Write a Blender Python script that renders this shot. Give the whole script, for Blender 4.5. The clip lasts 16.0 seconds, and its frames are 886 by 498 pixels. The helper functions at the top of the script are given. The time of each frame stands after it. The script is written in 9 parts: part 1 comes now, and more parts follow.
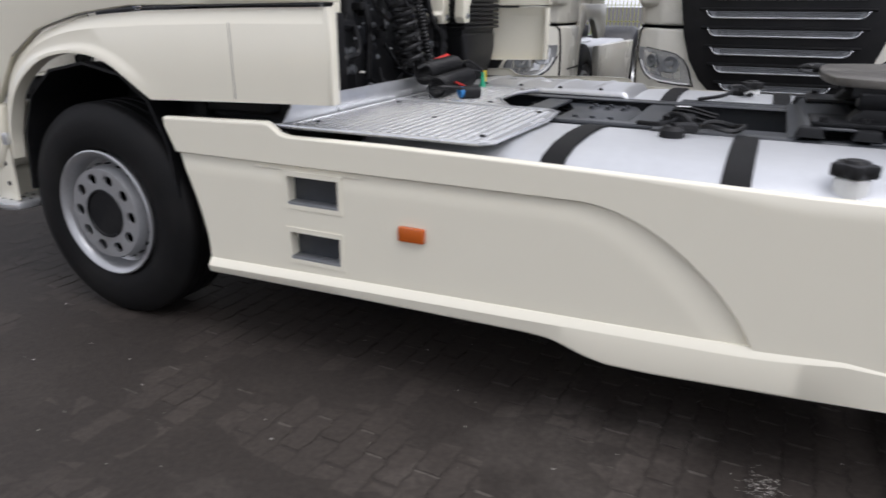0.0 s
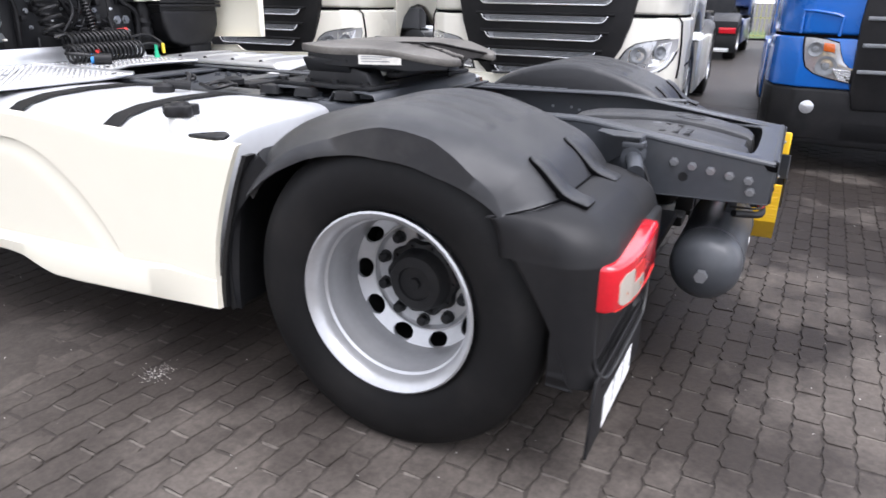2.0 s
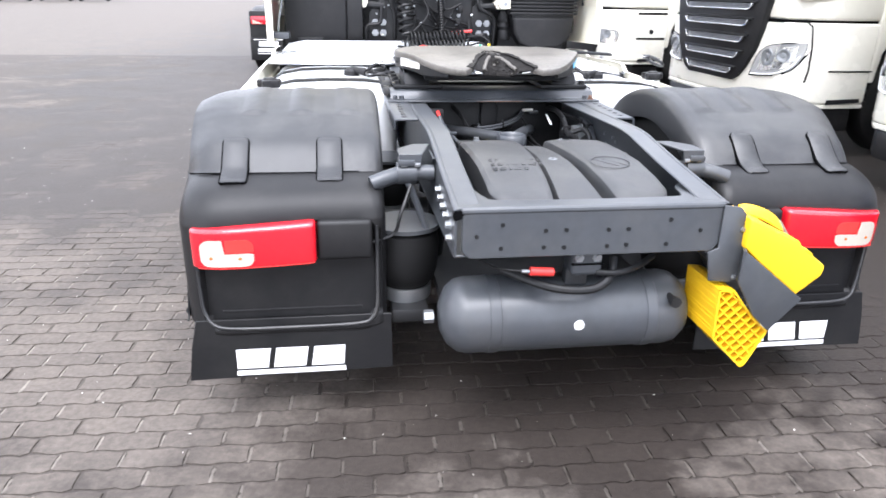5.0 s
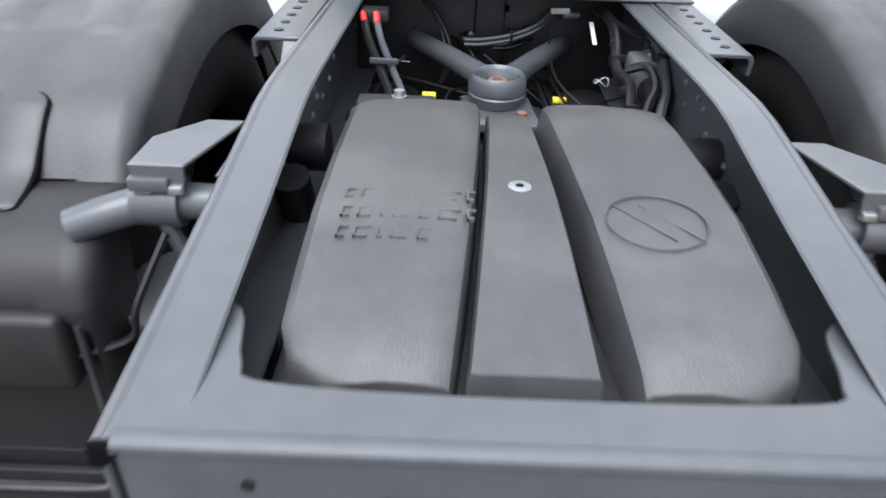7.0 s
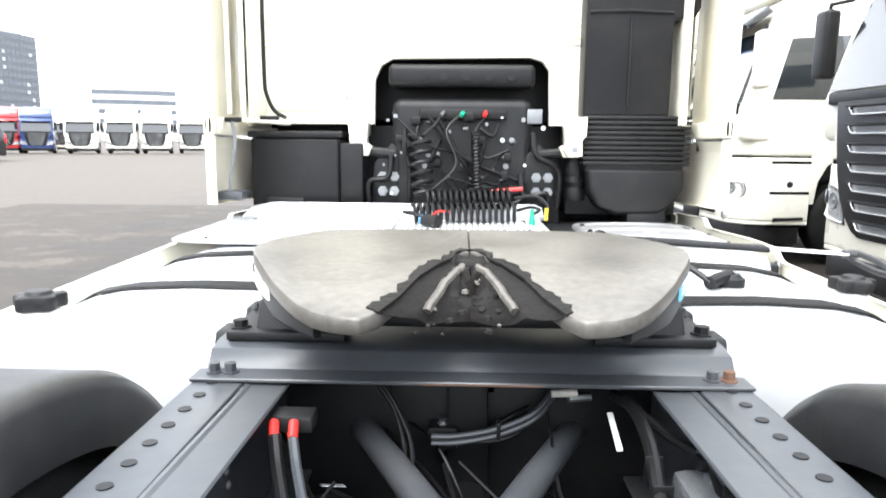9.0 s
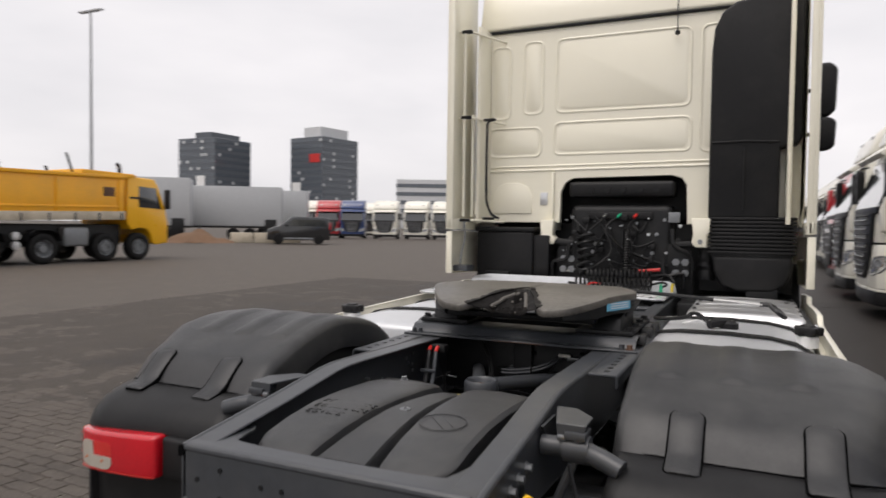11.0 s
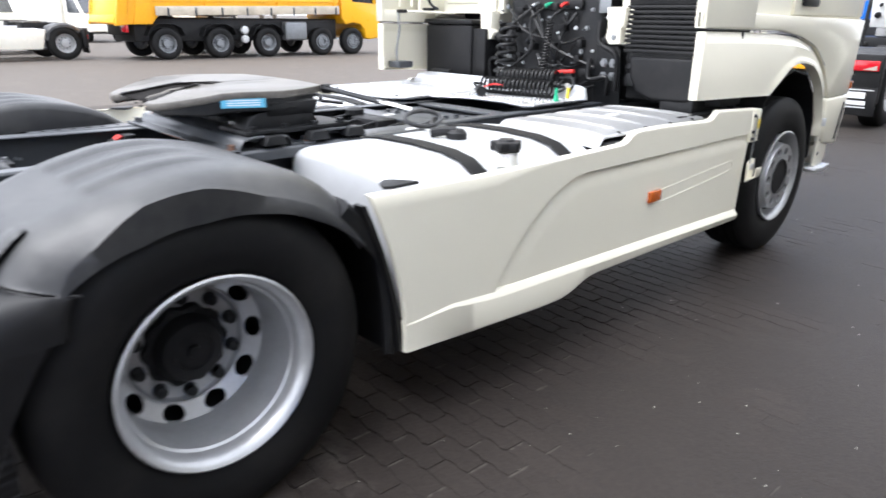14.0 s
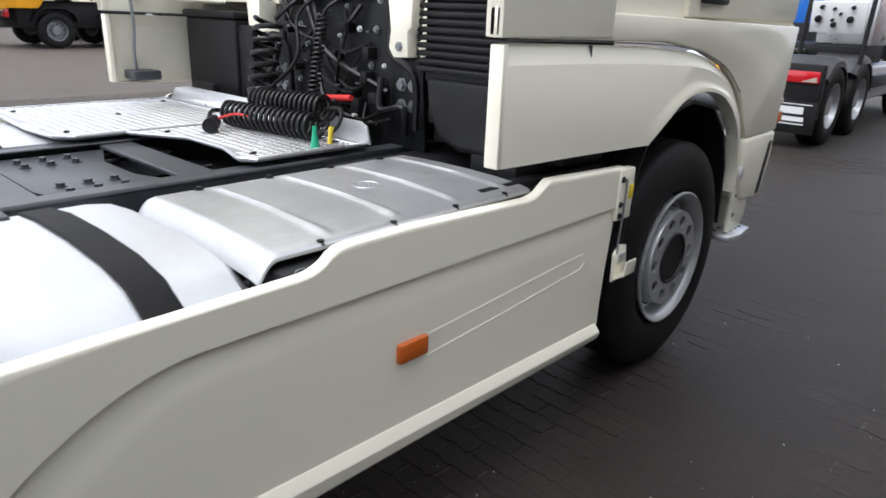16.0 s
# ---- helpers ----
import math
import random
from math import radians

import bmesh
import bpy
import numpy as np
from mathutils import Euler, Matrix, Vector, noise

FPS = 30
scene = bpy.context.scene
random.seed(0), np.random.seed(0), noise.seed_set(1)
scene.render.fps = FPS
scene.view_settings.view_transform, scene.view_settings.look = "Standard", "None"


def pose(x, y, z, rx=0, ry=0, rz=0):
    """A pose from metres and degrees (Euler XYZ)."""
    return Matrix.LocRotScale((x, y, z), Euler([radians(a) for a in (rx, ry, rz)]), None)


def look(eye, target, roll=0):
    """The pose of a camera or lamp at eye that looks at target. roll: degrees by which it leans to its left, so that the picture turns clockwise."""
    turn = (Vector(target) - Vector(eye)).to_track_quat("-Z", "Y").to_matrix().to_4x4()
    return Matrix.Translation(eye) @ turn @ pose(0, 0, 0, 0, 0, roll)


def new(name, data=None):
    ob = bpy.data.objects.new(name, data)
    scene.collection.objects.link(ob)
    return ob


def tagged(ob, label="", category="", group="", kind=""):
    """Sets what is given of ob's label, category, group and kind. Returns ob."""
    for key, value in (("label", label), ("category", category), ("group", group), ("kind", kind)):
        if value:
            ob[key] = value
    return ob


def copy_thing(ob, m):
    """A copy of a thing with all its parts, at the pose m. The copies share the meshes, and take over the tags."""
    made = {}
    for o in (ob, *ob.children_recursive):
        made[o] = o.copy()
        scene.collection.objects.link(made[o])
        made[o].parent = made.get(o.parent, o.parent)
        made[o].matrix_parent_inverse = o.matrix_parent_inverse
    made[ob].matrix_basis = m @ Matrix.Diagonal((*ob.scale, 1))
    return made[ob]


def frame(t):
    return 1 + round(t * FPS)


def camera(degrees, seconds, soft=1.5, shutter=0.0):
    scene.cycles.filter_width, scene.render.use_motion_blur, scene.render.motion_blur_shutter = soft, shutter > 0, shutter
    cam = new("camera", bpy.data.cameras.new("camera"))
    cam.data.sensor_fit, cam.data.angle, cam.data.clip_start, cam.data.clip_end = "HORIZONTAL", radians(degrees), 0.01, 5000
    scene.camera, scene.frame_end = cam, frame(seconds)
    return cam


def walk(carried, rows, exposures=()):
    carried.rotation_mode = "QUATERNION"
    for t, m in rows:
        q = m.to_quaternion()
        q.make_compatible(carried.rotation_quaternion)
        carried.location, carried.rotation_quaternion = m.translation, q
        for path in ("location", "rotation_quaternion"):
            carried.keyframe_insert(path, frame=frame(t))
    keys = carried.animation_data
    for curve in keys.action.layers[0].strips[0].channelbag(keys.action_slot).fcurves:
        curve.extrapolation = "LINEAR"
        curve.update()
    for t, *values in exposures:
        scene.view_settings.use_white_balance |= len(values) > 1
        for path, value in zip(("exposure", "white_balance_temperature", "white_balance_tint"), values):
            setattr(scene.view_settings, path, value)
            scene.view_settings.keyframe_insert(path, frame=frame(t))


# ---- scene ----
cam = camera(66.55, 16.0, soft=1.6, shutter=0.3)
# seconds, eye x, y, z, yaw, pitch, roll
PATH = [
    (0, -3.2316, 1.1481, 1.3903, -64.629, -19.808, 0.341),
    (0.5, -3.1021, 0.6113, 1.4042, -67.095, -20.117, 0.303),
    (1, -3.076, 0.0652, 1.4025, -67.576, -20.135, 0.439),
    (1.5, -2.9412, -0.4444, 1.3848, -66.647, -20.181, 0.56),
    (2, -2.778, -0.9586, 1.3483, -63.649, -20.435, 0.991),
    (2.5, -2.546, -1.406, 1.3565, -53.182, -20.572, 0.988),
    (3, -2.3057, -1.8481, 1.3733, -42.867, -20.548, 0.939),
    (3.5, -1.9651, -2.2259, 1.3921, -31.255, -20.684, 0.907),
    (4, -1.5476, -2.5086, 1.4187, -23.228, -20.745, 0.875),
    (4.5, -1.0941, -2.7309, 1.4228, -15.344, -20.677, 0.863),
    (5, -0.6854, -2.7108, 1.4306, -8.135, -21, 1.076),
    (5.2, -0.5125, -2.7013, 1.4119, -5.313, -20.942, 1.03),
    (7.3, -0.1010, -1.1081, 1.2982, 0.129, -33.669, 2.192),
    (7.5, -0.1089, -0.9657, 1.2643, 0.114, -33.612, 2.152),
    (8, -0.0755, -0.7054, 1.2411, 0.225, -28.331, 1.557),
    (8.5, -0.0211, -0.569, 1.297, 0.980, -18.243, 0.747),
    (8.7, -0.0204, -0.6026, 1.3449, 1.133, -13.452, 0.502),
    (10.8, 0.6701, -2.115, 1.4342, 19.724, -1.837, 1.363),
    (11, 0.8929, -2.2256, 1.4265, 24.601, -2.003, 0.774),
    (11.5, 1.3678, -2.3035, 1.4019, 36.836, -2.522, 0.106),
    (12, 1.8056, -2.1496, 1.3937, 42.282, -4.399, -0.064),
    (12.5, 2.2335, -1.9859, 1.3658, 44.797, -12.472, 0.284),
    (13, 2.4851, -1.6185, 1.3464, 47.618, -17.566, 0.254),
    (13.5, 2.7404, -1.177, 1.4046, 49.302, -18.488, 0.26),
    (14, 2.8354, -0.7029, 1.433, 46.324, -18.961, 0.796),
    (14.5, 2.8531, -0.1593, 1.4335, 42.73, -19.11, 0.872),
    (15, 2.8478, 0.3202, 1.4716, 42.16, -19.046, 1.255),
    (15.5, 2.6246, 0.7389, 1.4668, 41.003, -19.045, 1.561),
    (16, 2.3514, 1.1032, 1.459, 42.305, -19.42, 2.267),
]


def aim(x, y, z, yaw, pitch, roll):
    return pose(x, y, z, 0, 0, yaw) @ pose(0, 0, 0, 90 + pitch, 0, 0) @ pose(0, 0, 0, 0, 0, roll)


walk(cam, [(r[0], aim(*r[1:])) for r in PATH],
     exposures=[(0, 0.60, 6080, 15), (0.5, 0.63, 6060, 16), (1.0, 0.72, 6040, 16), (1.5, 1.02, 6030, 16), (2.0, 1.72, 6000, 16), (2.5, 2.02, 5980, 16), (3.0, 2.06, 5960, 16), (3.5, 2.04, 5930, 15), (4.3, 2.34, 5910, 14), (5.0, 2.55, 5930, 14),
                (7.4, 2.25, 6000, 9), (8.0, 2.45, 6050, 8), (8.6, 2.82, 6080, 8), (9.6, 1.7, 6400, 12), (10.8, 0.45, 6660, 14), (12.0, 0.46, 6600, 14),
                (12.5, 1.0, 6400, 15), (13.0, 1.92, 6160, 14), (13.5, 2.32, 5990, 13), (14.0, 2.14, 6010, 12), (14.5, 1.8, 6060, 12), (15.0, 1.45, 6080, 12), (16.0, 1.25, 6040, 12)])

# ---- world and light: an overcast sky with one very soft sun ----
world = bpy.data.worlds.new("overcast_sky")
world.use_nodes = True
scene.world = world
wn, wl = world.node_tree.nodes, world.node_tree.links
wn.clear()
w_out, w_bg, w_mix = wn.new("ShaderNodeOutputWorld"), wn.new("ShaderNodeBackground"), wn.new("ShaderNodeMix")
w_sky, w_cloud, w_ramp = wn.new("ShaderNodeTexSky"), wn.new("ShaderNodeTexNoise"), wn.new("ShaderNodeValToRGB")
w_coord, w_map = wn.new("ShaderNodeTexCoord"), wn.new("ShaderNodeMapping")
w_sky.sky_type, w_sky.sun_disc = "NISHITA", False
w_sky.sun_elevation, w_sky.sun_rotation = radians(52), radians(205)
w_sky.dust_density, w_sky.air_density = 4.0, 1.0
w_map.inputs["Scale"].default_value = (1.0, 1.0, 3.2)
w_cloud.inputs["Scale"].default_value, w_cloud.inputs["Detail"].default_value = 1.6, 5
w_ramp.color_ramp.elements[0].position, w_ramp.color_ramp.elements[0].color = 0.30, (6.6, 6.75, 7.0, 1)
w_ramp.color_ramp.elements[1].position, w_ramp.color_ramp.elements[1].color = 0.72, (9.2, 9.2, 9.3, 1)
w_mix.data_type = "RGBA"
w_mix.inputs["Factor"].default_value = 0.93
wl.new(w_coord.outputs["Generated"], w_map.inputs["Vector"])
wl.new(w_map.outputs["Vector"], w_cloud.inputs["Vector"])
wl.new(w_cloud.outputs["Fac"], w_ramp.inputs["Fac"])
wl.new(w_sky.outputs["Color"], w_mix.inputs["A"])
wl.new(w_ramp.outputs["Color"], w_mix.inputs["B"])
wl.new(w_mix.outputs["Result"], w_bg.inputs["Color"])
w_bg.inputs["Strength"].default_value = 0.082
wl.new(w_bg.outputs["Background"], w_out.inputs["Surface"])

sun_data = bpy.data.lights.new("sun", "SUN")
sun_data.energy, sun_data.angle, sun_data.color = 1.3, radians(45), (1.0, 0.97, 0.93)
sun = new("sun", sun_data)
sun.matrix_world = look((-2.5, -8, 17), (0, 0, 0))


# ---- materials ----
def material(name, color, rough=0.5, metal=0.0, vary=0.12, scale=6.0, bump=0.0, bump_scale=60.0, rough_vary=0.1,
             spec=0.5, coat=0.0, dirt=None, dirt_amount=0.0, dirt_scale=2.0, island=0.0):
    """A painted or raw surface: colour with two scales of variation, varied gloss, fine relief and optional dirt."""
    m = bpy.data.materials.new(name)
    m.use_nodes = True
    n, l = m.node_tree.nodes, m.node_tree.links
    b = n["Principled BSDF"]
    b.inputs["Metallic"].default_value = metal
    b.inputs["Specular IOR Level"].default_value = spec
    b.inputs["Coat Weight"].default_value = coat
    b.inputs["Coat Roughness"].default_value = 0.08
    co = n.new("ShaderNodeTexCoord")
    big, fine = n.new("ShaderNodeTexNoise"), n.new("ShaderNodeTexNoise")
    big.inputs["Scale"].default_value, big.inputs["Detail"].default_value = scale * 0.35, 4
    fine.inputs["Scale"].default_value, fine.inputs["Detail"].default_value = scale * 6, 3
    for t in (big, fine):
        l.new(co.outputs["Object"], t.inputs["Vector"])
    add = n.new("ShaderNodeMath")
    add.operation = "ADD"
    l.new(big.outputs["Fac"], add.inputs[0])
    l.new(fine.outputs["Fac"], add.inputs[1])
    rng = n.new("ShaderNodeMapRange")
    rng.inputs["From Min"].default_value, rng.inputs["From Max"].default_value = 0.6, 1.4
    rng.inputs["To Min"].default_value, rng.inputs["To Max"].default_value = 1 - vary, 1 + vary
    l.new(add.outputs[0], rng.inputs["Value"])
    mul = n.new("ShaderNodeMix")
    mul.data_type, mul.blend_type = "RGBA", "MULTIPLY"
    mul.inputs["Factor"].default_value = 1.0
    mul.inputs["A"].default_value = (*color, 1)
    l.new(rng.outputs["Result"], mul.inputs["B"])
    out = mul.outputs["Result"]
    if island:
        info = n.new("ShaderNodeNewGeometry")
        ir = n.new("ShaderNodeMapRange")
        ir.inputs["To Min"].default_value, ir.inputs["To Max"].default_value = 1 - island, 1 + island
        l.new(info.outputs["Random Per Island"], ir.inputs["Value"])
        mi = n.new("ShaderNodeMix")
        mi.data_type, mi.blend_type = "RGBA", "MULTIPLY"
        mi.inputs["Factor"].default_value = 1.0
        l.new(out, mi.inputs["A"])
        l.new(ir.outputs["Result"], mi.inputs["B"])
        out = mi.outputs["Result"]
    if dirt:
        dn, dr, dm = n.new("ShaderNodeTexNoise"), n.new("ShaderNodeMapRange"), n.new("ShaderNodeMix")
        dn.inputs["Scale"].default_value, dn.inputs["Detail"].default_value = dirt_scale, 6
        dn.inputs["Roughness"].default_value = 0.65
        l.new(co.outputs["Object"], dn.inputs["Vector"])
        dr.inputs["From Min"].default_value, dr.inputs["From Max"].default_value = 0.45, 0.75
        dr.inputs["To Min"].default_value, dr.inputs["To Max"].default_value = 0.0, dirt_amount
        l.new(dn.outputs["Fac"], dr.inputs["Value"])
        dm.data_type = "RGBA"
        dm.inputs["B"].default_value = (*dirt, 1)
        l.new(dr.outputs["Result"], dm.inputs["Factor"])
        l.new(out, dm.inputs["A"])
        out = dm.outputs["Result"]
    l.new(out, b.inputs["Base Color"])
    rr = n.new("ShaderNodeMapRange")
    rr.inputs["To Min"].default_value, rr.inputs["To Max"].default_value = max(0.02, rough - rough_vary), min(1, rough + rough_vary)
    l.new(big.outputs["Fac"], rr.inputs["Value"])
    l.new(rr.outputs["Result"], b.inputs["Roughness"])
    if bump:
        bn, bp = n.new("ShaderNodeTexNoise"), n.new("ShaderNodeBump")
        bn.inputs["Scale"].default_value, bn.inputs["Detail"].default_value = bump_scale, 3
        l.new(co.outputs["Object"], bn.inputs["Vector"])
        bp.inputs["Strength"].default_value, bp.inputs["Distance"].default_value = bump, 0.004
        l.new(bn.outputs["Fac"], bp.inputs["Height"])
        l.new(bp.outputs["Normal"], b.inputs["Normal"])
    return m


M = {}
M["cream"] = material("cream_white_paint", (0.83, 0.792, 0.655), 0.28, vary=0.012, coat=0.35, scale=1.2, rough_vary=0.0)
M["cream2"] = material("white_row_paint", (0.76, 0.735, 0.645), 0.28, vary=0.03, coat=0.3, scale=3, dirt=(0.4, 0.38, 0.33), dirt_amount=0.15, dirt_scale=2)
M["frame"] = material("grey_chassis_paint", (0.043, 0.047, 0.053), 0.38, vary=0.16, scale=5, bump=0.05, dirt=(0.10, 0.095, 0.085), dirt_amount=0.25, dirt_scale=5)
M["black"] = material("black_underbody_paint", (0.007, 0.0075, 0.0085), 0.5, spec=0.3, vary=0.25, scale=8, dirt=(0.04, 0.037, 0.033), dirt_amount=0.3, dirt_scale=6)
M["cover"] = material("matt_black_cover_plastic", (0.026, 0.027, 0.029), 0.45, vary=0.2, scale=5, bump=0.3, bump_scale=380, dirt=(0.085, 0.082, 0.076), dirt_amount=0.5, dirt_scale=4)
M["plastic"] = material("black_mudguard_plastic", (0.0155, 0.016, 0.0175), 0.42, vary=0.2, scale=4, bump=0.25, bump_scale=420, dirt=(0.085, 0.083, 0.078), dirt_amount=0.55, dirt_scale=3.2)
M["plastic_dark"] = material("black_smooth_plastic", (0.0085, 0.0085, 0.0092), 0.48, spec=0.26, vary=0.15, scale=6, bump=0.08, bump_scale=260, dirt=(0.045, 0.043, 0.04), dirt_amount=0.25, dirt_scale=4)
M["rubber"] = material("tyre_rubber", (0.0058, 0.0058, 0.0060), 0.62, spec=0.22, vary=0.2, scale=7, bump=0.15, bump_scale=150, dirt=(0.034, 0.031, 0.028), dirt_amount=0.28, dirt_scale=4)
M["hose"] = material("black_hose_rubber", (0.0075, 0.0075, 0.008), 0.38, spec=0.3, vary=0.15, scale=20)
M["rim"] = material("silver_rim_paint", (0.44, 0.445, 0.45), 0.32, metal=0.55, vary=0.06, scale=8, dirt=(0.25, 0.24, 0.23), dirt_amount=0.30, dirt_scale=7)
M["tank"] = material("brushed_aluminium_tank", (0.60, 0.612, 0.625), 0.42, metal=0.45, vary=0.04, scale=4, bump=0.04, bump_scale=200, dirt=(0.5, 0.5, 0.5), dirt_amount=0.3, dirt_scale=2)
M["alu_cover"] = material("ribbed_aluminium", (0.60, 0.605, 0.61), 0.36, metal=0.72, vary=0.06, scale=6, bump=0.05, bump_scale=90, dirt=(0.3, 0.3, 0.3), dirt_amount=0.3, dirt_scale=5)
M["alu"] = material("aluminium_plate", (0.68, 0.69, 0.70), 0.30, metal=0.7, vary=0.07, scale=6, bump=0.06, bump_scale=120, dirt=(0.3, 0.3, 0.3), dirt_amount=0.3, dirt_scale=5)
# studs take a brighter colour than the plate they belong to
M["tread"] = material("bright_tread_studs", (0.80, 0.81, 0.82), 0.24, metal=0.75, vary=0.05, scale=12)
M["plate_alu"] = material("dull_aluminium_plate", (0.40, 0.405, 0.41), 0.42, metal=0.55, vary=0.10, scale=6, bump=0.06, bump_scale=120, dirt=(0.24, 0.235, 0.225), dirt_amount=0.5, dirt_scale=5)
M["steel"] = material("zinc_plated_bolt", (0.30, 0.31, 0.32), 0.35, metal=0.8, vary=0.1, scale=30)
M["worn_steel"] = material("worn_greasy_steel", (0.142, 0.132, 0.117), 0.44, metal=0.4, vary=0.28, scale=10, bump=0.2, bump_scale=50, dirt=(0.03, 0.027, 0.023), dirt_amount=0.75, dirt_scale=5)
M["grease"] = material("dark_grease", (0.009, 0.0078, 0.007), 0.7, spec=0.2, vary=0.3, scale=20, bump=0.9, bump_scale=45)
M["rust"] = material("rusted_bolt", (0.105, 0.055, 0.034), 0.75, vary=0.4, scale=40, bump=0.3)
M["red_lens"] = material("red_lamp_lens", (0.52, 0.007, 0.016), 0.10, vary=0.10, scale=14, coat=0.8, bump=0.16, bump_scale=60)
M["white_lens"] = material("white_lamp_lens", (0.41, 0.37, 0.315), 0.14, vary=0.06, scale=20, coat=0.6, bump=0.12, bump_scale=90)
M["amber"] = material("amber_lens", (0.52, 0.105, 0.010), 0.15, vary=0.08, scale=40, coat=0.5, bump=0.3, bump_scale=300)
# near-black pieces in this colour stand in for shade in gaps and holes
M["gap"] = material("gap_shade_black", (0.0025, 0.0025, 0.0028), 0.95, spec=0.05, vary=0.2)
M["van_black"] = material("black_van_paint", (0.014, 0.015, 0.017), 0.22, vary=0.1, coat=0.8)
M["yellow"] = material("yellow_chock_plastic", (0.83, 0.50, 0.008), 0.38, vary=0.05, scale=8, bump=0.05, dirt=(0.4, 0.25, 0.02), dirt_amount=0.25)
M["lettering"] = material("white_lettering", (0.76, 0.76, 0.75), 0.5, vary=0.05)
M["sticker"] = material("pale_sticker", (0.68, 0.66, 0.6), 0.5, vary=0.12, scale=30, dirt=(0.25, 0.23, 0.2), dirt_amount=0.6, dirt_scale=20)
M["blue_sticker"] = material("light_blue_sticker", (0.12, 0.42, 0.62), 0.4, vary=0.08, scale=30)
M["red_plastic"] = material("red_plastic", (0.55, 0.03, 0.025), 0.35, vary=0.08, scale=30)
M["green_plastic"] = material("green_plastic", (0.015, 0.33, 0.17), 0.35, vary=0.08, scale=30)
M["yellow_plastic"] = material("yellow_plastic", (0.72, 0.55, 0.04), 0.4, vary=0.08, scale=30)
M["blue_plastic"] = material("blue_plastic", (0.03, 0.22, 0.55), 0.35, vary=0.05, scale=30)
M["white_plastic"] = material("white_plastic_collar", (0.74, 0.74, 0.72), 0.4, vary=0.04)
M["mesh_grey"] = material("grille_mesh_grey", (0.22, 0.23, 0.24), 0.4, metal=0.5, vary=0.2, scale=40, bump=0.6, bump_scale=240)
M["chrome"] = material("bright_grille_bar", (0.74, 0.75, 0.76), 0.18, metal=0.8, vary=0.03)
M["headlamp"] = material("headlamp_lens", (0.55, 0.56, 0.57), 0.10, metal=0.6, vary=0.25, scale=14, coat=1.0, bump=0.25, bump_scale=40)
M["glass"] = material("dark_cab_glass", (0.018, 0.022, 0.026), 0.05, vary=0.1, coat=1.0, spec=0.8)
M["blue_cab"] = material("blue_cab_paint", (0.012, 0.13, 0.50), 0.25, vary=0.05, coat=0.6)
M["red_cab"] = material("red_cab_paint", (0.42, 0.02, 0.025), 0.3, vary=0.05, coat=0.5)
M["navy_cab"] = material("navy_cab_paint", (0.015, 0.04, 0.14), 0.3, vary=0.05, coat=0.5)
M["tipper"] = material("orange_yellow_tipper_paint", (0.86, 0.40, 0.010), 0.4, vary=0.08, scale=2, dirt=(0.55, 0.28, 0.05), dirt_amount=0.3, dirt_scale=1.2)
M["tipper_cab"] = material("yellow_cab_paint", (0.85, 0.43, 0.008), 0.3, vary=0.04, coat=0.4)
M["wood_rail"] = material("weathered_board", (0.52, 0.46, 0.36), 0.8, vary=0.15, scale=3, dirt=(0.22, 0.18, 0.13), dirt_amount=0.6, dirt_scale=1.5)
M["trailer"] = material("grey_trailer_tarpaulin", (0.40, 0.41, 0.42), 0.55, vary=0.06, scale=0.6)
# tower walls and glass are coloured paler to suggest the haze of distance
M["tower"] = material("hazed_facade_cladding", (0.090, 0.102, 0.118), 0.35, vary=0.15, scale=0.1)
M["tower_glass"] = material("hazed_window_glass", (0.085, 0.10, 0.118), 0.2, vary=0.3, scale=0.08, spec=0.8)
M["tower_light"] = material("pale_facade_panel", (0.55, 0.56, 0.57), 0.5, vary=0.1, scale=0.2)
M["sand"] = material("brown_sand", (0.15, 0.088, 0.052), 0.95, vary=0.2, scale=2, bump=0.6, bump_scale=20)
M["lamp_mast"] = material("galvanised_mast", (0.30, 0.31, 0.32), 0.5, metal=0.3, vary=0.08)
M["leaf"] = material("dark_green_leaves", (0.045, 0.075, 0.03), 0.7, vary=0.3, scale=1, island=0.4)
M["bark"] = material("grey_brown_bark", (0.10, 0.08, 0.06), 0.9, vary=0.2)
M["crane"] = material("pale_crane_lattice", (0.86, 0.87, 0.88), 0.6, vary=0.05)
M["fence"] = material("yellow_green_fence_wire", (0.42, 0.42, 0.14), 0.6, vary=0.1)
M["grass"] = material("verge_grass", (0.07, 0.11, 0.03), 0.9, vary=0.3, scale=3, island=0.3)


DARK_AREA = (-0.2, -0.68, 0.0)
DARK_AREA_BESIDE = (-1.75, -1.15, 0.0)


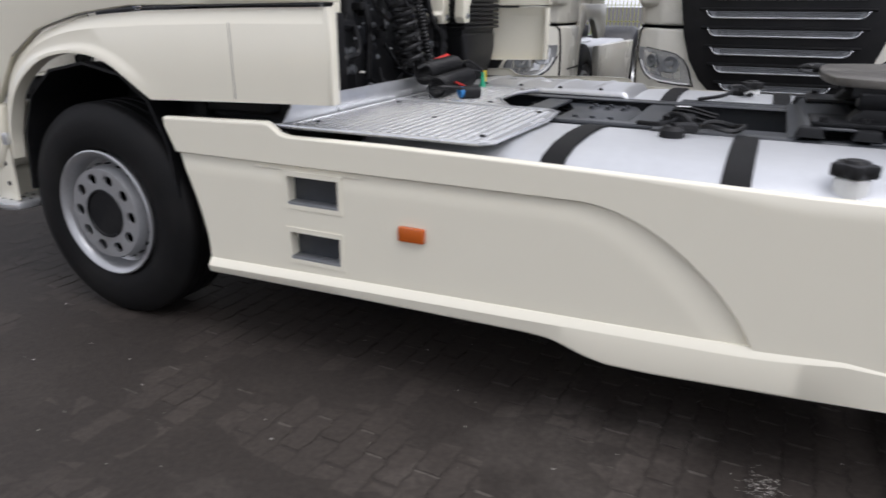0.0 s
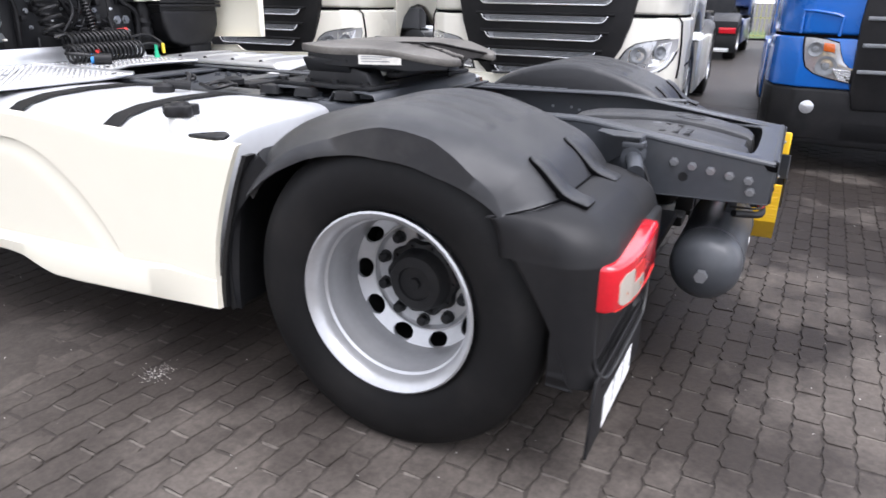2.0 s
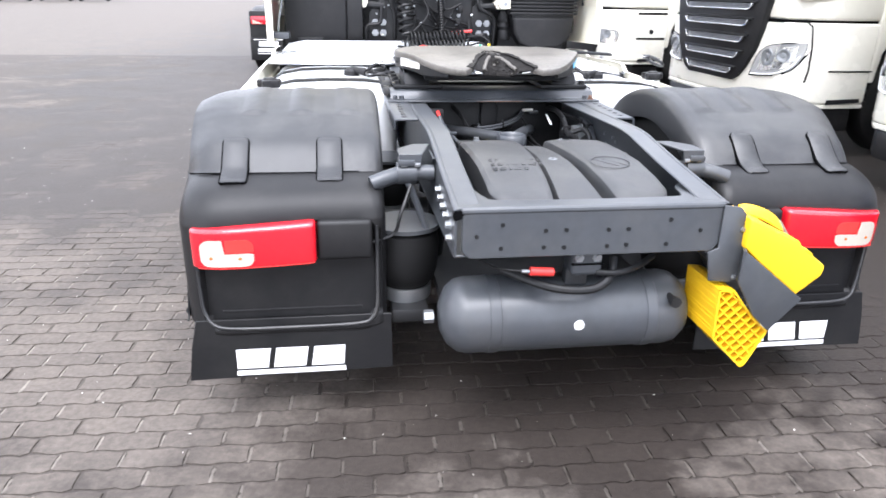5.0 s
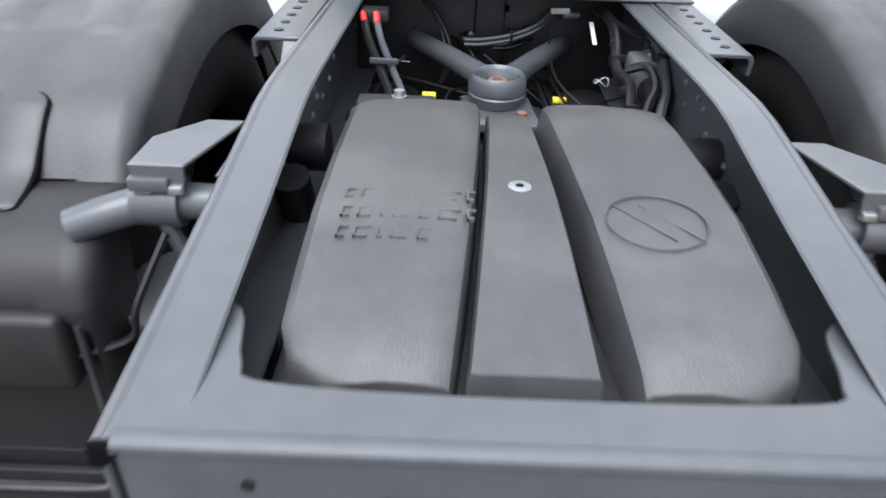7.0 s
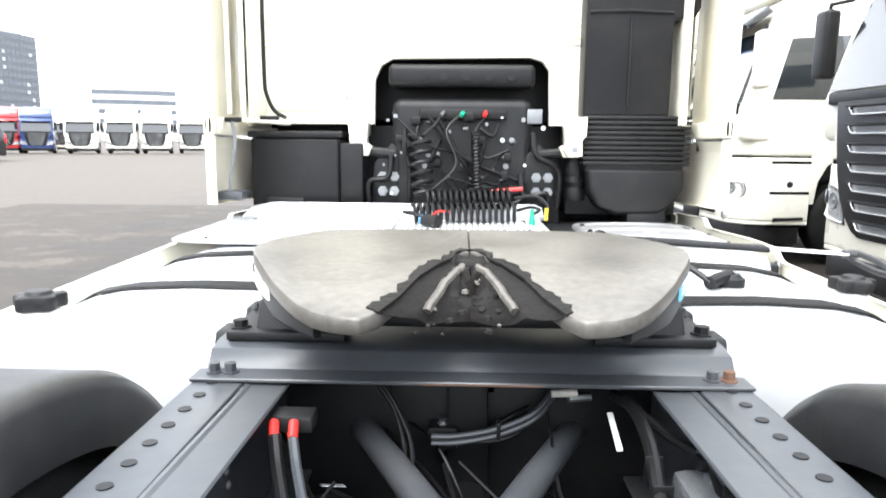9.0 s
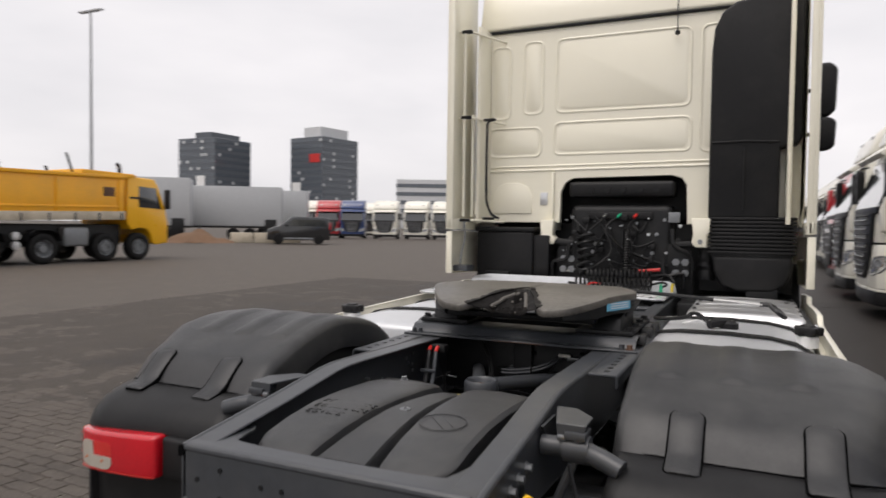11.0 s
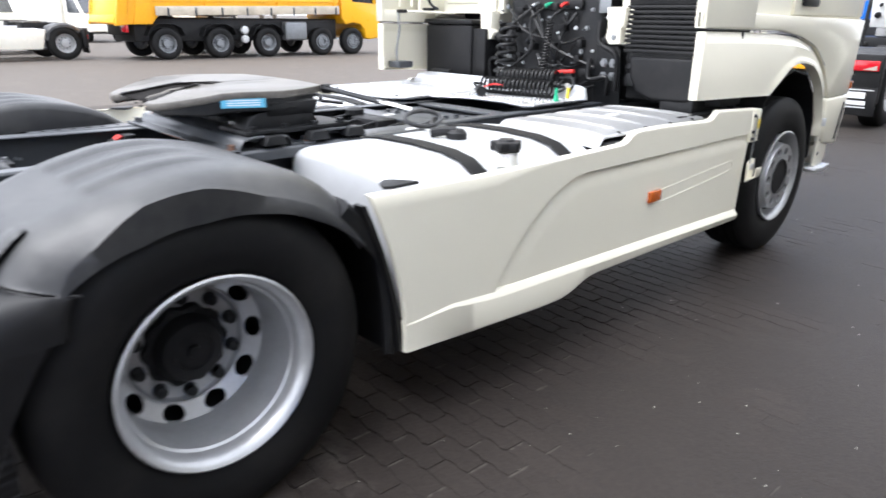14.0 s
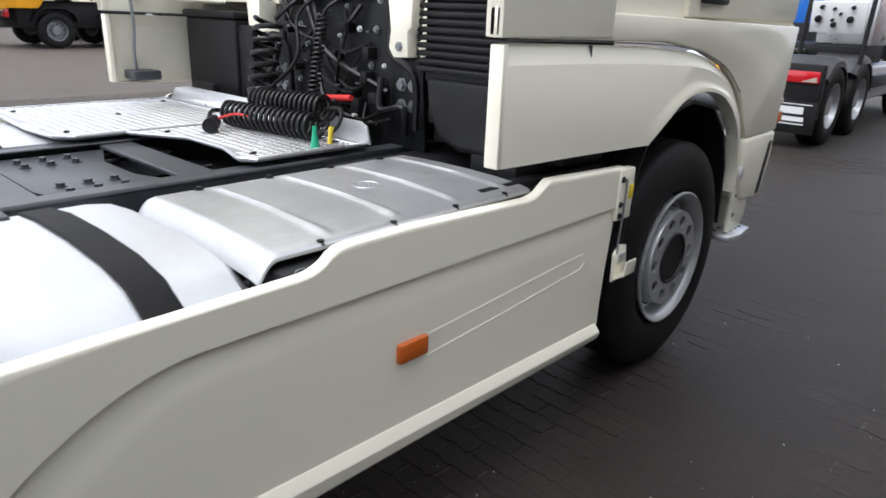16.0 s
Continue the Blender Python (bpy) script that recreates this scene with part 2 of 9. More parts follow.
def ground_material(name, base, wet, island=0.0, joints=False):
    """Grimy grey concrete pavers: patches of damp, light dust, fine grit."""
    m = bpy.data.materials.new(name)
    m.use_nodes = True
    n, l = m.node_tree.nodes, m.node_tree.links
    b = n["Principled BSDF"]
    g = n.new("ShaderNodeNewGeometry")
    pos = g.outputs["Position"]

    def noise_tex(sc, det, rough=0.6):
        t = n.new("ShaderNodeTexNoise")
        t.inputs["Scale"].default_value, t.inputs["Detail"].default_value, t.inputs["Roughness"].default_value = sc, det, rough
        l.new(pos, t.inputs["Vector"])
        return t.outputs["Fac"]

    def rng(v, a, c, lo, hi):
        r = n.new("ShaderNodeMapRange")
        for key, value in (("From Min", a), ("From Max", c), ("To Min", lo), ("To Max", hi)):
            r.inputs[key].default_value = value
        l.new(v, r.inputs["Value"])
        return r.outputs["Result"]

    def mix(f, a, c, kind="MIX"):
        x = n.new("ShaderNodeMix")
        x.data_type, x.blend_type = "RGBA", kind
        for key, value in (("Factor", f), ("A", a), ("B", c)):
            if isinstance(value, (tuple, float)):
                x.inputs[key].default_value = value
            else:
                l.new(value, x.inputs[key])
        return x.outputs["Result"]

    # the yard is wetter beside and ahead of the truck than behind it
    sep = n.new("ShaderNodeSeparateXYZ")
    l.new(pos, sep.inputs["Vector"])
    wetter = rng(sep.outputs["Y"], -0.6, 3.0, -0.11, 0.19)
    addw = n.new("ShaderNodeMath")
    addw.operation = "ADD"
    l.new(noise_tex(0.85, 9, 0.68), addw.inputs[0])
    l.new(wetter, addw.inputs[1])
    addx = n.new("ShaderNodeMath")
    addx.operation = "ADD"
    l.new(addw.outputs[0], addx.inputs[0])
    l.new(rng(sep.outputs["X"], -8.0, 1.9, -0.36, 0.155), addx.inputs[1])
    # two large round areas under and beside the truck's tail are drawn darker
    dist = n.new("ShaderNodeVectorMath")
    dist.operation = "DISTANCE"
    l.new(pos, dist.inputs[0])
    dist.inputs[1].default_value = DARK_AREA
    dark_area = rng(dist.outputs["Value"], 0.25, 1.0, 0.15, 0.0)
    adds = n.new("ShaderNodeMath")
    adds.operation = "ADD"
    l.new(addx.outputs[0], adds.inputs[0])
    l.new(dark_area, adds.inputs[1])
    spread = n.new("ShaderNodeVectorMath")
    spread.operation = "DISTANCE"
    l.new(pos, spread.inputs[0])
    spread.inputs[1].default_value = DARK_AREA_BESIDE
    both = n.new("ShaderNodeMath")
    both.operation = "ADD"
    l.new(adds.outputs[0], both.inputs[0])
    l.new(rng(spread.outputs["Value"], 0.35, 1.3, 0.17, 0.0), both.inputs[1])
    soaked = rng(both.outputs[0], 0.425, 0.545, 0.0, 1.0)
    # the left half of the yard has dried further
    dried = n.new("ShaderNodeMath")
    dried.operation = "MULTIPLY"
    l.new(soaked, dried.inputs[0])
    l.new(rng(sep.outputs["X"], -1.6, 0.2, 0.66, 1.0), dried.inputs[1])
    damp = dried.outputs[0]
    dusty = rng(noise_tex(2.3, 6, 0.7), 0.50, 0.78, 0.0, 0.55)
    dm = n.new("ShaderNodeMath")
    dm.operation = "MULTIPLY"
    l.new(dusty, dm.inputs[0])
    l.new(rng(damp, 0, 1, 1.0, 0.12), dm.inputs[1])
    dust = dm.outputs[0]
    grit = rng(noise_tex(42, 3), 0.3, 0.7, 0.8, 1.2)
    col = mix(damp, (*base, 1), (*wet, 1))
    col = mix(dust, col, (base[0] * 1.5, base[1] * 1.47, base[2] * 1.42, 1))
    gm = n.new("ShaderNodeCombineColor")
    for k in ("Red", "Green", "Blue"):
        l.new(grit, gm.inputs[k])
    col = mix(1.0, col, gm.outputs["Color"], "MULTIPLY")
    if island:
        rnd = n.new("ShaderNodeObjectInfo").outputs["Random"] if joints else g.outputs["Random Per Island"]
        iv = rng(rnd, 0, 1, 1 - island, 1 + island)
        im = n.new("ShaderNodeCombineColor")
        for k in ("Red", "Green", "Blue"):
            l.new(iv, im.inputs[k])
        col = mix(1.0, col, im.outputs["Color"], "MULTIPLY")
    l.new(col, b.inputs["Base Color"])
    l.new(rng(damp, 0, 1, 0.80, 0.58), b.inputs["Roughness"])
    b.inputs["Specular IOR Level"].default_value = 0.24
    bp = n.new("ShaderNodeBump")
    bp.inputs["Strength"].default_value, bp.inputs["Distance"].default_value = 0.6, 0.004
    l.new(noise_tex(75, 4), bp.inputs["Height"])
    l.new(bp.outputs["Normal"], b.inputs["Normal"])
    return m


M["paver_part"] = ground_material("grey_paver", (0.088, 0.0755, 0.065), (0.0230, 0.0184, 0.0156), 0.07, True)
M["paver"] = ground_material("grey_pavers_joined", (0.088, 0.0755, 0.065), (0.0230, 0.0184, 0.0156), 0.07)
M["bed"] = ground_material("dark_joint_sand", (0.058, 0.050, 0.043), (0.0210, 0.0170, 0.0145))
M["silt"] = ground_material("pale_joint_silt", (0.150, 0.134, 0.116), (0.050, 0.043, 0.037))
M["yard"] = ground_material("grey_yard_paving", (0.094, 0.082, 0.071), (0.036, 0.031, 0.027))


# ---- mesh helpers ----
def part(name, bm, mat, parent=None, label="", smooth=True, sharp=35):
    me = bpy.data.meshes.new(name)
    bmesh.ops.recalc_face_normals(bm, faces=bm.faces)
    bm.to_mesh(me)
    bm.free()
    mats = mat if isinstance(mat, (list, tuple)) else [mat]
    for x in mats:
        me.materials.append(x)
    if smooth:
        me.shade_smooth()
        me.set_sharp_from_angle(angle=radians(sharp))
    ob = new(name, me)
    if parent is not None:
        ob.parent = parent
    if label:
        ob["label"] = label
    return ob


def empty(name, m=None, label="", category="", group="", kind=""):
    ob = new(name)
    if m is not None:
        ob.matrix_world = m
    return tagged(ob, label, category, group, kind)


def bevel(bm, width, seg=2, angle=30):
    if width > 0:
        edges = [e for e in bm.edges if len(e.link_faces) == 2 and e.calc_face_angle(0) > radians(angle)]
        bmesh.ops.bevel(bm, geom=edges, offset=width, segments=seg, profile=0.5, affect="EDGES", clamp_overlap=True)
    return bm


def box(lo, hi, bev=0.0, seg=2, bm=None):
    own = bmesh.new()
    bmesh.ops.create_cube(own, size=1)
    lo, hi = Vector(lo), Vector(hi)
    for v in own.verts:
        v.co = Vector(((lo[i] + hi[i]) / 2 + v.co[i] * abs(hi[i] - lo[i])) for i in range(3))
    bevel(own, bev, seg)
    return own if bm is None else join(bm, own)


def join(bm, other):
    me = bpy.data.meshes.new("join")
    other.to_mesh(me)
    other.free()
    bm.from_mesh(me)
    bpy.data.meshes.remove(me)
    return bm


def prism(poly, axis, a, b, bev=0.0, seg=2, bm=None):
    """A polygon across an axis ("x": (y, z), "y": (x, z), "z": (x, y)), drawn out from a to b."""
    own = bmesh.new()

    def at(p, h):
        return {"x": (h, p[0], p[1]), "y": (p[0], h, p[1]), "z": (p[0], p[1], h)}[axis]
    lower = [own.verts.new(at(p, a)) for p in poly]
    upper = [own.verts.new(at(p, b)) for p in poly]
    own.faces.new(lower)
    own.faces.new(upper[::-1])
    k = len(poly)
    for i in range(k):
        own.faces.new((lower[i], lower[(i + 1) % k], upper[(i + 1) % k], upper[i]))
    bmesh.ops.recalc_face_normals(own, faces=own.faces)
    bevel(own, bev, seg)
    return own if bm is None else join(bm, own)


def lathe(profile, n=32, axis="x", at=(0, 0, 0), bm=None, closed=False, caps=True):
    """Rings of (radius, height) round an axis through at."""
    own = bmesh.new()
    at = Vector(at)
    rings = []
    for r, h in profile:
        ring = []
        for i in range(n):
            a = 2 * math.pi * i / n
            c, s = r * math.cos(a), r * math.sin(a)
            ring.append(own.verts.new(at + Vector({"x": (h, c, s), "y": (c, h, s), "z": (c, s, h)}[axis])))
        rings.append(ring)
    pairs = list(zip(rings, rings[1:]))
    if closed:
        pairs.append((rings[-1], rings[0]))
    for p, q in pairs:
        for i in range(n):
            own.faces.new((p[i], p[(i + 1) % n], q[(i + 1) % n], q[i]))
    if caps and not closed:
        for ring in (rings[0], rings[-1]):
            if (ring[0].co - ring[n // 2].co).length > 1e-5:
                own.faces.new(ring)
    bmesh.ops.remove_doubles(own, verts=own.verts, dist=1e-6)
    bmesh.ops.recalc_face_normals(own, faces=own.faces)
    return own if bm is None else join(bm, own)


def smooth_line(points, k=6):
    """A curve through the points."""
    P = [Vector(p) for p in points]
    P = [2 * P[0] - P[1]] + P + [2 * P[-1] - P[-2]]
    out = []
    for a, b, c, d in zip(P, P[1:], P[2:], P[3:]):
        for j in range(k):
            t = j / k
            out.append(0.5 * (2 * b + (c - a) * t + (2 * a - 5 * b + 4 * c - d) * t * t + (3 * b - a - 3 * c + d) * t ** 3))
    return out + [P[-2]]


def tube(points, r, n=8, bm=None, flat=1.0):
    """A round bar or hose along the points."""
    own = bmesh.new()
    P = [Vector(p) for p in points]
    up, rings = None, []
    for i, p in enumerate(P):
        d = (P[min(i + 1, len(P) - 1)] - P[max(i - 1, 0)]).normalized()
        if up is None:
            up = d.orthogonal().normalized()
        up = (up - d * up.dot(d)).normalized()
        side = d.cross(up)
        rings.append([own.verts.new(p + r * (math.cos(2 * math.pi * j / n) * up + flat * math.sin(2 * math.pi * j / n) * side)) for j in range(n)])
    for p, q in zip(rings, rings[1:]):
        for j in range(n):
            own.faces.new((p[j], p[(j + 1) % n], q[(j + 1) % n], q[j]))
    own.faces.new(rings[0])
    own.faces.new(rings[-1][::-1])
    return own if bm is None else join(bm, own)


def loft(path, section, closed=True, bm=None):
    """A closed section of (x, depth) carried along a path of (y, z); depth runs inwards, to the left of the path's heading."""
    own = bmesh.new()
    P = [Vector(p) for p in path]
    rings = []
    for i, p in enumerate(P):
        d = (P[min(i + 1, len(P) - 1)] - P[max(i - 1, 0)]).normalized()
        inn = Vector((-d[1], d[0]))
        sec = section(i / (len(P) - 1)) if callable(section) else section
        rings.append([own.verts.new((x, *(p + inn * h))) for x, h in sec])
    k = len(rings[0])
    for p, q in zip(rings, rings[1:]):
        for j in range(k if closed else k - 1):
            own.faces.new((p[j], p[(j + 1) % k], q[(j + 1) % k], q[j]))
    if closed:
        own.faces.new(rings[0])
        own.faces.new(rings[-1][::-1])
    return own if bm is None else join(bm, own)


def mirrored(bm, s):
    if s < 0:
        for v in bm.verts:
            v.co.x = -v.co.x
        bmesh.ops.reverse_faces(bm, faces=bm.faces)
    return bm


def moved(bm, m):
    bmesh.ops.transform(bm, matrix=m, verts=bm.verts)
    return bm


def bolt(at, r=0.011, h=0.012, axis="x", s=1, bm=None):
    """A hexagon head with a washer."""
    own = lathe([(r * 1.5, 0), (r * 1.5, 0.003 * s), (r, 0.0031 * s), (r, h * s)], 6, axis, at)
    return own if bm is None else join(bm, own)


# ---- the tractor unit ----
truck = empty("tractor_truck", label="cream-white two-axle tractor truck with bare chassis parked on pavers", category="truck")

WB = 3.79          # wheelbase: the rear axle stands at y = 0
RAIL = 0.405       # outer face of the chassis rails


# wheels -------------------------------------------------------------
def tyre_mesh(r=0.5, w=0.30, rim_r=0.287, n=64, tread=True):
    half = w / 2
    prof = [(rim_r - 0.012, half - 0.05), (rim_r, half - 0.012), (rim_r + 0.02, half + 0.004), (rim_r + 0.07, half + 0.012), (r - 0.09, half + 0.012),
            (r - 0.055, half + 0.004), (r - 0.04, half - 0.004), (r - 0.012, half - 0.016), (r - 0.002, half - 0.032)]
    if tread:
        for c in (0.085, 0.03, -0.03, -0.085):
            prof += [(r, c + 0.008), (r - 0.013, c + 0.006), (r - 0.013, c - 0.006), (r, c - 0.008)]
    prof += [(a, -b) for a, b in prof[8::-1]]
    return lathe(prof, n, "x", caps=False)


def rear_rim():
    """A deep-dished disc wheel: lip, barrel, and an inner disc with ten oval hand holes."""
    lip = [(0.268, -0.22), (0.262, -0.09), (0.262, -0.05), (0.268, -0.012), (0.287, 0.0), (0.290, 0.008), (0.284, 0.012), (0.276, 0.006), (0.263, -0.008), (0.257, -0.028), (0.2545, -0.048), (0.2475, -0.055), (0.2465, -0.088),
           (0.2430, -0.095), (0.2425, -0.118), (0.2395, -0.124), (0.2380, -0.165), (0.2375, -0.196), (0.2355, -0.202), (0.2350, -0.218)]
    return lathe(lip, 48, "x", caps=False)


def disc_with_holes(r0, r1, n, x, hole_r, hole_at, thick=0.012, dish=0.0, oval=1.08):
    """A flat ring with n round holes, in the plane across x."""
    bm = bmesh.new()
    step = 2 * math.pi / n
    for i in range(n):
        a0 = i * step
        ring_in, ring_out, hole = [], [], []
        m = 32
        cy, cz = hole_at * math.cos(a0), hole_at * math.sin(a0)
        outer = []
        for j in range(m):
            b = a0 + 2 * math.pi * j / m
            ca, sa, hu, hv = math.cos(a0), math.sin(a0), hole_r * math.cos(b - a0), hole_r * oval * math.sin(b - a0)
            hole.append((cy + hu * ca - hv * sa, cz + hu * sa + hv * ca))
            d = Vector((math.cos(b), math.sin(b)))
            rad, tan = Vector((math.cos(a0), math.sin(a0))), Vector((-math.sin(a0), math.cos(a0)))
            u, v = d.dot(rad), d.dot(tan)
            k = 1 / max(abs(u), abs(v))
            u, v = u * k, v * k
            rr = (hole_at + (r1 - hole_at) * u) if u > 0 else (hole_at + (hole_at - r0) * u)
            aa = a0 + v * step / 2
            outer.append((rr * math.cos(aa), rr * math.sin(aa)))
        vo = [bm.verts.new((x + dish * (math.hypot(*p) - r0), *p)) for p in outer]
        vh = [bm.verts.new((x + dish * (math.hypot(*p) - r0), *p)) for p in hole]
        vb = [bm.verts.new((x + dish * (math.hypot(*p) - r0) - thick, *p)) for p in hole]
        for j in range(m):
            k = (j + 1) % m
            bm.faces.new((vo[j], vo[k], vh[k], vh[j]))
            bm.faces.new((vh[j], vh[k], vb[k], vb[j]))
    bmesh.ops.remove_doubles(bm, verts=bm.verts, dist=1e-4)
    return bm


def rear_wheel(s, y=0.0, z=0.49, parent=truck):
    hub = empty("rear_wheel")
    hub.parent = parent
    hub.location = (s * 1.222, y, z)
    part("outer_tyre", mirrored(moved(tyre_mesh(0.49, 0.285), pose(-0.148, 0, 0)), s), M["rubber"], hub, "worn black rubber tyre")
    part("inner_tyre", mirrored(moved(tyre_mesh(0.49, 0.285), pose(-0.48, 0, 0)), s), M["rubber"], hub)
    part("rim", mirrored(rear_rim(), s), M["rim"], hub, "silver-painted deep-dish steel rim")
    disc = disc_with_holes(0.179, 0.2445, 10, -0.246, 0.0235, 0.2135, 0.012, 0.70, 1.55)
    lathe([(0.189, -0.2395), (0.1865, -0.2350), (0.1825, -0.2350), (0.1785, -0.2440), (0.172, -0.2500), (0.116, -0.2500), (0.114, -0.256)], 48, "x", caps=False, bm=disc)
    part("disc", mirrored(disc, s), M["rim"], hub)
    # black bowl behind the disc, painted shade for the hand holes
    part("hole_shade_bowl", mirrored(lathe([(0.0, -0.36), (0.262, -0.36), (0.262, -0.275), (0.2365, -0.205)], 32, "x", caps=False), s), M["black"], hub)
    h = lathe([(0.0, -0.295), (0.124, -0.295), (0.127, -0.284), (0.127, -0.236), (0.121, -0.228), (0.106, -0.225), (0.102, -0.220), (0.098, -0.192), (0.088, -0.180), (0.058, -0.176), (0.055, -0.183), (0.020, -0.183), (0.018, -0.172), (0.0, -0.170)], 60, "x")
    for v in h.verts:
        # the hub flange is scalloped round the wheel nuts
        if math.hypot(v.co.y, v.co.z) > 0.115:
            k = 1 + 0.05 * math.cos(10 * math.atan2(v.co.z, v.co.y))
            v.co.y, v.co.z = v.co.y * k, v.co.z * k
    for i in range(10):
        a = 2 * math.pi * i / 10
        bolt((-0.225, 0.114 * math.cos(a), 0.114 * math.sin(a)), 0.0055, 0.008, "x", 1, h)
    part("axle_hub", mirrored(h, s), M["black"], hub, "black axle hub cover")
    for i in range(10):
        a = 2 * math.pi * (i + 0.5) / 10
        nut = lathe([(0.0215, -0.252), (0.0215, -0.244), (0.0185, -0.243), (0.0175, -0.222), (0.011, -0.215), (0.0, -0.214)], 10, "x", (0, 0.153 * math.cos(a), 0.153 * math.sin(a)))
        part("wheel_nut", mirrored(nut, s), M["black"], hub)
    return hub


def front_wheel(s, y=WB, z=0.495, parent=truck, x=1.235):
    hub = empty("front_wheel")
    hub.parent = parent
    hub.location = (s * x, y, z)
    part("tyre", mirrored(moved(tyre_mesh(0.495, 0.30), pose(-0.158, 0, 0)), s), M["rubber"], hub, "black rubber steering tyre")
    rim = [(0.262, -0.28), (0.262, -0.06), (0.270, -0.02), (0.288, -0.004), (0.290, 0.006), (0.284, 0.010), (0.272, 0.004), (0.258, -0.02), (0.250, -0.075), (0.232, -0.085), (0.218, -0.06), (0.208, -0.01), (0.204, 0.004)]
    part("rim", mirrored(lathe(rim, 48, "x", caps=False), s), M["rim"], hub, "silver-painted steel rim")
    part("disc", mirrored(disc_with_holes(0.108, 0.206, 10, 0.004, 0.0255, 0.162, 0.014), s), M["rim"], hub)
    # near-black disc added so that the hand holes look shaded
    part("hole_shade_disc", mirrored(lathe([(0.203, -0.070), (0.114, -0.072), (0.108, -0.095), (0.0, -0.10)], 32, "x", caps=False), s), M["gap"], hub)
    part("hub_ring", mirrored(lathe([(0.114, 0.003), (0.111, 0.010), (0.103, 0.010), (0.099, 0.0), (0.097, -0.055), (0.0, -0.058)], 36, "x"), s), M["black"], hub)
    part("hub_end", mirrored(lathe([(0.070, -0.058), (0.068, -0.034), (0.060, -0.026), (0.026, -0.024), (0.0, -0.022)], 30, "x"), s), M["frame"], hub, "dark grey recessed hub end")
    for i in range(20):
        a = 2 * math.pi * i / 20
        slot = box((-0.064, -0.011, 0.2205), (-0.040, 0.011, 0.2245), 0.002, 1)
        part("vent_slot", mirrored(moved(slot, pose(0, 0, 0, math.degrees(a))), s), M["gap"], hub)
    return hub


for side in (-1, 1):
    rear_wheel(side)
    front_wheel(side)

# axles
part("rear_axle", lathe([(0.075, -0.9), (0.075, -0.28), (0.19, -0.16), (0.21, 0), (0.19, 0.16), (0.075, 0.28), (0.075, 0.9)], 20, "x", (0, 0, 0.49)), M["black"], truck)
part("front_axle", box((-1.0, WB - 0.07, 0.36), (1.0, WB + 0.07, 0.48), 0.02), M["black"], truck)

# chassis rails --------------------------------------------------------
TOP = [(-0.965, 0.866), (-0.62, 0.911), (-0.37, 0.949), (-0.30, 0.954), (-0.22, 0.954), (0.40, 0.940), (5.0, 0.938)]
LOW = [(5.0, 0.68), (0.3, 0.68), (-0.3, 0.70), (-0.60, 0.715), (-0.965, 0.725)]
for s in (-1, 1):
    rail = empty("chassis_rail")
    rail.parent = truck
    web = prism(TOP + LOW, "x", s * (RAIL - 0.008), s * RAIL, 0.002, 1)
    part("web", web, M["frame"], rail, "dark grey painted steel rail")
    fl = bmesh.new()
    for line, dz in ((TOP, -0.008), (LOW[::-1], 0.008)):
        up = [(y, z) for y, z in line] + [(y, z + dz) for y, z in line[::-1]]
        prism(up, "x", s * (RAIL - 0.078), s * (RAIL + 0.001), 0.003, 1, fl)
    part("flange", fl, M["frame"], rail)
    for y in (-0.655, -0.715, -0.775, -0.835, -0.895):
        z = 0.868 - (y + 0.655) * 0.05 - (0.03 if y < -0.6 else 0) - 0.012 * (-(y + 0.655) / 0.06)
        part("bolt", bolt((s * RAIL, y, z), 0.0105, 0.016, "x", s), M["steel"], rail)
    part("bolt", bolt((s * RAIL, -0.905, 0.765), 0.0105, 0.016, "x", s), M["steel"], rail)
    fold = [Vector((s * (RAIL - 0.0075), y, z - 0.0075)) for y, z in TOP[:6]] + [Vector((s * (RAIL - 0.0075), 2.6, 0.9305))]
    part("top_fold", tube(fold, 0.0105, 10), M["frame"], rail)
    part("hole", lathe([(0.016, 0), (0.016, 0.002 * s)], 16, "x", (s * (RAIL + 0.0005), -0.69, 0.79)), M["black"], rail)
    # black wedges paint the shade of the rail's open end
    part("open_end", prism([(-0.9668, 0.838), (-0.9668, 0.864), (-0.930, 0.862), (-0.945, 0.842)], "x", s * (RAIL - 0.004), s * (RAIL + 0.0022)), M["gap"], rail)
    part("open_end", prism([(s * (RAIL - 0.034), 0.866), (s * (RAIL + 0.001), 0.866), (s * (RAIL + 0.001), 0.838), (s * (RAIL - 0.012), 0.840)], "y", -0.9735, -0.9665), M["gap"], rail)
    for i in range(12):
        y, z = random.uniform(-0.25, 0.35), random.uniform(0.74, 0.89)
        part("rivet", bolt((s * (RAIL - 0.009), y, z), 0.005, 0.005, "x", -s), M["steel"], rail)

# rear crossmember with its folded top flange
cm = empty("rear_crossmember")
cm.parent = truck
part("plate", prism([(-0.385, 0.866), (0.385, 0.866), (0.385, 0.745), (0.362, 0.722), (-0.362, 0.722), (-0.385, 0.745)], "y", -0.972, -0.962, 0.003, 1), M["frame"], cm, "dark grey crossmember with bolt holes")
part("top_fold", tube([(-0.385, -0.9635, 0.8625), (0.385, -0.9635, 0.8625)], 0.0115, 10), M["frame"], cm)
inner = smooth_line([(-0.385, -0.74, 0), (-0.322, -0.78, 0), (-0.30, -0.86, 0), (-0.26, -0.892, 0), (0, -0.90, 0), (0.26, -0.892, 0), (0.30, -0.86, 0), (0.322, -0.78, 0), (0.385, -0.74, 0)], 5)
part("top_flange", prism([(-0.395, -0.966), (0.395, -0.966)] + [(p.x, p.y) for p in inner[::-1]], "z", 0.862, 0.871, 0.002, 1), M["frame"], cm)
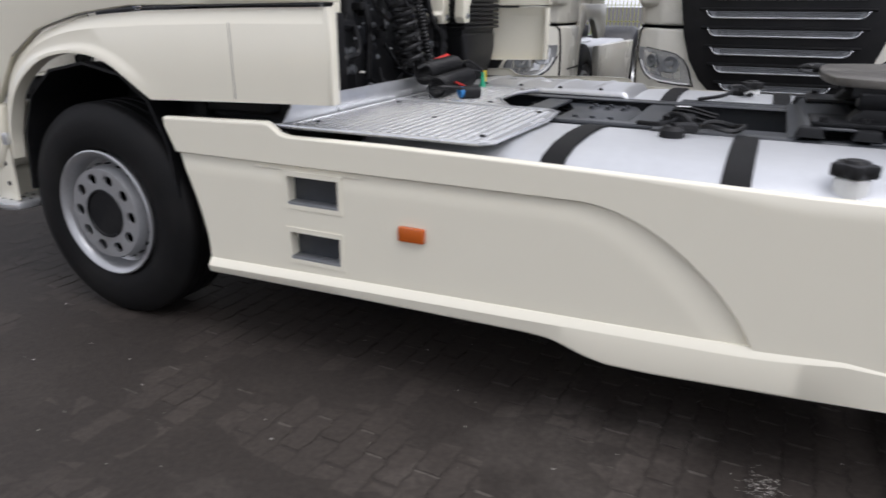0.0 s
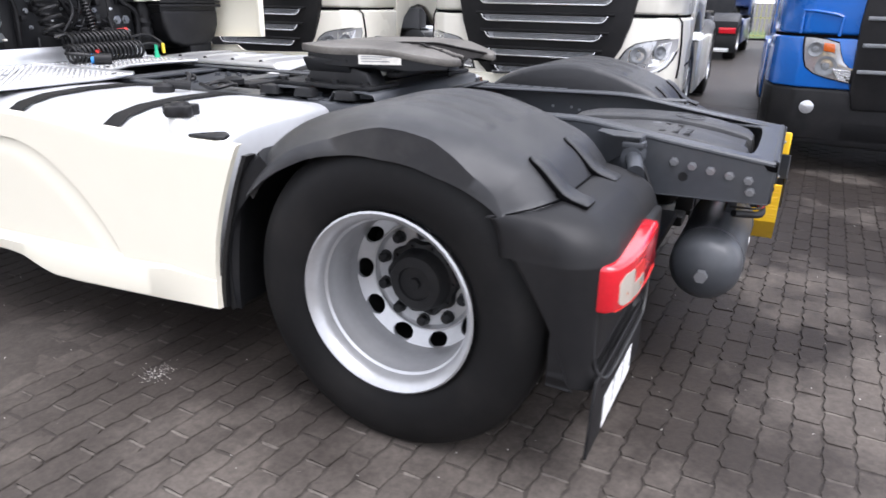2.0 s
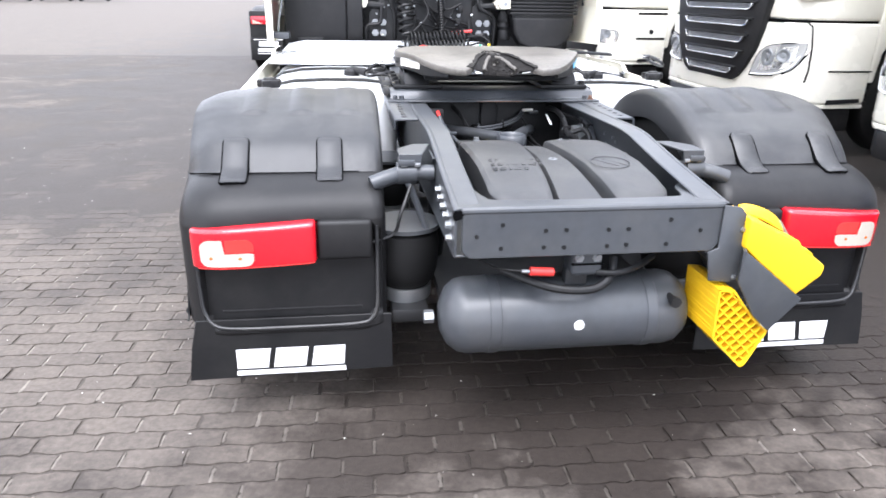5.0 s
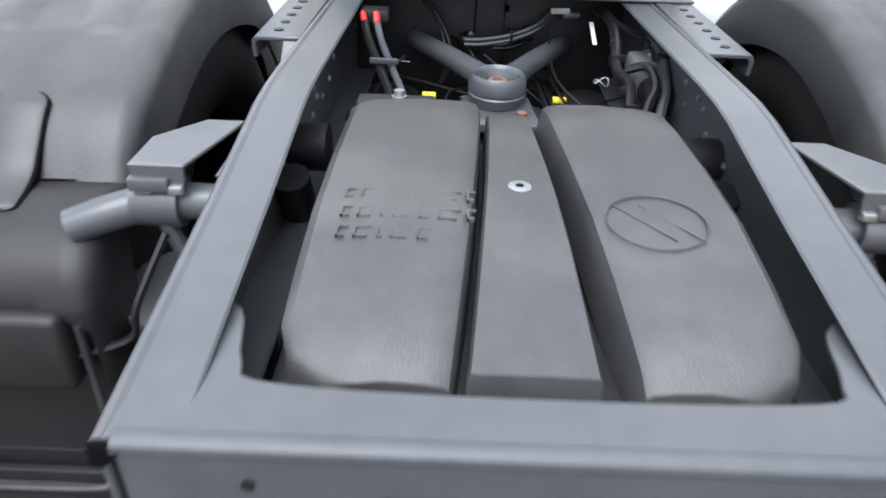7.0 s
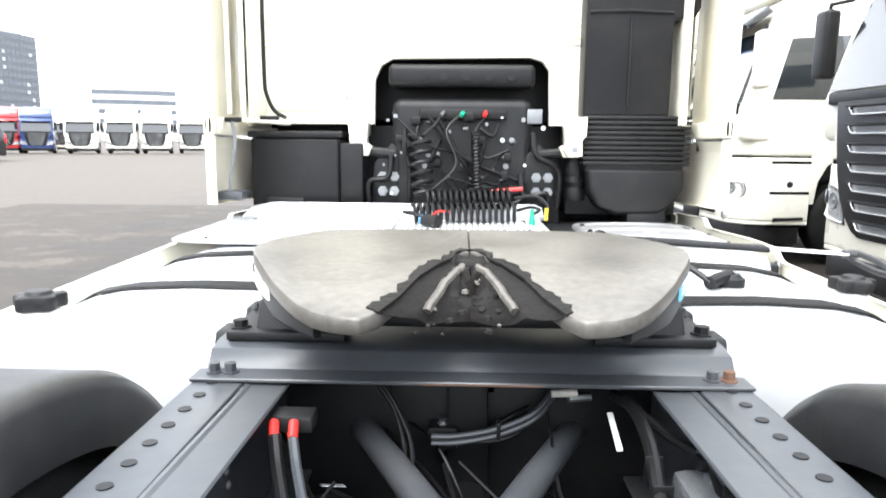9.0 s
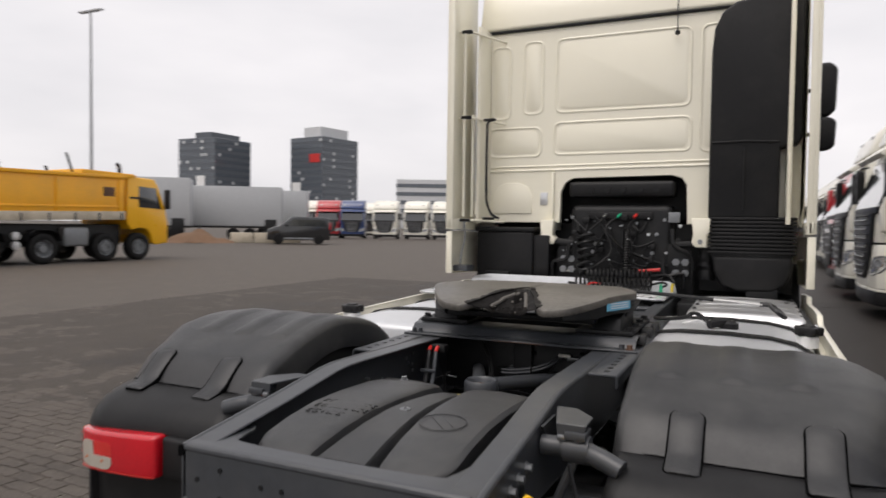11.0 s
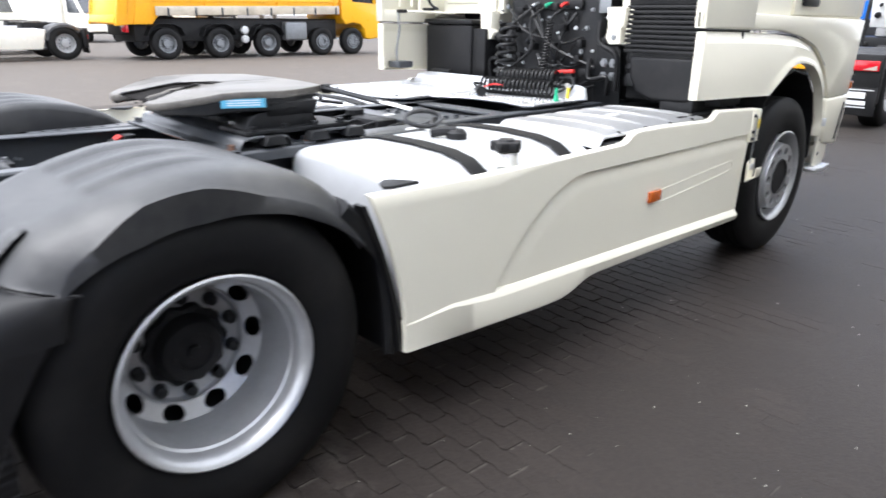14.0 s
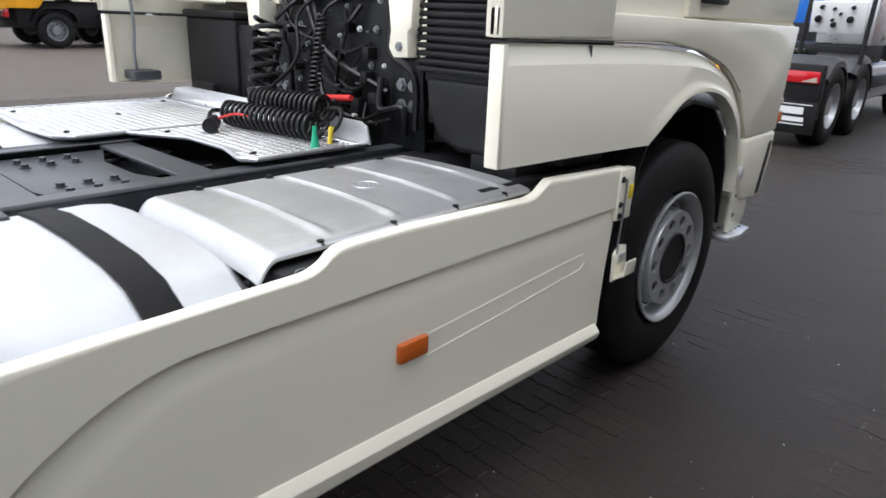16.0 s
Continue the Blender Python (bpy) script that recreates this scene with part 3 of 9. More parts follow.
for x, z in ((-0.343, 0.789), (-0.27, 0.822), (-0.272, 0.752), (-0.145, 0.802), (-0.148, 0.752), (-0.085, 0.802), (-0.088, 0.75), (0.04, 0.80), (0.04, 0.75), (0.10, 0.80), (0.098, 0.752), (0.225, 0.825), (0.22, 0.75), (0.32, 0.79)):
    part("hole", lathe([(0.0065, -0.975), (0.0065, -0.9725)], 12, "y", (x, 0, z)), M["black"], cm)

# perforated mounting angles beside the rails, and the fifth-wheel cross plates
for s in (-1, 1):
    ang = empty("mounting_angle")
    ang.parent = truck
    sec = [(s * 0.408, 0.944), (s * 0.500, 0.944), (s * 0.508, 0.936), (s * 0.508, 0.900), (s * 0.499, 0.900), (s * 0.499, 0.930), (s * 0.494, 0.935), (s * 0.408, 0.935)]
    part("angle", prism(sec, "y", 0.0, 1.55, 0.002, 1), M["frame"], ang)
    for i in range(7):
        part("hole", lathe([(0.0105, 0.9445), (0.0105, 0.946)], 14, "z", (s * 0.462, 0.05 + 0.062 * i, 0)), M["black"], ang)


def cross_plate(y0, y1):
    cp = empty("fifth_wheel_cross_plate")
    cp.parent = truck
    dy = y1 - y0
    prof = [(0, 0.950), (0.035, 0.952), (0.055, 0.985), (0.10, 0.992), (dy - 0.10, 0.992), (dy - 0.055, 0.985), (dy - 0.035, 0.952), (dy, 0.950)]
    sec = [(y0 + a, z) for a, z in prof] + [(y0 + a, z - 0.009) for a, z in prof[::-1]]
    part("plate", prism(sec, "x", -0.49, 0.49, 0.002, 1), M["frame"], cp, "dark grey pressed steel plate")
    part("edge", box((-0.505, y0 - 0.02, 0.9445), (0.505, y0 + 0.035, 0.952), 0.002, 1), M["frame"], cp)
    part("rust_edge", box((-0.09, y0 - 0.0212, 0.9465), (0.13, y0 - 0.0195, 0.9490)), M["rust"], cp, "rust along the bare edge")
    for s in (-1, 1):
        for x in (0.44, 0.47):
            part("bolt", bolt((s * x, y0 + 0.015, 0.952), 0.011, 0.018, "z"), M["rust" if s > 0 and x > 0.45 else "frame"], cp)


cross_plate(0.44, 0.74)
cross_plate(0.77, 1.07)

# fifth wheel -----------------------------------------------------------
fw = empty("fifth_wheel_coupling")
fw.parent = truck
FY = 0.66
SIDE = [(0.0, 0.978), (0.06, 0.9775), (0.13, 0.974), (0.20, 0.968), (0.27, 0.959), (0.345, 0.942), (0.385, 0.885), (0.420, 0.82), (0.445, 0.76), (0.456, 0.70), (0.452, 0.655), (0.436, 0.60), (0.412, 0.54), (0.382, 0.475), (0.350, 0.415), (0.318, 0.365), (0.284, 0.318), (0.250, 0.285), (0.218, 0.270)]


def slot_y(o):
    """Runs from the plate's rear edge to the bottom of its entry slot."""
    return 0.262 + (o + 0.402) * 1.72


def top_z(y):
    return 1.155 - 0.19 * max(0.0, 0.50 - y)


def fw_half(s):
    """One half of the coupling plate: round outside, with the entry slot towards the rear."""
    pts = list(SIDE)
    pts += [(x, slot_y(o)) for x, o in ((0.172, -0.402), (0.146, -0.388), (0.118, -0.35), (0.092, -0.30), (0.058, -0.265), (0.034, -0.235), (0.028, -0.20), (0.0, -0.19))]
    return [(s * x, y) for x, y in pts]


for s in (-1, 1):
    own = prism(fw_half(s), "z", 1.125, 1.155, 0.0)
    for v in own.verts:
        v.co.z += top_z(v.co.y) - 1.155
    bevel(own, 0.006, 2)
    part("coupling_plate", own, M["worn_steel"], fw, "worn greasy steel coupling plate")
    # a smear of old grease, torn at its edge, along the entry slot
    edge = [(0.004, -0.178), (0.032, -0.200), (0.037, -0.236), (0.060, -0.266), (0.094, -0.302), (0.120, -0.352), (0.148, -0.388)]
    blot = [(s * (x - 0.004), slot_y(y) - 0.004) for x, y in edge]
    for i in range(40):
        k = (1 - i / 39) * (len(edge) - 1)
        j = min(len(edge) - 2, int(k))
        x, y = edge[j][0] + (edge[j + 1][0] - edge[j][0]) * (k - j), edge[j][1] + (edge[j + 1][1] - edge[j][1]) * (k - j)
        wide = 0.010 + 0.014 * noise.noise(Vector((0.35 * i, 3.1 * s, 0.4))) + 0.010 * noise.noise(Vector((1.3 * i, 1.7 * s, 2.4)))
        blot.append((s * (x + max(0.002, wide)), slot_y(y) + max(0.002, wide) * 0.7))
    smear = prism(blot, "z", 1.153, 1.1575, 0.0)
    for v in smear.verts:
        v.co.z += top_z(v.co.y) - 1.155
    part("grease_smear", smear, M["grease"], fw, "dark smear of old grease")
    # the slot's flank falls from the plate's edge to its floor, lumpy with grease
    flank, rows = bmesh.new(), []
    for i in range(25):
        k = i / 24 * (len(edge) - 1)
        j = min(len(edge) - 2, int(k))
        x, y = edge[j][0] + (edge[j + 1][0] - edge[j][0]) * (k - j), edge[j][1] + (edge[j + 1][1] - edge[j][1]) * (k - j)
        top = top_z(slot_y(y)) - 0.003
        row = []
        for m, (f, dz) in enumerate(((1.0, 0.0), (0.90, -0.008), (0.74, -0.016), (0.60, -0.020), (0.50, -0.036), (0.30, -0.046), (0.0, -0.050))):
            rough = 0.007 * noise.noise(Vector((x * 60, y * 60, m * 1.3 + s))) if m else 0.0
            yy = slot_y(y * f - 0.30 * (1 - f))
            row.append(flank.verts.new((s * x * f, yy, top + dz * min(1.0, 0.4 + i / 12) + rough)))
        rows.append(row)
    for p, q in zip(rows, rows[1:]):
        for j in range(6):
            flank.faces.new((p[j], p[j + 1], q[j + 1], q[j]))
    part("throat_flank", flank, M["grease"], fw, "black greasy flank of the entry slot")
    lip = smooth_line([(s * x, slot_y(o), top_z(slot_y(o)) + dz) for x, o, dz in ((0.010, -0.225, -0.018), (0.036, -0.270, -0.022), (0.058, -0.310, -0.028), (0.074, -0.340, -0.034))], 5)
    part("slot_lip", tube([p + Vector((0, 0, 0.004 * noise.noise(p * 70))) for p in lip], 0.0085, 8), M["worn_steel"], fw, "worn steel lip of the entry slot")
    # the cast rim hangs below the plate's edge and carries the labels
    line = [p for p in SIDE if p[0] > 0.235 and p[1] < 0.93]
    hang = bmesh.new()
    rows = []
    for x, y in line:
        top = top_z(y) - 0.022
        deep = 0.055 - 0.030 * max(0.0, min(1.0, (0.42 - y) / 0.13)) - 0.015 * max(0.0, min(1.0, (y - 0.72) / 0.2))
        n2 = Vector((x - 0.05, (y - FY) * 0.9)).normalized()
        rows.append([hang.verts.new((s * (x - n2.x * d), y - n2.y * d, z)) for d, z in ((0.004, top), (0.004, top - deep + 0.006), (0.009, top - deep), (0.022, top - deep), (0.022, top))])
    for p, q in zip(rows, rows[1:]):
        for j in range(5):
            hang.faces.new((p[j], p[(j + 1) % 5], q[(j + 1) % 5], q[j]))
    hang.faces.new(rows[0])
    hang.faces.new(rows[-1][::-1])
    part("cast_rim", hang, M["black"], fw, "black cast rim under the plate")
    rib = prism([(s * 0.455, 1.11), (s * 0.30, 1.11), (s * 0.28, 1.05), (s * 0.42, 1.05)], "y", FY - 0.02, FY + 0.20, 0.008)
    part("skirt", rib, M["black"], fw)
    ped = prism([(0.535, 0.992), (0.57, 1.06), (0.66, 1.085), (0.74, 1.085), (0.84, 1.06), (0.90, 0.992)], "x", s * 0.30, s * 0.42, 0.01)
    part("pedestal", ped, M["black"], fw, "black cast pedestal")
    part("foot", box((s * 0.24, 0.520, 0.992), (s * 0.470, 1.00, 1.010), 0.004), M["black"], fw)
    for y in (0.555, 0.70, 0.83, 0.96):
        part("bolt", bolt((s * 0.452, y, 1.010), 0.015, 0.016, "z"), M["black"], fw)
    for y in (0.62, 0.82, 1.00):
        part("side_bracket", prism([(y - 0.05, 0.955), (y - 0.035, 0.992), (y + 0.035, 0.992), (y + 0.05, 0.955)], "x", s * 0.455, s * 0.515, 0.006, 2), M["black"], fw)
jaw = box((-0.034, slot_y(-0.235), 1.06), (0.034, slot_y(-0.175), 1.146), 0.010, 3)
bmesh.ops.subdivide_edges(jaw, edges=list(jaw.edges), cuts=2, use_grid_fill=True)
for v in jaw.verts:
    v.co += 0.006 * noise.noise_vector(v.co * 40)
part("lock_jaw", jaw, M["grease"], fw, "grease-covered locking jaw")
crumb = random.Random(8)
for k in range(46):
    y = crumb.uniform(0.20, 0.385)
    side = crumb.choice((-1, 1))
    x, y, r = side * crumb.uniform(0.0, 0.75) * (y - 0.17) * 0.7, slot_y(-y), crumb.uniform(0.003, 0.009)
    part("grease_lump", moved(lathe([(0.0, -0.5 * r), (r, -0.3 * r), (r * 0.8, 0.4 * r), (0.0, 0.7 * r)], 7, "z"), pose(x, y, top_z(y) - 0.036, crumb.uniform(-20, 20), crumb.uniform(-20, 20))), M["worn_steel" if k % 3 == 0 else "grease"], fw)
part("release_bar", box((-0.33, FY - 0.18, 1.035), (0.33, FY - 0.13, 1.06), 0.008), M["black"], fw)


def rim_x(y):
    """Half width of the coupling plate towards its rear."""
    for (xa, ya), (xb, yb) in zip(SIDE, SIDE[1:]):
        if yb <= y <= ya:
            return xa + (xb - xa) * (ya - y) / (ya - yb)
    return SIDE[-1][0]


def rim_label(s, ya, yb, za, zb, out):
    steps = [ya + (yb - ya) * i / 6 for i in range(7)]
    poly = [(s * (rim_x(y) + out), y) for y in steps] + [(s * (rim_x(y) - 0.006), y) for y in steps[::-1]]
    return prism(poly, "z", za, zb, 0.0)


lab = part("label_plate", rim_label(-1, 0.440, 0.595, 1.092, 1.131, -0.001), M["sticker"], fw, "pale rating plate with worn print")
for z, a, b in ((1.122, 0.585, 0.47), (1.114, 0.585, 0.51), (1.104, 0.585, 0.48)):
    part("print_bar", rim_label(-1, a, b, z - 0.0018, z + 0.0018, 0.0), M["mesh_grey"], lab)
lab = part("blue_label", rim_label(1, 0.472, 0.624, 1.094, 1.132, -0.001), M["blue_sticker"], fw, "light blue sticker with pale print")
for z in (1.122, 1.113, 1.104):
    part("print_bar", rim_label(1, 0.49, 0.605, z - 0.0018, z + 0.0018, 0.0), M["lettering"], lab)
part("lever_eye", lathe([(0.020, -0.016), (0.020, 0.016)], 16, "y", (0.335, 0.975, 1.136)), M["black"], fw)
# the release handle reaches out over the rail: twin rods, a white flat bar and an oval grip
pull = empty("release_handle")
pull.parent = fw
for d in (-0.013, 0.013):
    part("rod", tube([(0.335, 0.972 + d, 1.139), (0.54, 0.964 + d, 1.128), (0.745, 0.958 + d, 1.117)], 0.0075, 8), M["black"], pull)
part("flat_bar", prism([(0.71, 1.1185), (0.94, 1.1040), (0.94, 1.1090), (0.71, 1.1235)], "y", 0.940, 0.978, 0.0015, 1), M["white_plastic"], pull, "white flat bar")
grip = [(0.997 - 0.030 * math.cos(a), 0.945 + 0.082 * math.sin(a), 1.084 + 0.024 * math.cos(a)) for a in [2 * math.pi * i / 30 for i in range(31)]]
part("grip", tube(grip, 0.0085, 8), M["plastic"], pull, "grey-black oval pull grip")
part("grip_neck", tube([(0.930, 0.955, 1.107), (0.968, 0.948, 1.108)], 0.010, 8), M["plastic"], pull)

# plastic cover between the rails -----------------------------------------
cov = empty("chassis_cover")
cov.parent = truck


def hump(x0, x1f, x1r, sgn):
    """One raised half of the cover; its inner edge runs from x1f (front) to x1r (rear)."""
    own = bmesh.new()
    rows = []
    ys = [-0.140, -0.150, -0.17, -0.22, -0.3, -0.45, -0.60, -0.72, -0.80, -0.845, -0.868, -0.880]
    zs = [0.80, 0.862, 0.886, 0.897, 0.904, 0.910, 0.908, 0.893, 0.876, 0.864, 0.850, 0.80]
    for y, z in zip(ys, zs):
        t = (y + 0.135) / -0.765
        e = x1f + (x1r - x1f) * t ** 1.6
        ins = 0.075 if y > -0.145 or y < -0.875 else (0.048 if y > -0.165 or y < -0.86 else (0.016 if y > -0.2 or y < -0.84 else 0))
        b = e
        out = x0 + (ins if x0 < 0 else -ins)
        xs = [(out, -0.09), (out, -0.012), (out + sgn * 0.012, -0.002), (out + sgn * 0.04, 0), ((out + b) / 2, 0.004), (b - sgn * 0.03, 0.002), (b - sgn * 0.010, -0.002), (b - sgn * 0.003, -0.007), (b, -0.018), (b + sgn * 0.004, -0.09)]
        rows.append([own.verts.new((x, y, max(0.76, z + d))) for x, d in xs])
    for p, q in zip(rows, rows[1:]):
        for j in range(len(p) - 1):
            own.faces.new((p[j], p[j + 1], q[j + 1], q[j]))
    return own


part("left_shell", hump(-0.275, -0.046, -0.092, 1), M["cover"], cov, "black plastic cover half with raised markings")
part("right_shell", hump(0.285, 0.066, 0.108, -1), M["cover"], cov)
ch = bmesh.new()
rows = []
for y, z in ((-0.150, 0.82), (-0.160, 0.860), (-0.20, 0.872), (-0.3, 0.887), (-0.45, 0.897), (-0.55, 0.897), (-0.65, 0.888), (-0.75, 0.872), (-0.85, 0.851), (-0.868, 0.80)):
    t = (y + 0.135) / -0.765
    a, b = -0.034 - 0.044 * t ** 1.6, 0.041 + 0.030 * t ** 1.6
    rows.append([ch.verts.new((x, y, z + d)) for x, d in ((a - 0.002, -0.08), (a, -0.006), (a + 0.004, 0.0), ((a + b) / 2, 0.001), (b - 0.004, 0.0), (b, -0.006), (b + 0.004, -0.08))])
for p, q in zip(rows, rows[1:]):
    for j in range(6):
        ch.faces.new((p[j], p[j + 1], q[j + 1], q[j]))
part("channel", ch, M["cover"], cov)
part("cover_base", box((-0.295, -0.865, 0.74), (0.305, -0.16, 0.80), 0.02), M["black"], cov)
part("fixing_washer", lathe([(0.0165, 0.896), (0.0165, 0.899), (0.014, 0.9005), (0.0065, 0.9005), (0.006, 0.897)], 24, "z", (0.0, -0.520, 0)), M["mesh_grey"], cov, "pale grey fixing washer")
part("washer_hole", lathe([(0.0062, 0.8990), (0.0062, 0.8996)], 16, "z", (0.0, -0.520, 0)), M["gap"], cov)
for row, y in enumerate((-0.575, -0.620, -0.662)):
    x = -0.235
    for i in range(7 if row < 2 else 5):
        w = (0.014, 0.022, 0.009, 0.026, 0.017, 0.030, 0.012)[i]
        z = 0.9112 - 0.10 * max(0.0, -y - 0.60)
        mark = empty("raised_mark")
        mark.parent = cov
        part("stroke", box((x, y + 0.007, z - 0.004), (x + w, y + 0.010, z + 0.0002), 0.0004, 1), M["cover"], mark)
        part("stroke", box((x, y - 0.012, z - 0.006), (x + w * 0.8, y - 0.009, z - 0.0006), 0.0004, 1), M["cover"], mark)
        part("stroke", box((x, y - 0.012, z - 0.006), (x + 0.003, y + 0.010, z + 0.0000), 0.0004, 1), M["cover"], mark)
        x += w + 0.007
ring = [(0.165 + 0.064 * math.cos(2 * math.pi * i / 32), -0.622 + 0.058 * math.sin(2 * math.pi * i / 32), 0.9090 + 0.0052 * math.sin(2 * math.pi * i / 32)) for i in range(33)]
part("raised_emblem", tube(ring, 0.0014, 6), M["cover"], cov)
for dx in (-0.018, 0.018):
    part("raised_emblem", tube([(0.130 + dx, -0.585, 0.9120), (0.200 + dx, -0.660, 0.9055)], 0.0012, 6), M["cover"], cov)
# V-shaped axle rod with its bush, air bellows, lines ----------------------
rod = empty("axle_v_rod")
rod.parent = truck
part("bush", lathe([(0.044, 0.790), (0.060, 0.797), (0.064, 0.818), (0.0605, 0.822), (0.064, 0.826), (0.063, 0.852), (0.056, 0.862), (0.051, 0.858), (0.048, 0.848), (0.042, 0.854), (0.037, 0.842), (0.030, 0.848), (0.026, 0.838), (0.0, 0.838)], 32, "z", (0, 0.08, 0)), M["frame"], rod, "dark grey rubber-and-steel bush")
part("bush_bolt", lathe([(0.021, 0.838), (0.021, 0.846), (0.012, 0.848), (0.011, 0.842), (0, 0.842)], 12, "z", (0, 0.08, 0)), M["rust"], rod, "rusted bolt head")
for s in (-1, 1):
    part("arm", tube([(s * 0.03, 0.13, 0.835), (s * 0.10, 0.31, 0.817), (s * 0.195, 0.55, 0.788), (s * 0.275, 0.74, 0.76)], 0.027, 12), M["frame"], rod)
    part("plate_bolt", bolt((s * 0.05, -0.01, 0.795), 0.0115, 0.013, "z"), M["rust"], rod)
part("mount_plate", prism([(-0.09, -0.05), (0.09, -0.05), (0.075, 0.12), (-0.075, 0.12)], "z", 0.775, 0.795, 0.004), M["frame"], rod)
part("differential", lathe([(0.02, 0.46), (0.16, 0.5), (0.20, 0.62), (0.17, 0.73), (0.08, 0.77), (0, 0.775)], 24, "z", (0, 0.1, 0)), M["black"], truck)
part("propshaft", tube([(0, 0.3, 0.62), (0, 1.4, 0.66), (0, 2.6, 0.70)], 0.055, 14), M["black"], truck)
for s in (-1, 1):
    for y in (-0.48, 0.50):
        bel = empty("air_bellow")
        bel.parent = truck
        part("bellow", lathe([(0.0, 0.66), (0.095, 0.66), (0.112, 0.645), (0.118, 0.60), (0.112, 0.52), (0.10, 0.47), (0.085, 0.455), (0.085, 0.41), (0, 0.41)], 28, "z", (s * 0.50, y, 0)), M["rubber"], bel, "black rubber air bellow")
        part("base_cup", lathe([(0.088, 0.40), (0.092, 0.43), (0.092, 0.447), (0.0865, 0.45)], 28, "z", (s * 0.50, y, 0)), M["steel"], bel)
        part("top_plate", lathe([(0.12, 0.662), (0.12, 0.676), (0, 0.676)], 28, "z", (s * 0.50, y, 0)), M["frame"], bel)
    part("spring_beam", box((s * 0.43, -0.62, 0.35), (s * 0.56, 0.62, 0.40), 0.01), M["black"], truck)
    part("damper", tube([(s * 0.36, -0.2, 0.45), (s * 0.37, -0.33, 0.80)], 0.033, 12), M["black"], truck)

# mudguard carrier arms: a tube through each rail, its clamp and the folded plate
for s in (-1, 1):
    arm = empty("mudguard_carrier")
    arm.parent = truck
    part("tube", tube(smooth_line([(s * 0.41, -0.535, 0.862), (s * 0.50, -0.535, 0.862), (s * 0.565, -0.555, 0.852), (s * 0.62, -0.57, 0.835)], 4), 0.026, 14), M["frame"], arm)
    part("clamp", lathe([(0.036, s * 0.47), (0.036, s * 0.535)], 20, "x", (0, -0.535, 0.862)), M["frame"], arm)
    part("clamp_lug", box((s * 0.475, -0.57, 0.892), (s * 0.53, -0.50, 0.912), 0.003), M["frame"], arm)
    part("folded_plate", prism([(s * 0.412, -0.40), (s * 0.47, -0.40), (s * 0.528, -0.47), (s * 0.528, -0.555), (s * 0.452, -0.555)], "z", 0.924, 0.930, 0.0015, 1), M["frame"], arm)
    part("plate_drop", prism([(s * 0.452, 0.930), (s * 0.528, 0.930), (s * 0.524, 0.893), (s * 0.456, 0.893)], "y", -0.560, -0.554, 0.0015, 1), M["frame"], arm)
    for x in (0.468, 0.512):
        part("clip", box((s * x - 0.011, -0.568, 0.888), (s * x + 0.011, -0.556, 0.902), 0.003), M["steel"], arm)
    part("web_plate", prism([(-0.55, 0.912), (-0.42, 0.912), (-0.42, 0.80), (-0.50, 0.86)], "x", s * 0.408, s * 0.416, 0.001, 1), M["frame"], arm)
    part("strut", tube([(s * 0.43, -0.56, 0.66), (s * 0.50, -0.545, 0.84)], 0.012, 8), M["frame"], arm)
    part("cable", tube(smooth_line([(s * 0.49, -0.57, 0.83), (s * 0.53, -0.62, 0.74), (s * 0.55, -0.62, 0.68), (s * 0.62, -0.64, 0.66)], 5), 0.006, 6), M["hose"], arm)

# air tank ----------------------------------------------------------------
at = empty("air_tank")
at.parent = truck
part("vessel", lathe([(0.0, -0.425), (0.05, -0.42), (0.092, -0.40), (0.116, -0.37), (0.123, -0.34), (0.123, 0.31), (0.116, 0.34), (0.092, 0.37), (0.05, 0.39), (0, 0.395)], 36, "x", (0.0, -0.80, 0.464)), M["frame"], at, "dark grey painted compressed-air tank")
part("end_plug", lathe([(0.022, -0.46), (0.022, -0.43), (0.013, -0.43)], 6, "x", (-0.01, -0.80, 0.462)), M["steel"], at)
part("white_dot", lathe([(0.0165, -0.9245), (0.0165, -0.921)], 20, "y", (0.0, 0, 0.470)), M["lettering"], at, "small round white sticker")
for x in (0.30,):
    part("valve", lathe([(0.012, -0.88), (0.012, -0.925), (0.018, -0.926), (0.018, -0.940), (0, -0.940)], 8, "y", (x, 0, 0.540)), M["black"], at)
part("hanger", box((-0.035, -0.86, 0.58), (0.035, -0.82, 0.725), 0.006), M["frame"], at)
clamp = part("hanger_block", box((-0.045, -0.935, 0.640), (0.050, -0.85, 0.722), 0.014, 3), M["frame"], at, "grey cast hanger clamp")
for x in (-0.025, 0.030):
    part("clamp_bolt", bolt((x, -0.935, 0.700), 0.010, 0.012, "y", -1), M["steel"], clamp)
part("clamp_groove", box((-0.046, -0.937, 0.676), (0.051, -0.93, 0.682)), M["gap"], clamp)
part("pipe", tube(smooth_line([(-0.24, -0.86, 0.640), (-0.16, -0.92, 0.622), (-0.08, -0.945, 0.606), (0.0, -0.95, 0.602), (0.05, -0.94, 0.612), (0.085, -0.92, 0.640), (0.10, -0.89, 0.68)], 5), 0.013, 10), M["black"], at)
part("pipe", tube(smooth_line([(0.03, -0.93, 0.650), (0.10, -0.935, 0.648), (0.18, -0.90, 0.655), (0.25, -0.84, 0.66)], 5), 0.010, 10), M["black"], at)
for x in (-0.26, 0.24):
    part("tank_band", lathe([(0.1235, x - 0.018), (0.1262, x - 0.016), (0.1262, x + 0.016), (0.1235, x + 0.018)], 36, "x", (0.0, -0.80, 0.464), caps=False), M["frame"], at)
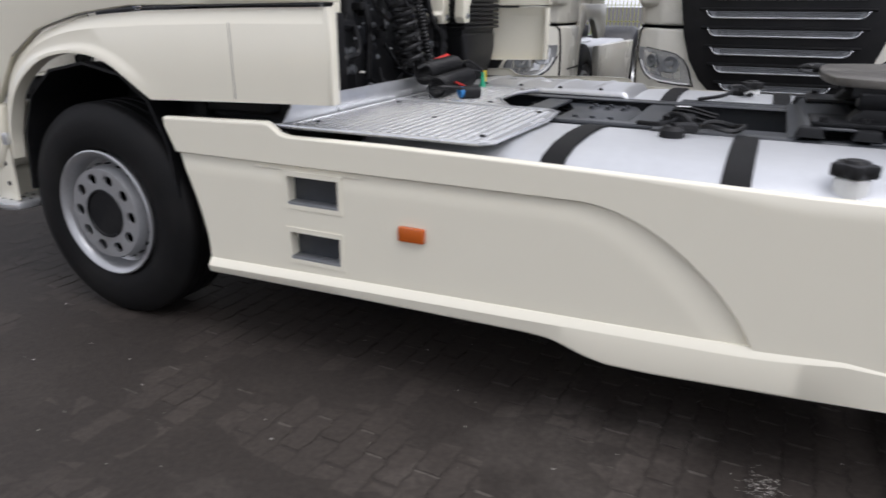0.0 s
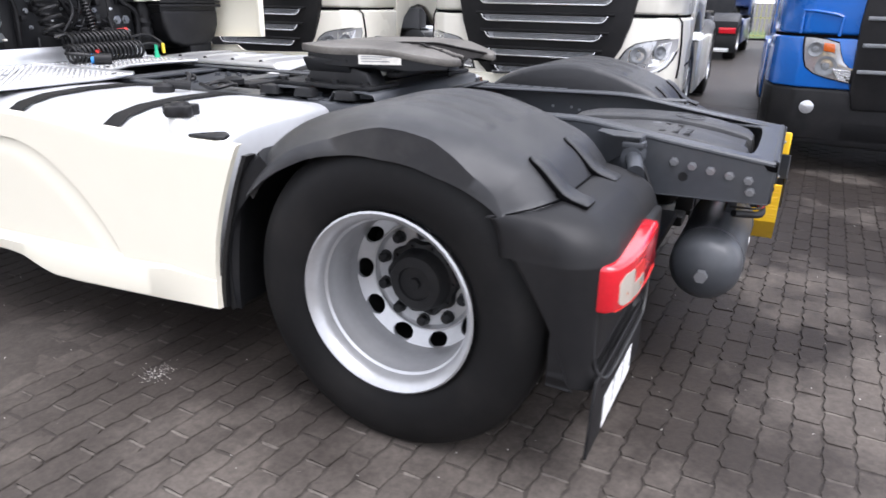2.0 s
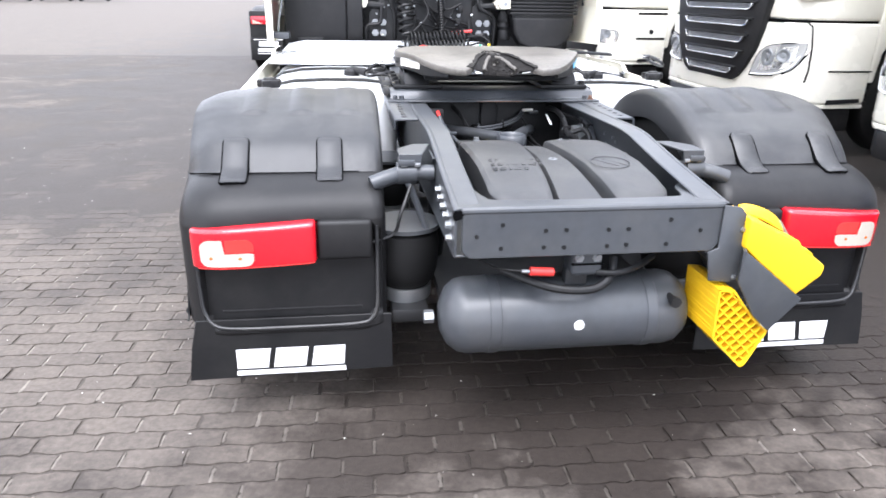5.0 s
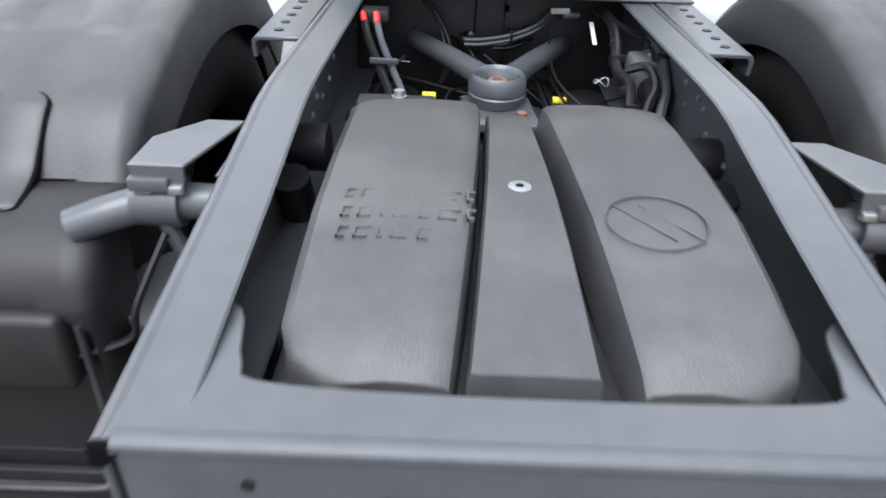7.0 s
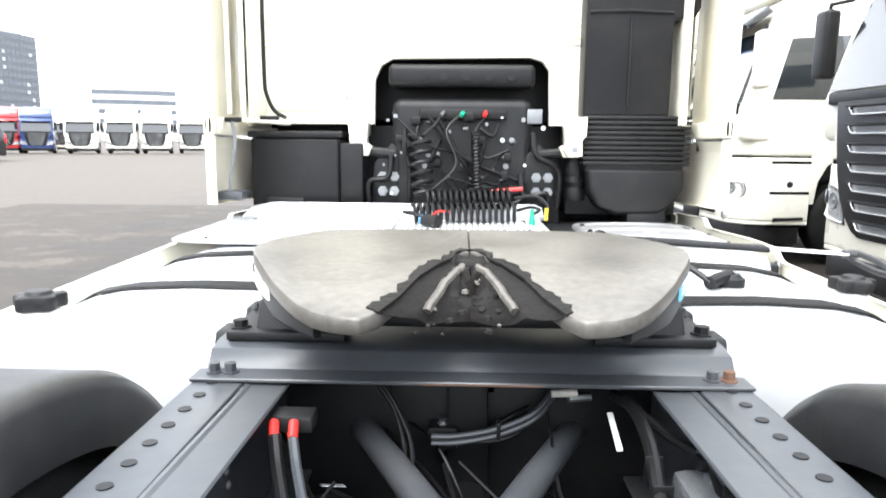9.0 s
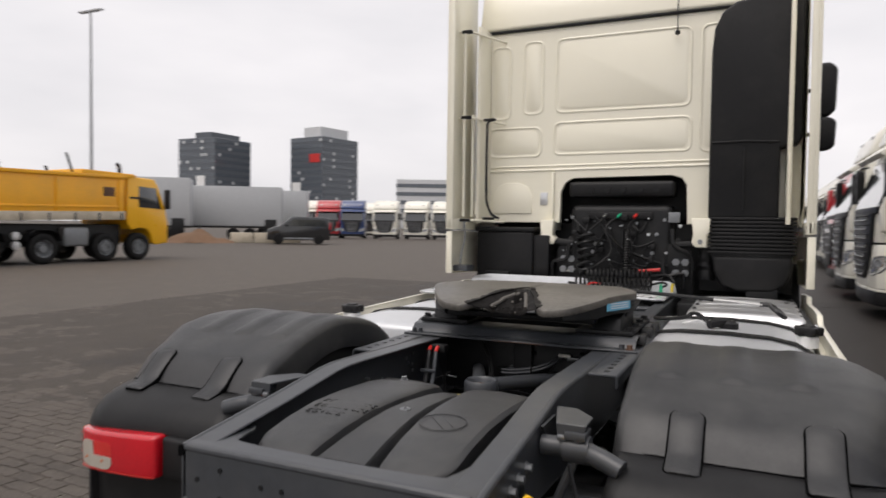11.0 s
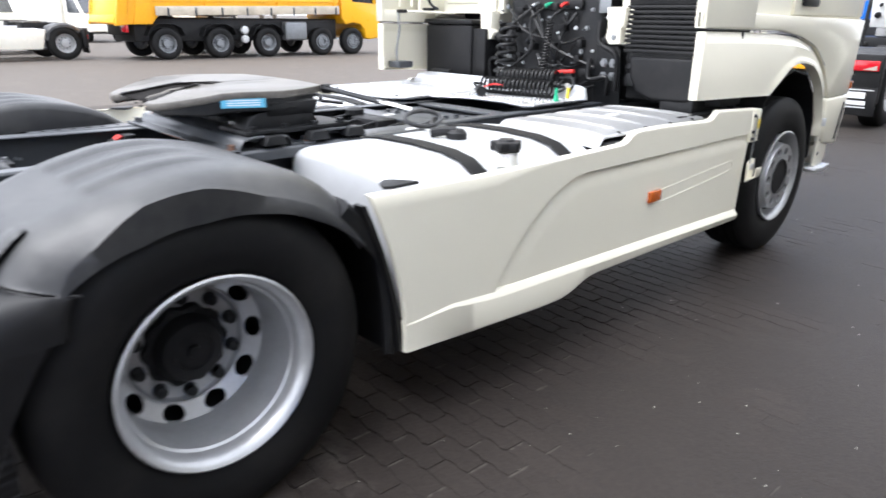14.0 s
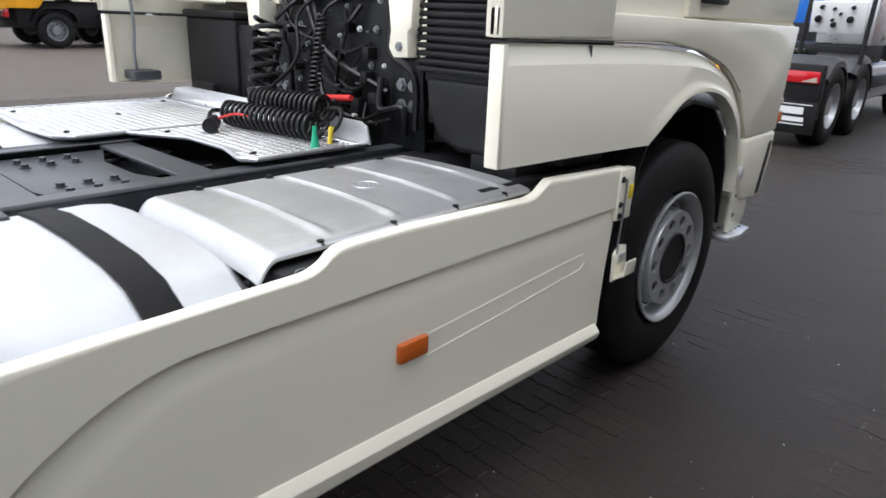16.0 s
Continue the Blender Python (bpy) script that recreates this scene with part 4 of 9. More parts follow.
part("red_plug", tube([(-0.175, -0.945, 0.667), (-0.105, -0.945, 0.662)], 0.0135, 12), M["red_plastic"], at, "red plug on a thin cable")
part("plug_tip", tube([(-0.20, -0.945, 0.668), (-0.176, -0.945, 0.667)], 0.006, 8), M["steel"], at)
part("plug_cable", tube(smooth_line([(-0.20, -0.945, 0.668), (-0.27, -0.93, 0.675), (-0.34, -0.85, 0.69)], 5), 0.004, 6), M["hose"], at)

# rear mudguards ------------------------------------------------------------
DROP = [(-0.48, 0.105), (-0.41, 0.098), (-0.30, 0.064), (-0.24, 0.045), (-0.16, 0.026), (0.0, 0.034), (0.19, 0.070), (0.30, 0.076), (0.60, 0.076)]


def drop_at(y):
    """How far the hood's outer ridge lies below its top."""
    for (ya, da), (yb, db) in zip(DROP, DROP[1:]):
        if ya <= y <= yb:
            return da + (db - da) * (y - ya) / (yb - ya)
    return DROP[0][1] if y < 0 else DROP[-1][1]


def guard_section(y, inner=0.575, outer=1.238, lip=0.158):
    """The hood's section at y: three flat ribs along its top, which end at the break towards the rear."""
    k = 2.0 * max(0.0, min(1.0, (0.20 - y) / 0.16)) * max(0.0, min(1.0, (y + 0.238) / 0.022))
    d = drop_at(y)
    q = d / 0.076
    sec = [(inner, 0.12), (inner, 0.03), (inner + 0.010, 0.010), (inner + 0.03, 0.0), (0.642, 0.0), (0.652, -0.0012 * k), (0.670, -0.0042 * k), (0.690, -0.0048 * k), (0.712, -0.0040 * k), (0.728, -0.0010 * k), (0.738, 0.0), (0.808, 0.0), (0.818, -0.0012 * k), (0.836, -0.0042 * k), (0.856, -0.0048 * k), (0.878, -0.0040 * k), (0.894, -0.0010 * k), (0.904, 0.0), (0.972, 0.0), (0.982, -0.0012 * k), (1.000, -0.0042 * k), (1.020, -0.0048 * k), (1.042, -0.0040 * k), (1.058, -0.0010 * k), (1.068, 0.0),
           (1.11, 0.004 * q), (1.150, 0.012 * q), (1.180, 0.026 * q), (1.202, 0.044 * q), (1.218, 0.060 * q), (outer - 0.009, 0.072 * q), (outer - 0.003, 0.077 * q), (outer, lip)]
    return sec + [(outer - 0.012, lip), (outer - 0.020, d + 0.014), (1.17, 0.012 + 0.043 * q), (1.10, 0.022), (0.66, 0.012), (inner + 0.012, 0.036), (inner + 0.008, 0.12)]


LIP = [(-40, 0.62), (0, 0.600), (20, 0.584), (32, 0.548), (50, 0.500), (70, 0.462), (90, 0.440), (112, 0.446), (132, 0.478), (150, 0.50)]


def lip_at(y, z):
    """Where the mudguard's lip ends over the tyre, towards a point of its top."""
    a = math.degrees(math.atan2(z - 0.49, y))
    r = LIP[0][1] if a < LIP[0][0] else LIP[-1][1]
    for (a0, r0), (a1, r1) in zip(LIP, LIP[1:]):
        if a0 <= a <= a1:
            r = r0 + (r1 - r0) * (a - a0) / (a1 - a0)
    return r * math.cos(radians(a)), 0.49 + r * math.sin(radians(a))


HOOD = [(p.x, p.y) for p in smooth_line([(0.555, 0.800, 0), (0.50, 0.868, 0), (0.42, 0.942, 0), (0.33, 0.996, 0), (0.20, 1.035, 0), (0.06, 1.054, 0), (-0.06, 1.049, 0), (-0.15, 1.030, 0), (-0.20, 1.016, 0), (-0.226, 1.008, 0), (-0.245, 1.001, 0), (-0.30, 0.980, 0), (-0.365, 0.954, 0), (-0.405, 0.930, 0), (-0.438, 0.898, 0), (-0.472, 0.853, 0)], 4)]


SEAM = [(-0.30, 1.2435), (-0.335, 1.240), (-0.385, 1.221), (-0.415, 1.196), (-0.440, 1.172), (-0.460, 1.135), (-0.4725, 1.10), (-0.50, 1.07)]


def seam_z(y):
    return 0.853 - 0.24 * (y + 0.472)


def guard_body():
    """The rear half of the mudguard: a sloping ledge, a rounded outer corner that runs forward to the tyre, and a recess for lamp and panel."""
    def line(points, k):
        return [(p.x, p.y) for p in smooth_line([(x, y, 0) for x, y in points], k)]

    def plan(front):
        c = [(1.243 - 0.145 + 0.145 * math.cos(a), -0.518 - 0.13 * math.sin(a)) for a in [math.pi / 2 * i / 16 for i in range(17)]]
        side = [(1.243, front + min(-0.002, -0.518 - front) * i / 8) for i in range(8)]
        rear = [(1.098 - (1.098 - 0.612) * i / 84, -0.648) for i in range(1, 85)]
        inner = [(0.592, -0.642), (0.580, -0.628), (0.576, -0.60), (0.576, -0.52)]
        return side + c + rear + inner
    count = len(plan(-0.4))
    seam_pts = line([(1.243, -0.322), (1.222, -0.382), (1.175, -0.440), (1.10, -0.472), (0.95, -0.476), (0.75, -0.475), (0.60, -0.462), (0.578, -0.43)], 12)
    # spread the seam's points to match the plan's
    lens = [0.0]
    for p, q in zip(seam_pts, seam_pts[1:]):
        lens.append(lens[-1] + math.dist(p, q))

    def along(pts, cum, f):
        g = f * cum[-1]
        for i in range(len(pts) - 1):
            if g <= cum[i + 1]:
                u = (g - cum[i]) / max(1e-9, cum[i + 1] - cum[i])
                return (pts[i][0] + (pts[i + 1][0] - pts[i][0]) * u, pts[i][1] + (pts[i + 1][1] - pts[i][1]) * u)
        return pts[-1]

    def recess(x, z):
        cx, cz, hx, hz, r = 0.893, 0.556, 0.285, 0.184, 0.055
        dx, dz = abs(x - cx) - (hx - r), abs(z - cz) - (hz - r)
        d = math.hypot(max(dx, 0), max(dz, 0)) + min(max(dx, dz), 0) - r
        u = min(1.0, max(0.0, (0.004 - d) / 0.012))
        return u * u * (3 - 2 * u)

    def sag(x):
        return 0.024 * max(0.0, min(1.0, (x - 0.80) / 0.40))
    rows = []
    full = plan(-0.36)
    cum = [0.0]
    for p, q in zip(full, full[1:]):
        cum.append(cum[-1] + math.dist(p, q))
    for w, z in ((1.10, 0.848), (1.0, 0.853), (0.84, 0.851), (0.66, 0.845), (0.48, 0.836), (0.32, 0.823), (0.19, 0.806), (0.10, 0.788), (0.045, 0.768), (0.015, 0.750)):
        row = []
        for i, p in enumerate(full):
            q = along(seam_pts, lens, cum[i] / cum[-1])
            x, y = q[0] * w + p[0] * (1 - w), q[1] * w + p[1] * (1 - w)
            row.append((x, y, z - 0.028 * max(0.0, 1 - cum[i] / 0.30) * (0.3 + 0.7 * w) - sag(x) * max(0.0, 1 - w)))
        rows.append(row)
    fronts = [(0.745, -0.395), (0.70, -0.425), (0.62, -0.470), (0.53, -0.515), (0.43, -0.555), (0.335, -0.590)]
    levels = [0.742, 0.738, 0.734, 0.730] + [0.725 - 0.0075 * k for k in range(51)]
    for z in levels:
        for (za, fa), (zb, fb) in zip(fronts, fronts[1:]):
            if zb <= z <= za:
                f = fa + (fb - fa) * (za - z) / (za - zb)
        low = max(0.0, (0.40 - z) / 0.06)
        row = []
        for x, y in plan(f):
            cut = 0.03 * low * low * max(0.0, abs(x - 0.90) - 0.24) / 0.08
            row.append((x, y + 0.034 * recess(x, z) * (1 if y < -0.6 else 0), z + min(0.06, cut) - sag(x) * max(0.0, min(1.0, (z - 0.56) / 0.16))))
        rows.append(row)
    own = bmesh.new()
    vs = [[own.verts.new(p) for p in row] for row in rows]
    for p, q in zip(vs, vs[1:]):
        for j in range(count - 1):
            own.faces.new((p[j], p[j + 1], q[j + 1], q[j]))
    return own


LAMP_FACE = [(0.800, -0.686), (0.83, -0.692), (0.95, -0.693), (1.04, -0.689), (1.10, -0.681), (1.15, -0.667), (1.176, -0.655), (1.189, -0.642), (1.194, -0.626)]


def lamp_y(x):
    for (xa, ya), (xb, yb) in zip(LAMP_FACE, LAMP_FACE[1:]):
        if xa <= x <= xb:
            return ya + (yb - ya) * (x - xa) / (xb - xa)
    return -0.62


def lens_strip(x0, x1, low, high, n=26, out=0.002):
    """A thin lens that follows the lamp's face between two edges given by x."""
    own = bmesh.new()
    rows = []
    for i in range(n + 1):
        x = x0 + (x1 - x0) * i / n
        rows.append([own.verts.new((x, lamp_y(x) - d, z)) for d, z in ((-0.006, low(x)), (out, low(x)), (out, high(x)), (-0.006, high(x)))])
    for p, q in zip(rows, rows[1:]):
        for j in range(4):
            own.faces.new((p[j], p[(j + 1) % 4], q[(j + 1) % 4], q[j]))
    own.faces.new(rows[0])
    own.faces.new(rows[-1][::-1])
    return own


def tilted(bm):
    """Draws the lamp down towards its outer end."""
    for v in bm.verts:
        u = (v.co.z - 0.59) / 0.15
        low, high = 0.610 - 0.050 * (v.co.x - 0.80), 0.747 - 0.066 * (v.co.x - 0.80)
        v.co.z = low + (high - low) * u
    return bm


def barrel(x):
    """How far the clear lens's edge is drawn in at its rounded ends."""
    u = max(0.0, (1.020 - x) / 0.030, (x - 1.128) / 0.034)
    return 0.034 * (1 - math.sqrt(max(0.0, 1 - min(1.0, u) ** 2)))


for s in (-1, 1):
    mg = empty("rear_mudguard")
    mg.parent = truck
    front = smooth_line([(0.638, 0.335, 0), (0.632, 0.48, 0), (0.605, 0.66, 0), (0.562, 0.790, 0), (0.505, 0.862, 0), (0.455, 0.908, 0)], 4)
    narrow = [(0.62, 0.10), (0.62, 0.006), (1.08, 0.004), (1.19, 0.005), (1.213, 0.012), (1.2235, 0.026), (1.2245, 0.16), (1.2185, 0.16), (1.205, 0.05), (1.15, 0.026), (0.63, 0.020), (0.63, 0.10)]
    guard, rings = bmesh.new(), []
    for i, p in enumerate(front):
        d = (front[min(i + 1, len(front) - 1)] - front[max(i - 1, 0)]).normalized()
        ring = []
        for x, h in narrow:
            y, z = p.x - d.y * h, p.y + d.x * h
            if h > 0.15:
                y, z = lip_at(p.x, p.y)
            ring.append(guard.verts.new((x, y, z)))
        rings.append(ring)
    for p, q in zip(rings, rings[1:]):
        for j in range(len(p)):
            k = (j + 1) % len(p)
            guard.faces.new((p[j], p[k], q[k], q[j]))
    guard.faces.new(rings[0])
    guard.faces.new(rings[-1][::-1])
    bmesh.ops.recalc_face_normals(guard, faces=guard.faces)
    part("front_guard", mirrored(guard, s), M["black"], mg)
    hood = bmesh.new()
    rings = []
    for i, (py, pz) in enumerate(HOOD):
        (ya, za), (yb, zb) = HOOD[max(i - 1, 0)], HOOD[min(i + 1, len(HOOD) - 1)]
        d = Vector((yb - ya, zb - za)).normalized()
        ring = []
        for x, h in guard_section(py):
            y, z = py - d.y * h, pz + d.x * h
            if h > 0.15:
                y, z = lip_at(py, pz)
            ring.append(hood.verts.new((x, y, z)))
        rings.append(ring)
    for p, q in zip(rings, rings[1:]):
        for j in range(len(p)):
            k = (j + 1) % len(p)
            hood.faces.new((p[j], p[k], q[k], q[j]))
    hood.faces.new(rings[0])
    hood.faces.new(rings[-1][::-1])
    for v in hood.verts:
        if v.co.y < -0.1:
            v.co.z = max(v.co.z, seam_z(v.co.y) - 0.003)
            q = v.co.y - (v.co.z - 0.853) * 0.93
            for (ya, xa), (yb, xb) in zip(SEAM, SEAM[1:]):
                if yb <= q <= ya:
                    v.co.x = min(v.co.x, xa + (xb - xa) * (ya - q) / (ya - yb) - 0.0025)
    part("hood", mirrored(hood, s), M["plastic"], mg, "removable black plastic mudguard hood", sharp=50)
    body = part("guard_body", mirrored(guard_body(), s), M["plastic_dark"], mg, "black moulded plastic mudguard rear with a lamp recess", sharp=40)
    thick = body.modifiers.new("thickness", "SOLIDIFY")
    thick.thickness, thick.offset = 0.006, -1 if s > 0 else -1
    line = smooth_line([(x, y, 0.8535 - 0.24 * (y + 0.472)) for y, x in SEAM[1:7]] + [(0.95, -0.4765, 0.853), (0.75, -0.4755, 0.853), (0.60, -0.464, 0.852)], 4)
    part("seam_gap", mirrored(tube(line, 0.0032, 6), s), M["gap"], mg)
    flap = prism([(0.562, 0.40), (1.205, 0.40), (1.228, 0.30), (1.245, 0.177), (1.05, 0.180), (0.560, 0.190)], "y", -0.640, -0.632, 0.002, 1)
    part("mud_flap", mirrored(flap, s), M["plastic_dark"], mg, "black rubber mud flap with a white mark")
    edge = smooth_line([(1.190, -0.608, 0.70), (1.189, -0.611, 0.64), (1.186, -0.614, 0.58), (1.183, -0.617, 0.50), (1.176, -0.624, 0.43), (1.150, -0.640, 0.388), (1.09, -0.650, 0.373), (0.90, -0.651, 0.370), (0.68, -0.651, 0.373), (0.628, -0.650, 0.392), (0.610, -0.649, 0.44), (0.607, -0.648, 0.55), (0.607, -0.646, 0.72)], 5)
    part("recess_rim", mirrored(tube(edge, 0.006, 8), s), M["plastic"], mg)
    part("panel_step", mirrored(box((0.66, -0.6165, 0.415), (1.12, -0.608, 0.425), 0.003), s), M["plastic_dark"], mg)
    # the maker's mark on the flap: plain white blocks over a bar
    marks = bmesh.new()
    for a, b in ((1.086, 0.978), (0.965, 0.852), (0.838, 0.722)):
        prism([(a, 0.216), (b + 0.006, 0.216), (b - 0.006 if b > 0.73 else b, 0.288), (a - 0.012 if a < 1.08 else a, 0.288)], "y", -0.6425, -0.6405, 0.0, 1, marks)
    prism([(1.090, 0.190), (0.722, 0.190), (0.722, 0.207), (1.088, 0.207)], "y", -0.6425, -0.6405, 0.0, 1, marks)
    part("flap_mark", mirrored(marks, s), M["lettering"], mg, "white block mark and bar", smooth=False)
    for x0 in (1.022, 0.714):
        run = [(p.x, p.y) for p in smooth_line([(-0.374, 0.9525, 0), (-0.405, 0.9345, 0), (-0.440, 0.9015, 0), (-0.474, 0.8690, 0), (-0.505, 0.8530, 0), (-0.528, 0.8465, 0), (-0.547, 0.8405, 0)], 4)]

        def strap_section(t, w=0.080, h=0.0060, grow=0.0):
            e = 0.018 * max(0.0, 1 - t / 0.12) ** 2 + 0.010 * max(0.0, (t - 0.92) / 0.08) ** 2
            a, b = x0 - grow + e, x0 + w + grow - e
            return [(a, 0.010), (a, -h * 0.5), (a + 0.005, -h), (b - 0.005, -h), (b, -h * 0.5), (b, 0.010)]
        strap = part("hood_strap", mirrored(loft(run, strap_section), s), M["plastic"], mg, "black rubber hood strap")
        # black border round the strap, standing for the shade of its gap
        part("strap_seat", mirrored(loft(run, lambda t: strap_section(t, 0.080, 0.0020, 0.0048)), s), M["gap"], strap)
    # tail lamp
    lamp = part("tail_lamp", mirrored(tilted(bevel(prism([(0.800, -0.60)] + LAMP_FACE + [(1.193, -0.58)], "z", 0.590, 0.740), 0.014, 4, 40)), s), M["red_lens"], mg, "red tail lamp with a clear rounded lens")
    part("clear_lens", mirrored(tilted(lens_strip(0.992, 1.160, lambda x: 0.602 + barrel(x), lambda x: (0.650 if x < 1.083 else 0.702) - barrel(x) * (1 if x > 1.08 else 0.2))), s), M["white_lens"], lamp, "clear reversing lens")
    part("red_quarter", mirrored(tilted(lens_strip(0.992, 1.080, lambda x: 0.654, lambda x: 0.702 - barrel(x), 14, 0.0012)), s), M["red_plastic"], lamp)
    part("lamp_border", mirrored(tilted(lens_strip(0.806, 1.170, lambda x: 0.594, lambda x: 0.597, 20, 0.0012)), s), M["red_plastic"], lamp)
    part("lamp_box", mirrored(box((0.622, -0.668, 0.611), (0.797, -0.60, 0.743), 0.014, 3), s), M["plastic_dark"], mg)
    for x, z in ((1.035, 0.633), (1.125, 0.636)):
        part("lamp_bulb", mirrored(tilted(lathe([(0.0055, lamp_y(x) - 0.0035), (0.004, lamp_y(x) - 0.0046), (0, lamp_y(x) - 0.0050)], 12, "y", (x, 0, z))), s), M["amber"], lamp)

# side skirts -----------------------------------------------------------------
SKIRT_TOP_L = [(0.492, 0.920), (1.0, 0.918), (1.90, 0.935), (2.30, 0.94), (2.72, 0.938), (2.76, 0.945), (2.81, 0.985), (3.33, 0.968)]
SKIRT_TOP_R = [(0.492, 0.920), (1.0, 0.910), (1.70, 0.918), (1.88, 0.920), (1.912, 0.925), (1.938, 0.938), (1.957, 0.954), (1.978, 0.964), (2.01, 0.967), (2.20, 0.968), (2.68, 0.952), (2.72, 0.960), (2.775, 0.995), (3.24, 0.972)]
for s, top in ((-1, SKIRT_TOP_L), (1, SKIRT_TOP_R)):
    sk = empty("side_skirt")
    sk.parent = truck
    # outline of the wall in (y, z): above the lip
    rear_edge = [(0.635, 0.445), (0.622, 0.55), (0.60, 0.66), (0.565, 0.78), (0.527, 0.87)]
    front_edge = [(3.30, 0.90), (3.24, 0.76), (3.19, 0.60), (3.17, 0.44), (3.165, 0.385)]
    if s > 0:
        front_edge = [(3.215, 0.90), (3.20, 0.76), (3.19, 0.60), (3.185, 0.44), (3.18, 0.385)]
    own = bmesh.new()
    ys = sorted({0.640, 0.70, 0.85, 1.0, 1.08, 1.12, 1.16, 1.22, 1.28, 1.34, 1.42, 1.50, 1.60, 1.75, 1.95, 2.15, 2.35, 2.55, 2.75, 2.85, 2.95, 3.10, 3.165})

    def top_at(y):
        for (a, za), (b, zb) in zip(top, top[1:]):
            if a <= y <= b:
                return za + (zb - za) * (y - a) / (b - a)
        return top[-1][1]

    def low_at(y):
        return 0.452 - 0.022 * max(0, min(1, (y - 0.6) / 2.6)) * 3.0

    # forward of a sweeping crease the wall stands 18 mm back; the rows of the grid run along the crease
    def crease(y):
        t = min(1.0, max(0.0, (y - 1.085) / 0.56))
        return low_at(y) + (0.832 - low_at(y)) * math.sin(t * math.pi / 2) ** 0.72

    grid = {}
    levels, cols = 54, 150
    for i in range(cols + 1):
        for j in range(levels + 1):
            u = i / cols
            t = j / levels
            for turn in range(3):
                ra = 0.640 - 0.145 * max(0.0, t) ** 1.7
                fa = (3.165 + 0.165 * t ** 1.5) if s < 0 else (3.18 + 0.055 * t ** 1.5)
                y = ra + (fa - ra) * u
                c, lo, hi = crease(y), low_at(y), top_at(y)
                if j <= 22:
                    z = lo + (c - lo) * 0.975 * j / 22
                elif j <= 28:
                    z = c - (c - lo) * 0.025 * (28 - j) / 6
                else:
                    z = c + (hi - c) * (j - 28) / (levels - 28)
                if j >= levels - 2:
                    z = hi - (0.0, 0.003, 0.007)[levels - j]
                t = min(1.0, max(0.0, (z - 0.445) / 0.485))
            sweep = min(1.0, max(0.0, (y - 1.10) / 0.55))
            d = c - z
            back = 0.0
            if d > 1e-6:
                wide = 0.06 + 0.12 * (1 - sweep)
                back = -0.019 * min(1.0, d / 0.009) + 0.010 * min(1.0, max(0.0, d - 0.009) / wide)
                back *= min(1.0, (c - lo) / 0.03)
            x = 1.255 + back - (0.0095 if j == levels else 0.003 if j == levels - 1 else 0.0)
            grid[i, j] = own.verts.new((s * x, y, z))
    for i in range(cols):
        for j in range(levels):
            c = (grid[i, j].co + grid[i + 1, j + 1].co) / 2
            if s < 0 and 2.505 < c.y < 2.755 and (0.672 < c.z < 0.795 or 0.452 < c.z < 0.575):
                continue
            own.faces.new((grid[i, j], grid[i + 1, j], grid[i + 1, j + 1], grid[i, j + 1]))
    bmesh.ops.remove_doubles(own, verts=own.verts, dist=1e-5)
    ext = bmesh.ops.extrude_face_region(own, geom=list(own.faces))
    for v in [g for g in ext["geom"] if isinstance(g, bmesh.types.BMVert)]:
        v.co.x -= s * 0.02
    part("skirt_panel", own, M["cream"], sk, "cream-white plastic side skirt with a sweeping crease", sharp=40)
    # bottom lip, deeper towards the rear
    lip_low = [(0.640, 0.342), (1.0, 0.318), (1.35, 0.298), (1.50, 0.296), (1.58, 0.312), (1.68, 0.345), (1.76, 0.352), (2.4, 0.345), (3.165, 0.330)]
    lip_top = [(3.165, 0.392), (2.4, 0.415), (1.5, 0.440), (1.12, 0.452), (0.85, 0.472), (0.640, 0.452)]
    def between(points, y):
        for (ya, za), (yb, zb) in zip(points, points[1:]):
            if ya <= y <= yb:
                return za + (zb - za) * (y - ya) / (yb - ya)
        return points[-1][1]
    lp, rings = bmesh.new(), []
    for k in range(85):
        y = 0.640 + (3.165 - 0.640) * k / 84
        hi, lo = between(lip_top[::-1], y), between(lip_low, y)
        grow = min(1.0, max(0.0, (y - 0.64) / 0.38))
        f = 0.004 + 0.021 * grow
        rings.append([lp.verts.new((s * x, y, z)) for x, z in ((1.225, hi), (1.246, hi), (1.249, hi - 0.001), (1.2535 + 0.0145 * grow, hi - f), (1.256 + 0.0135 * grow, hi - f - 0.004), (1.258 + 0.006 * grow, lo + 0.010), (1.259, lo + 0.003), (1.252, lo), (1.225, lo))])
    for p, q in zip(rings, rings[1:]):
        for j in range(len(p)):
            k = (j + 1) % len(p)
            lp.faces.new((p[j], p[k], q[k], q[j]))
    lp.faces.new(rings[0])
    lp.faces.new(rings[-1][::-1])
    bmesh.ops.recalc_face_normals(lp, faces=lp.faces)
    part("bottom_lip", lp, M["cream"], sk, sharp=25)
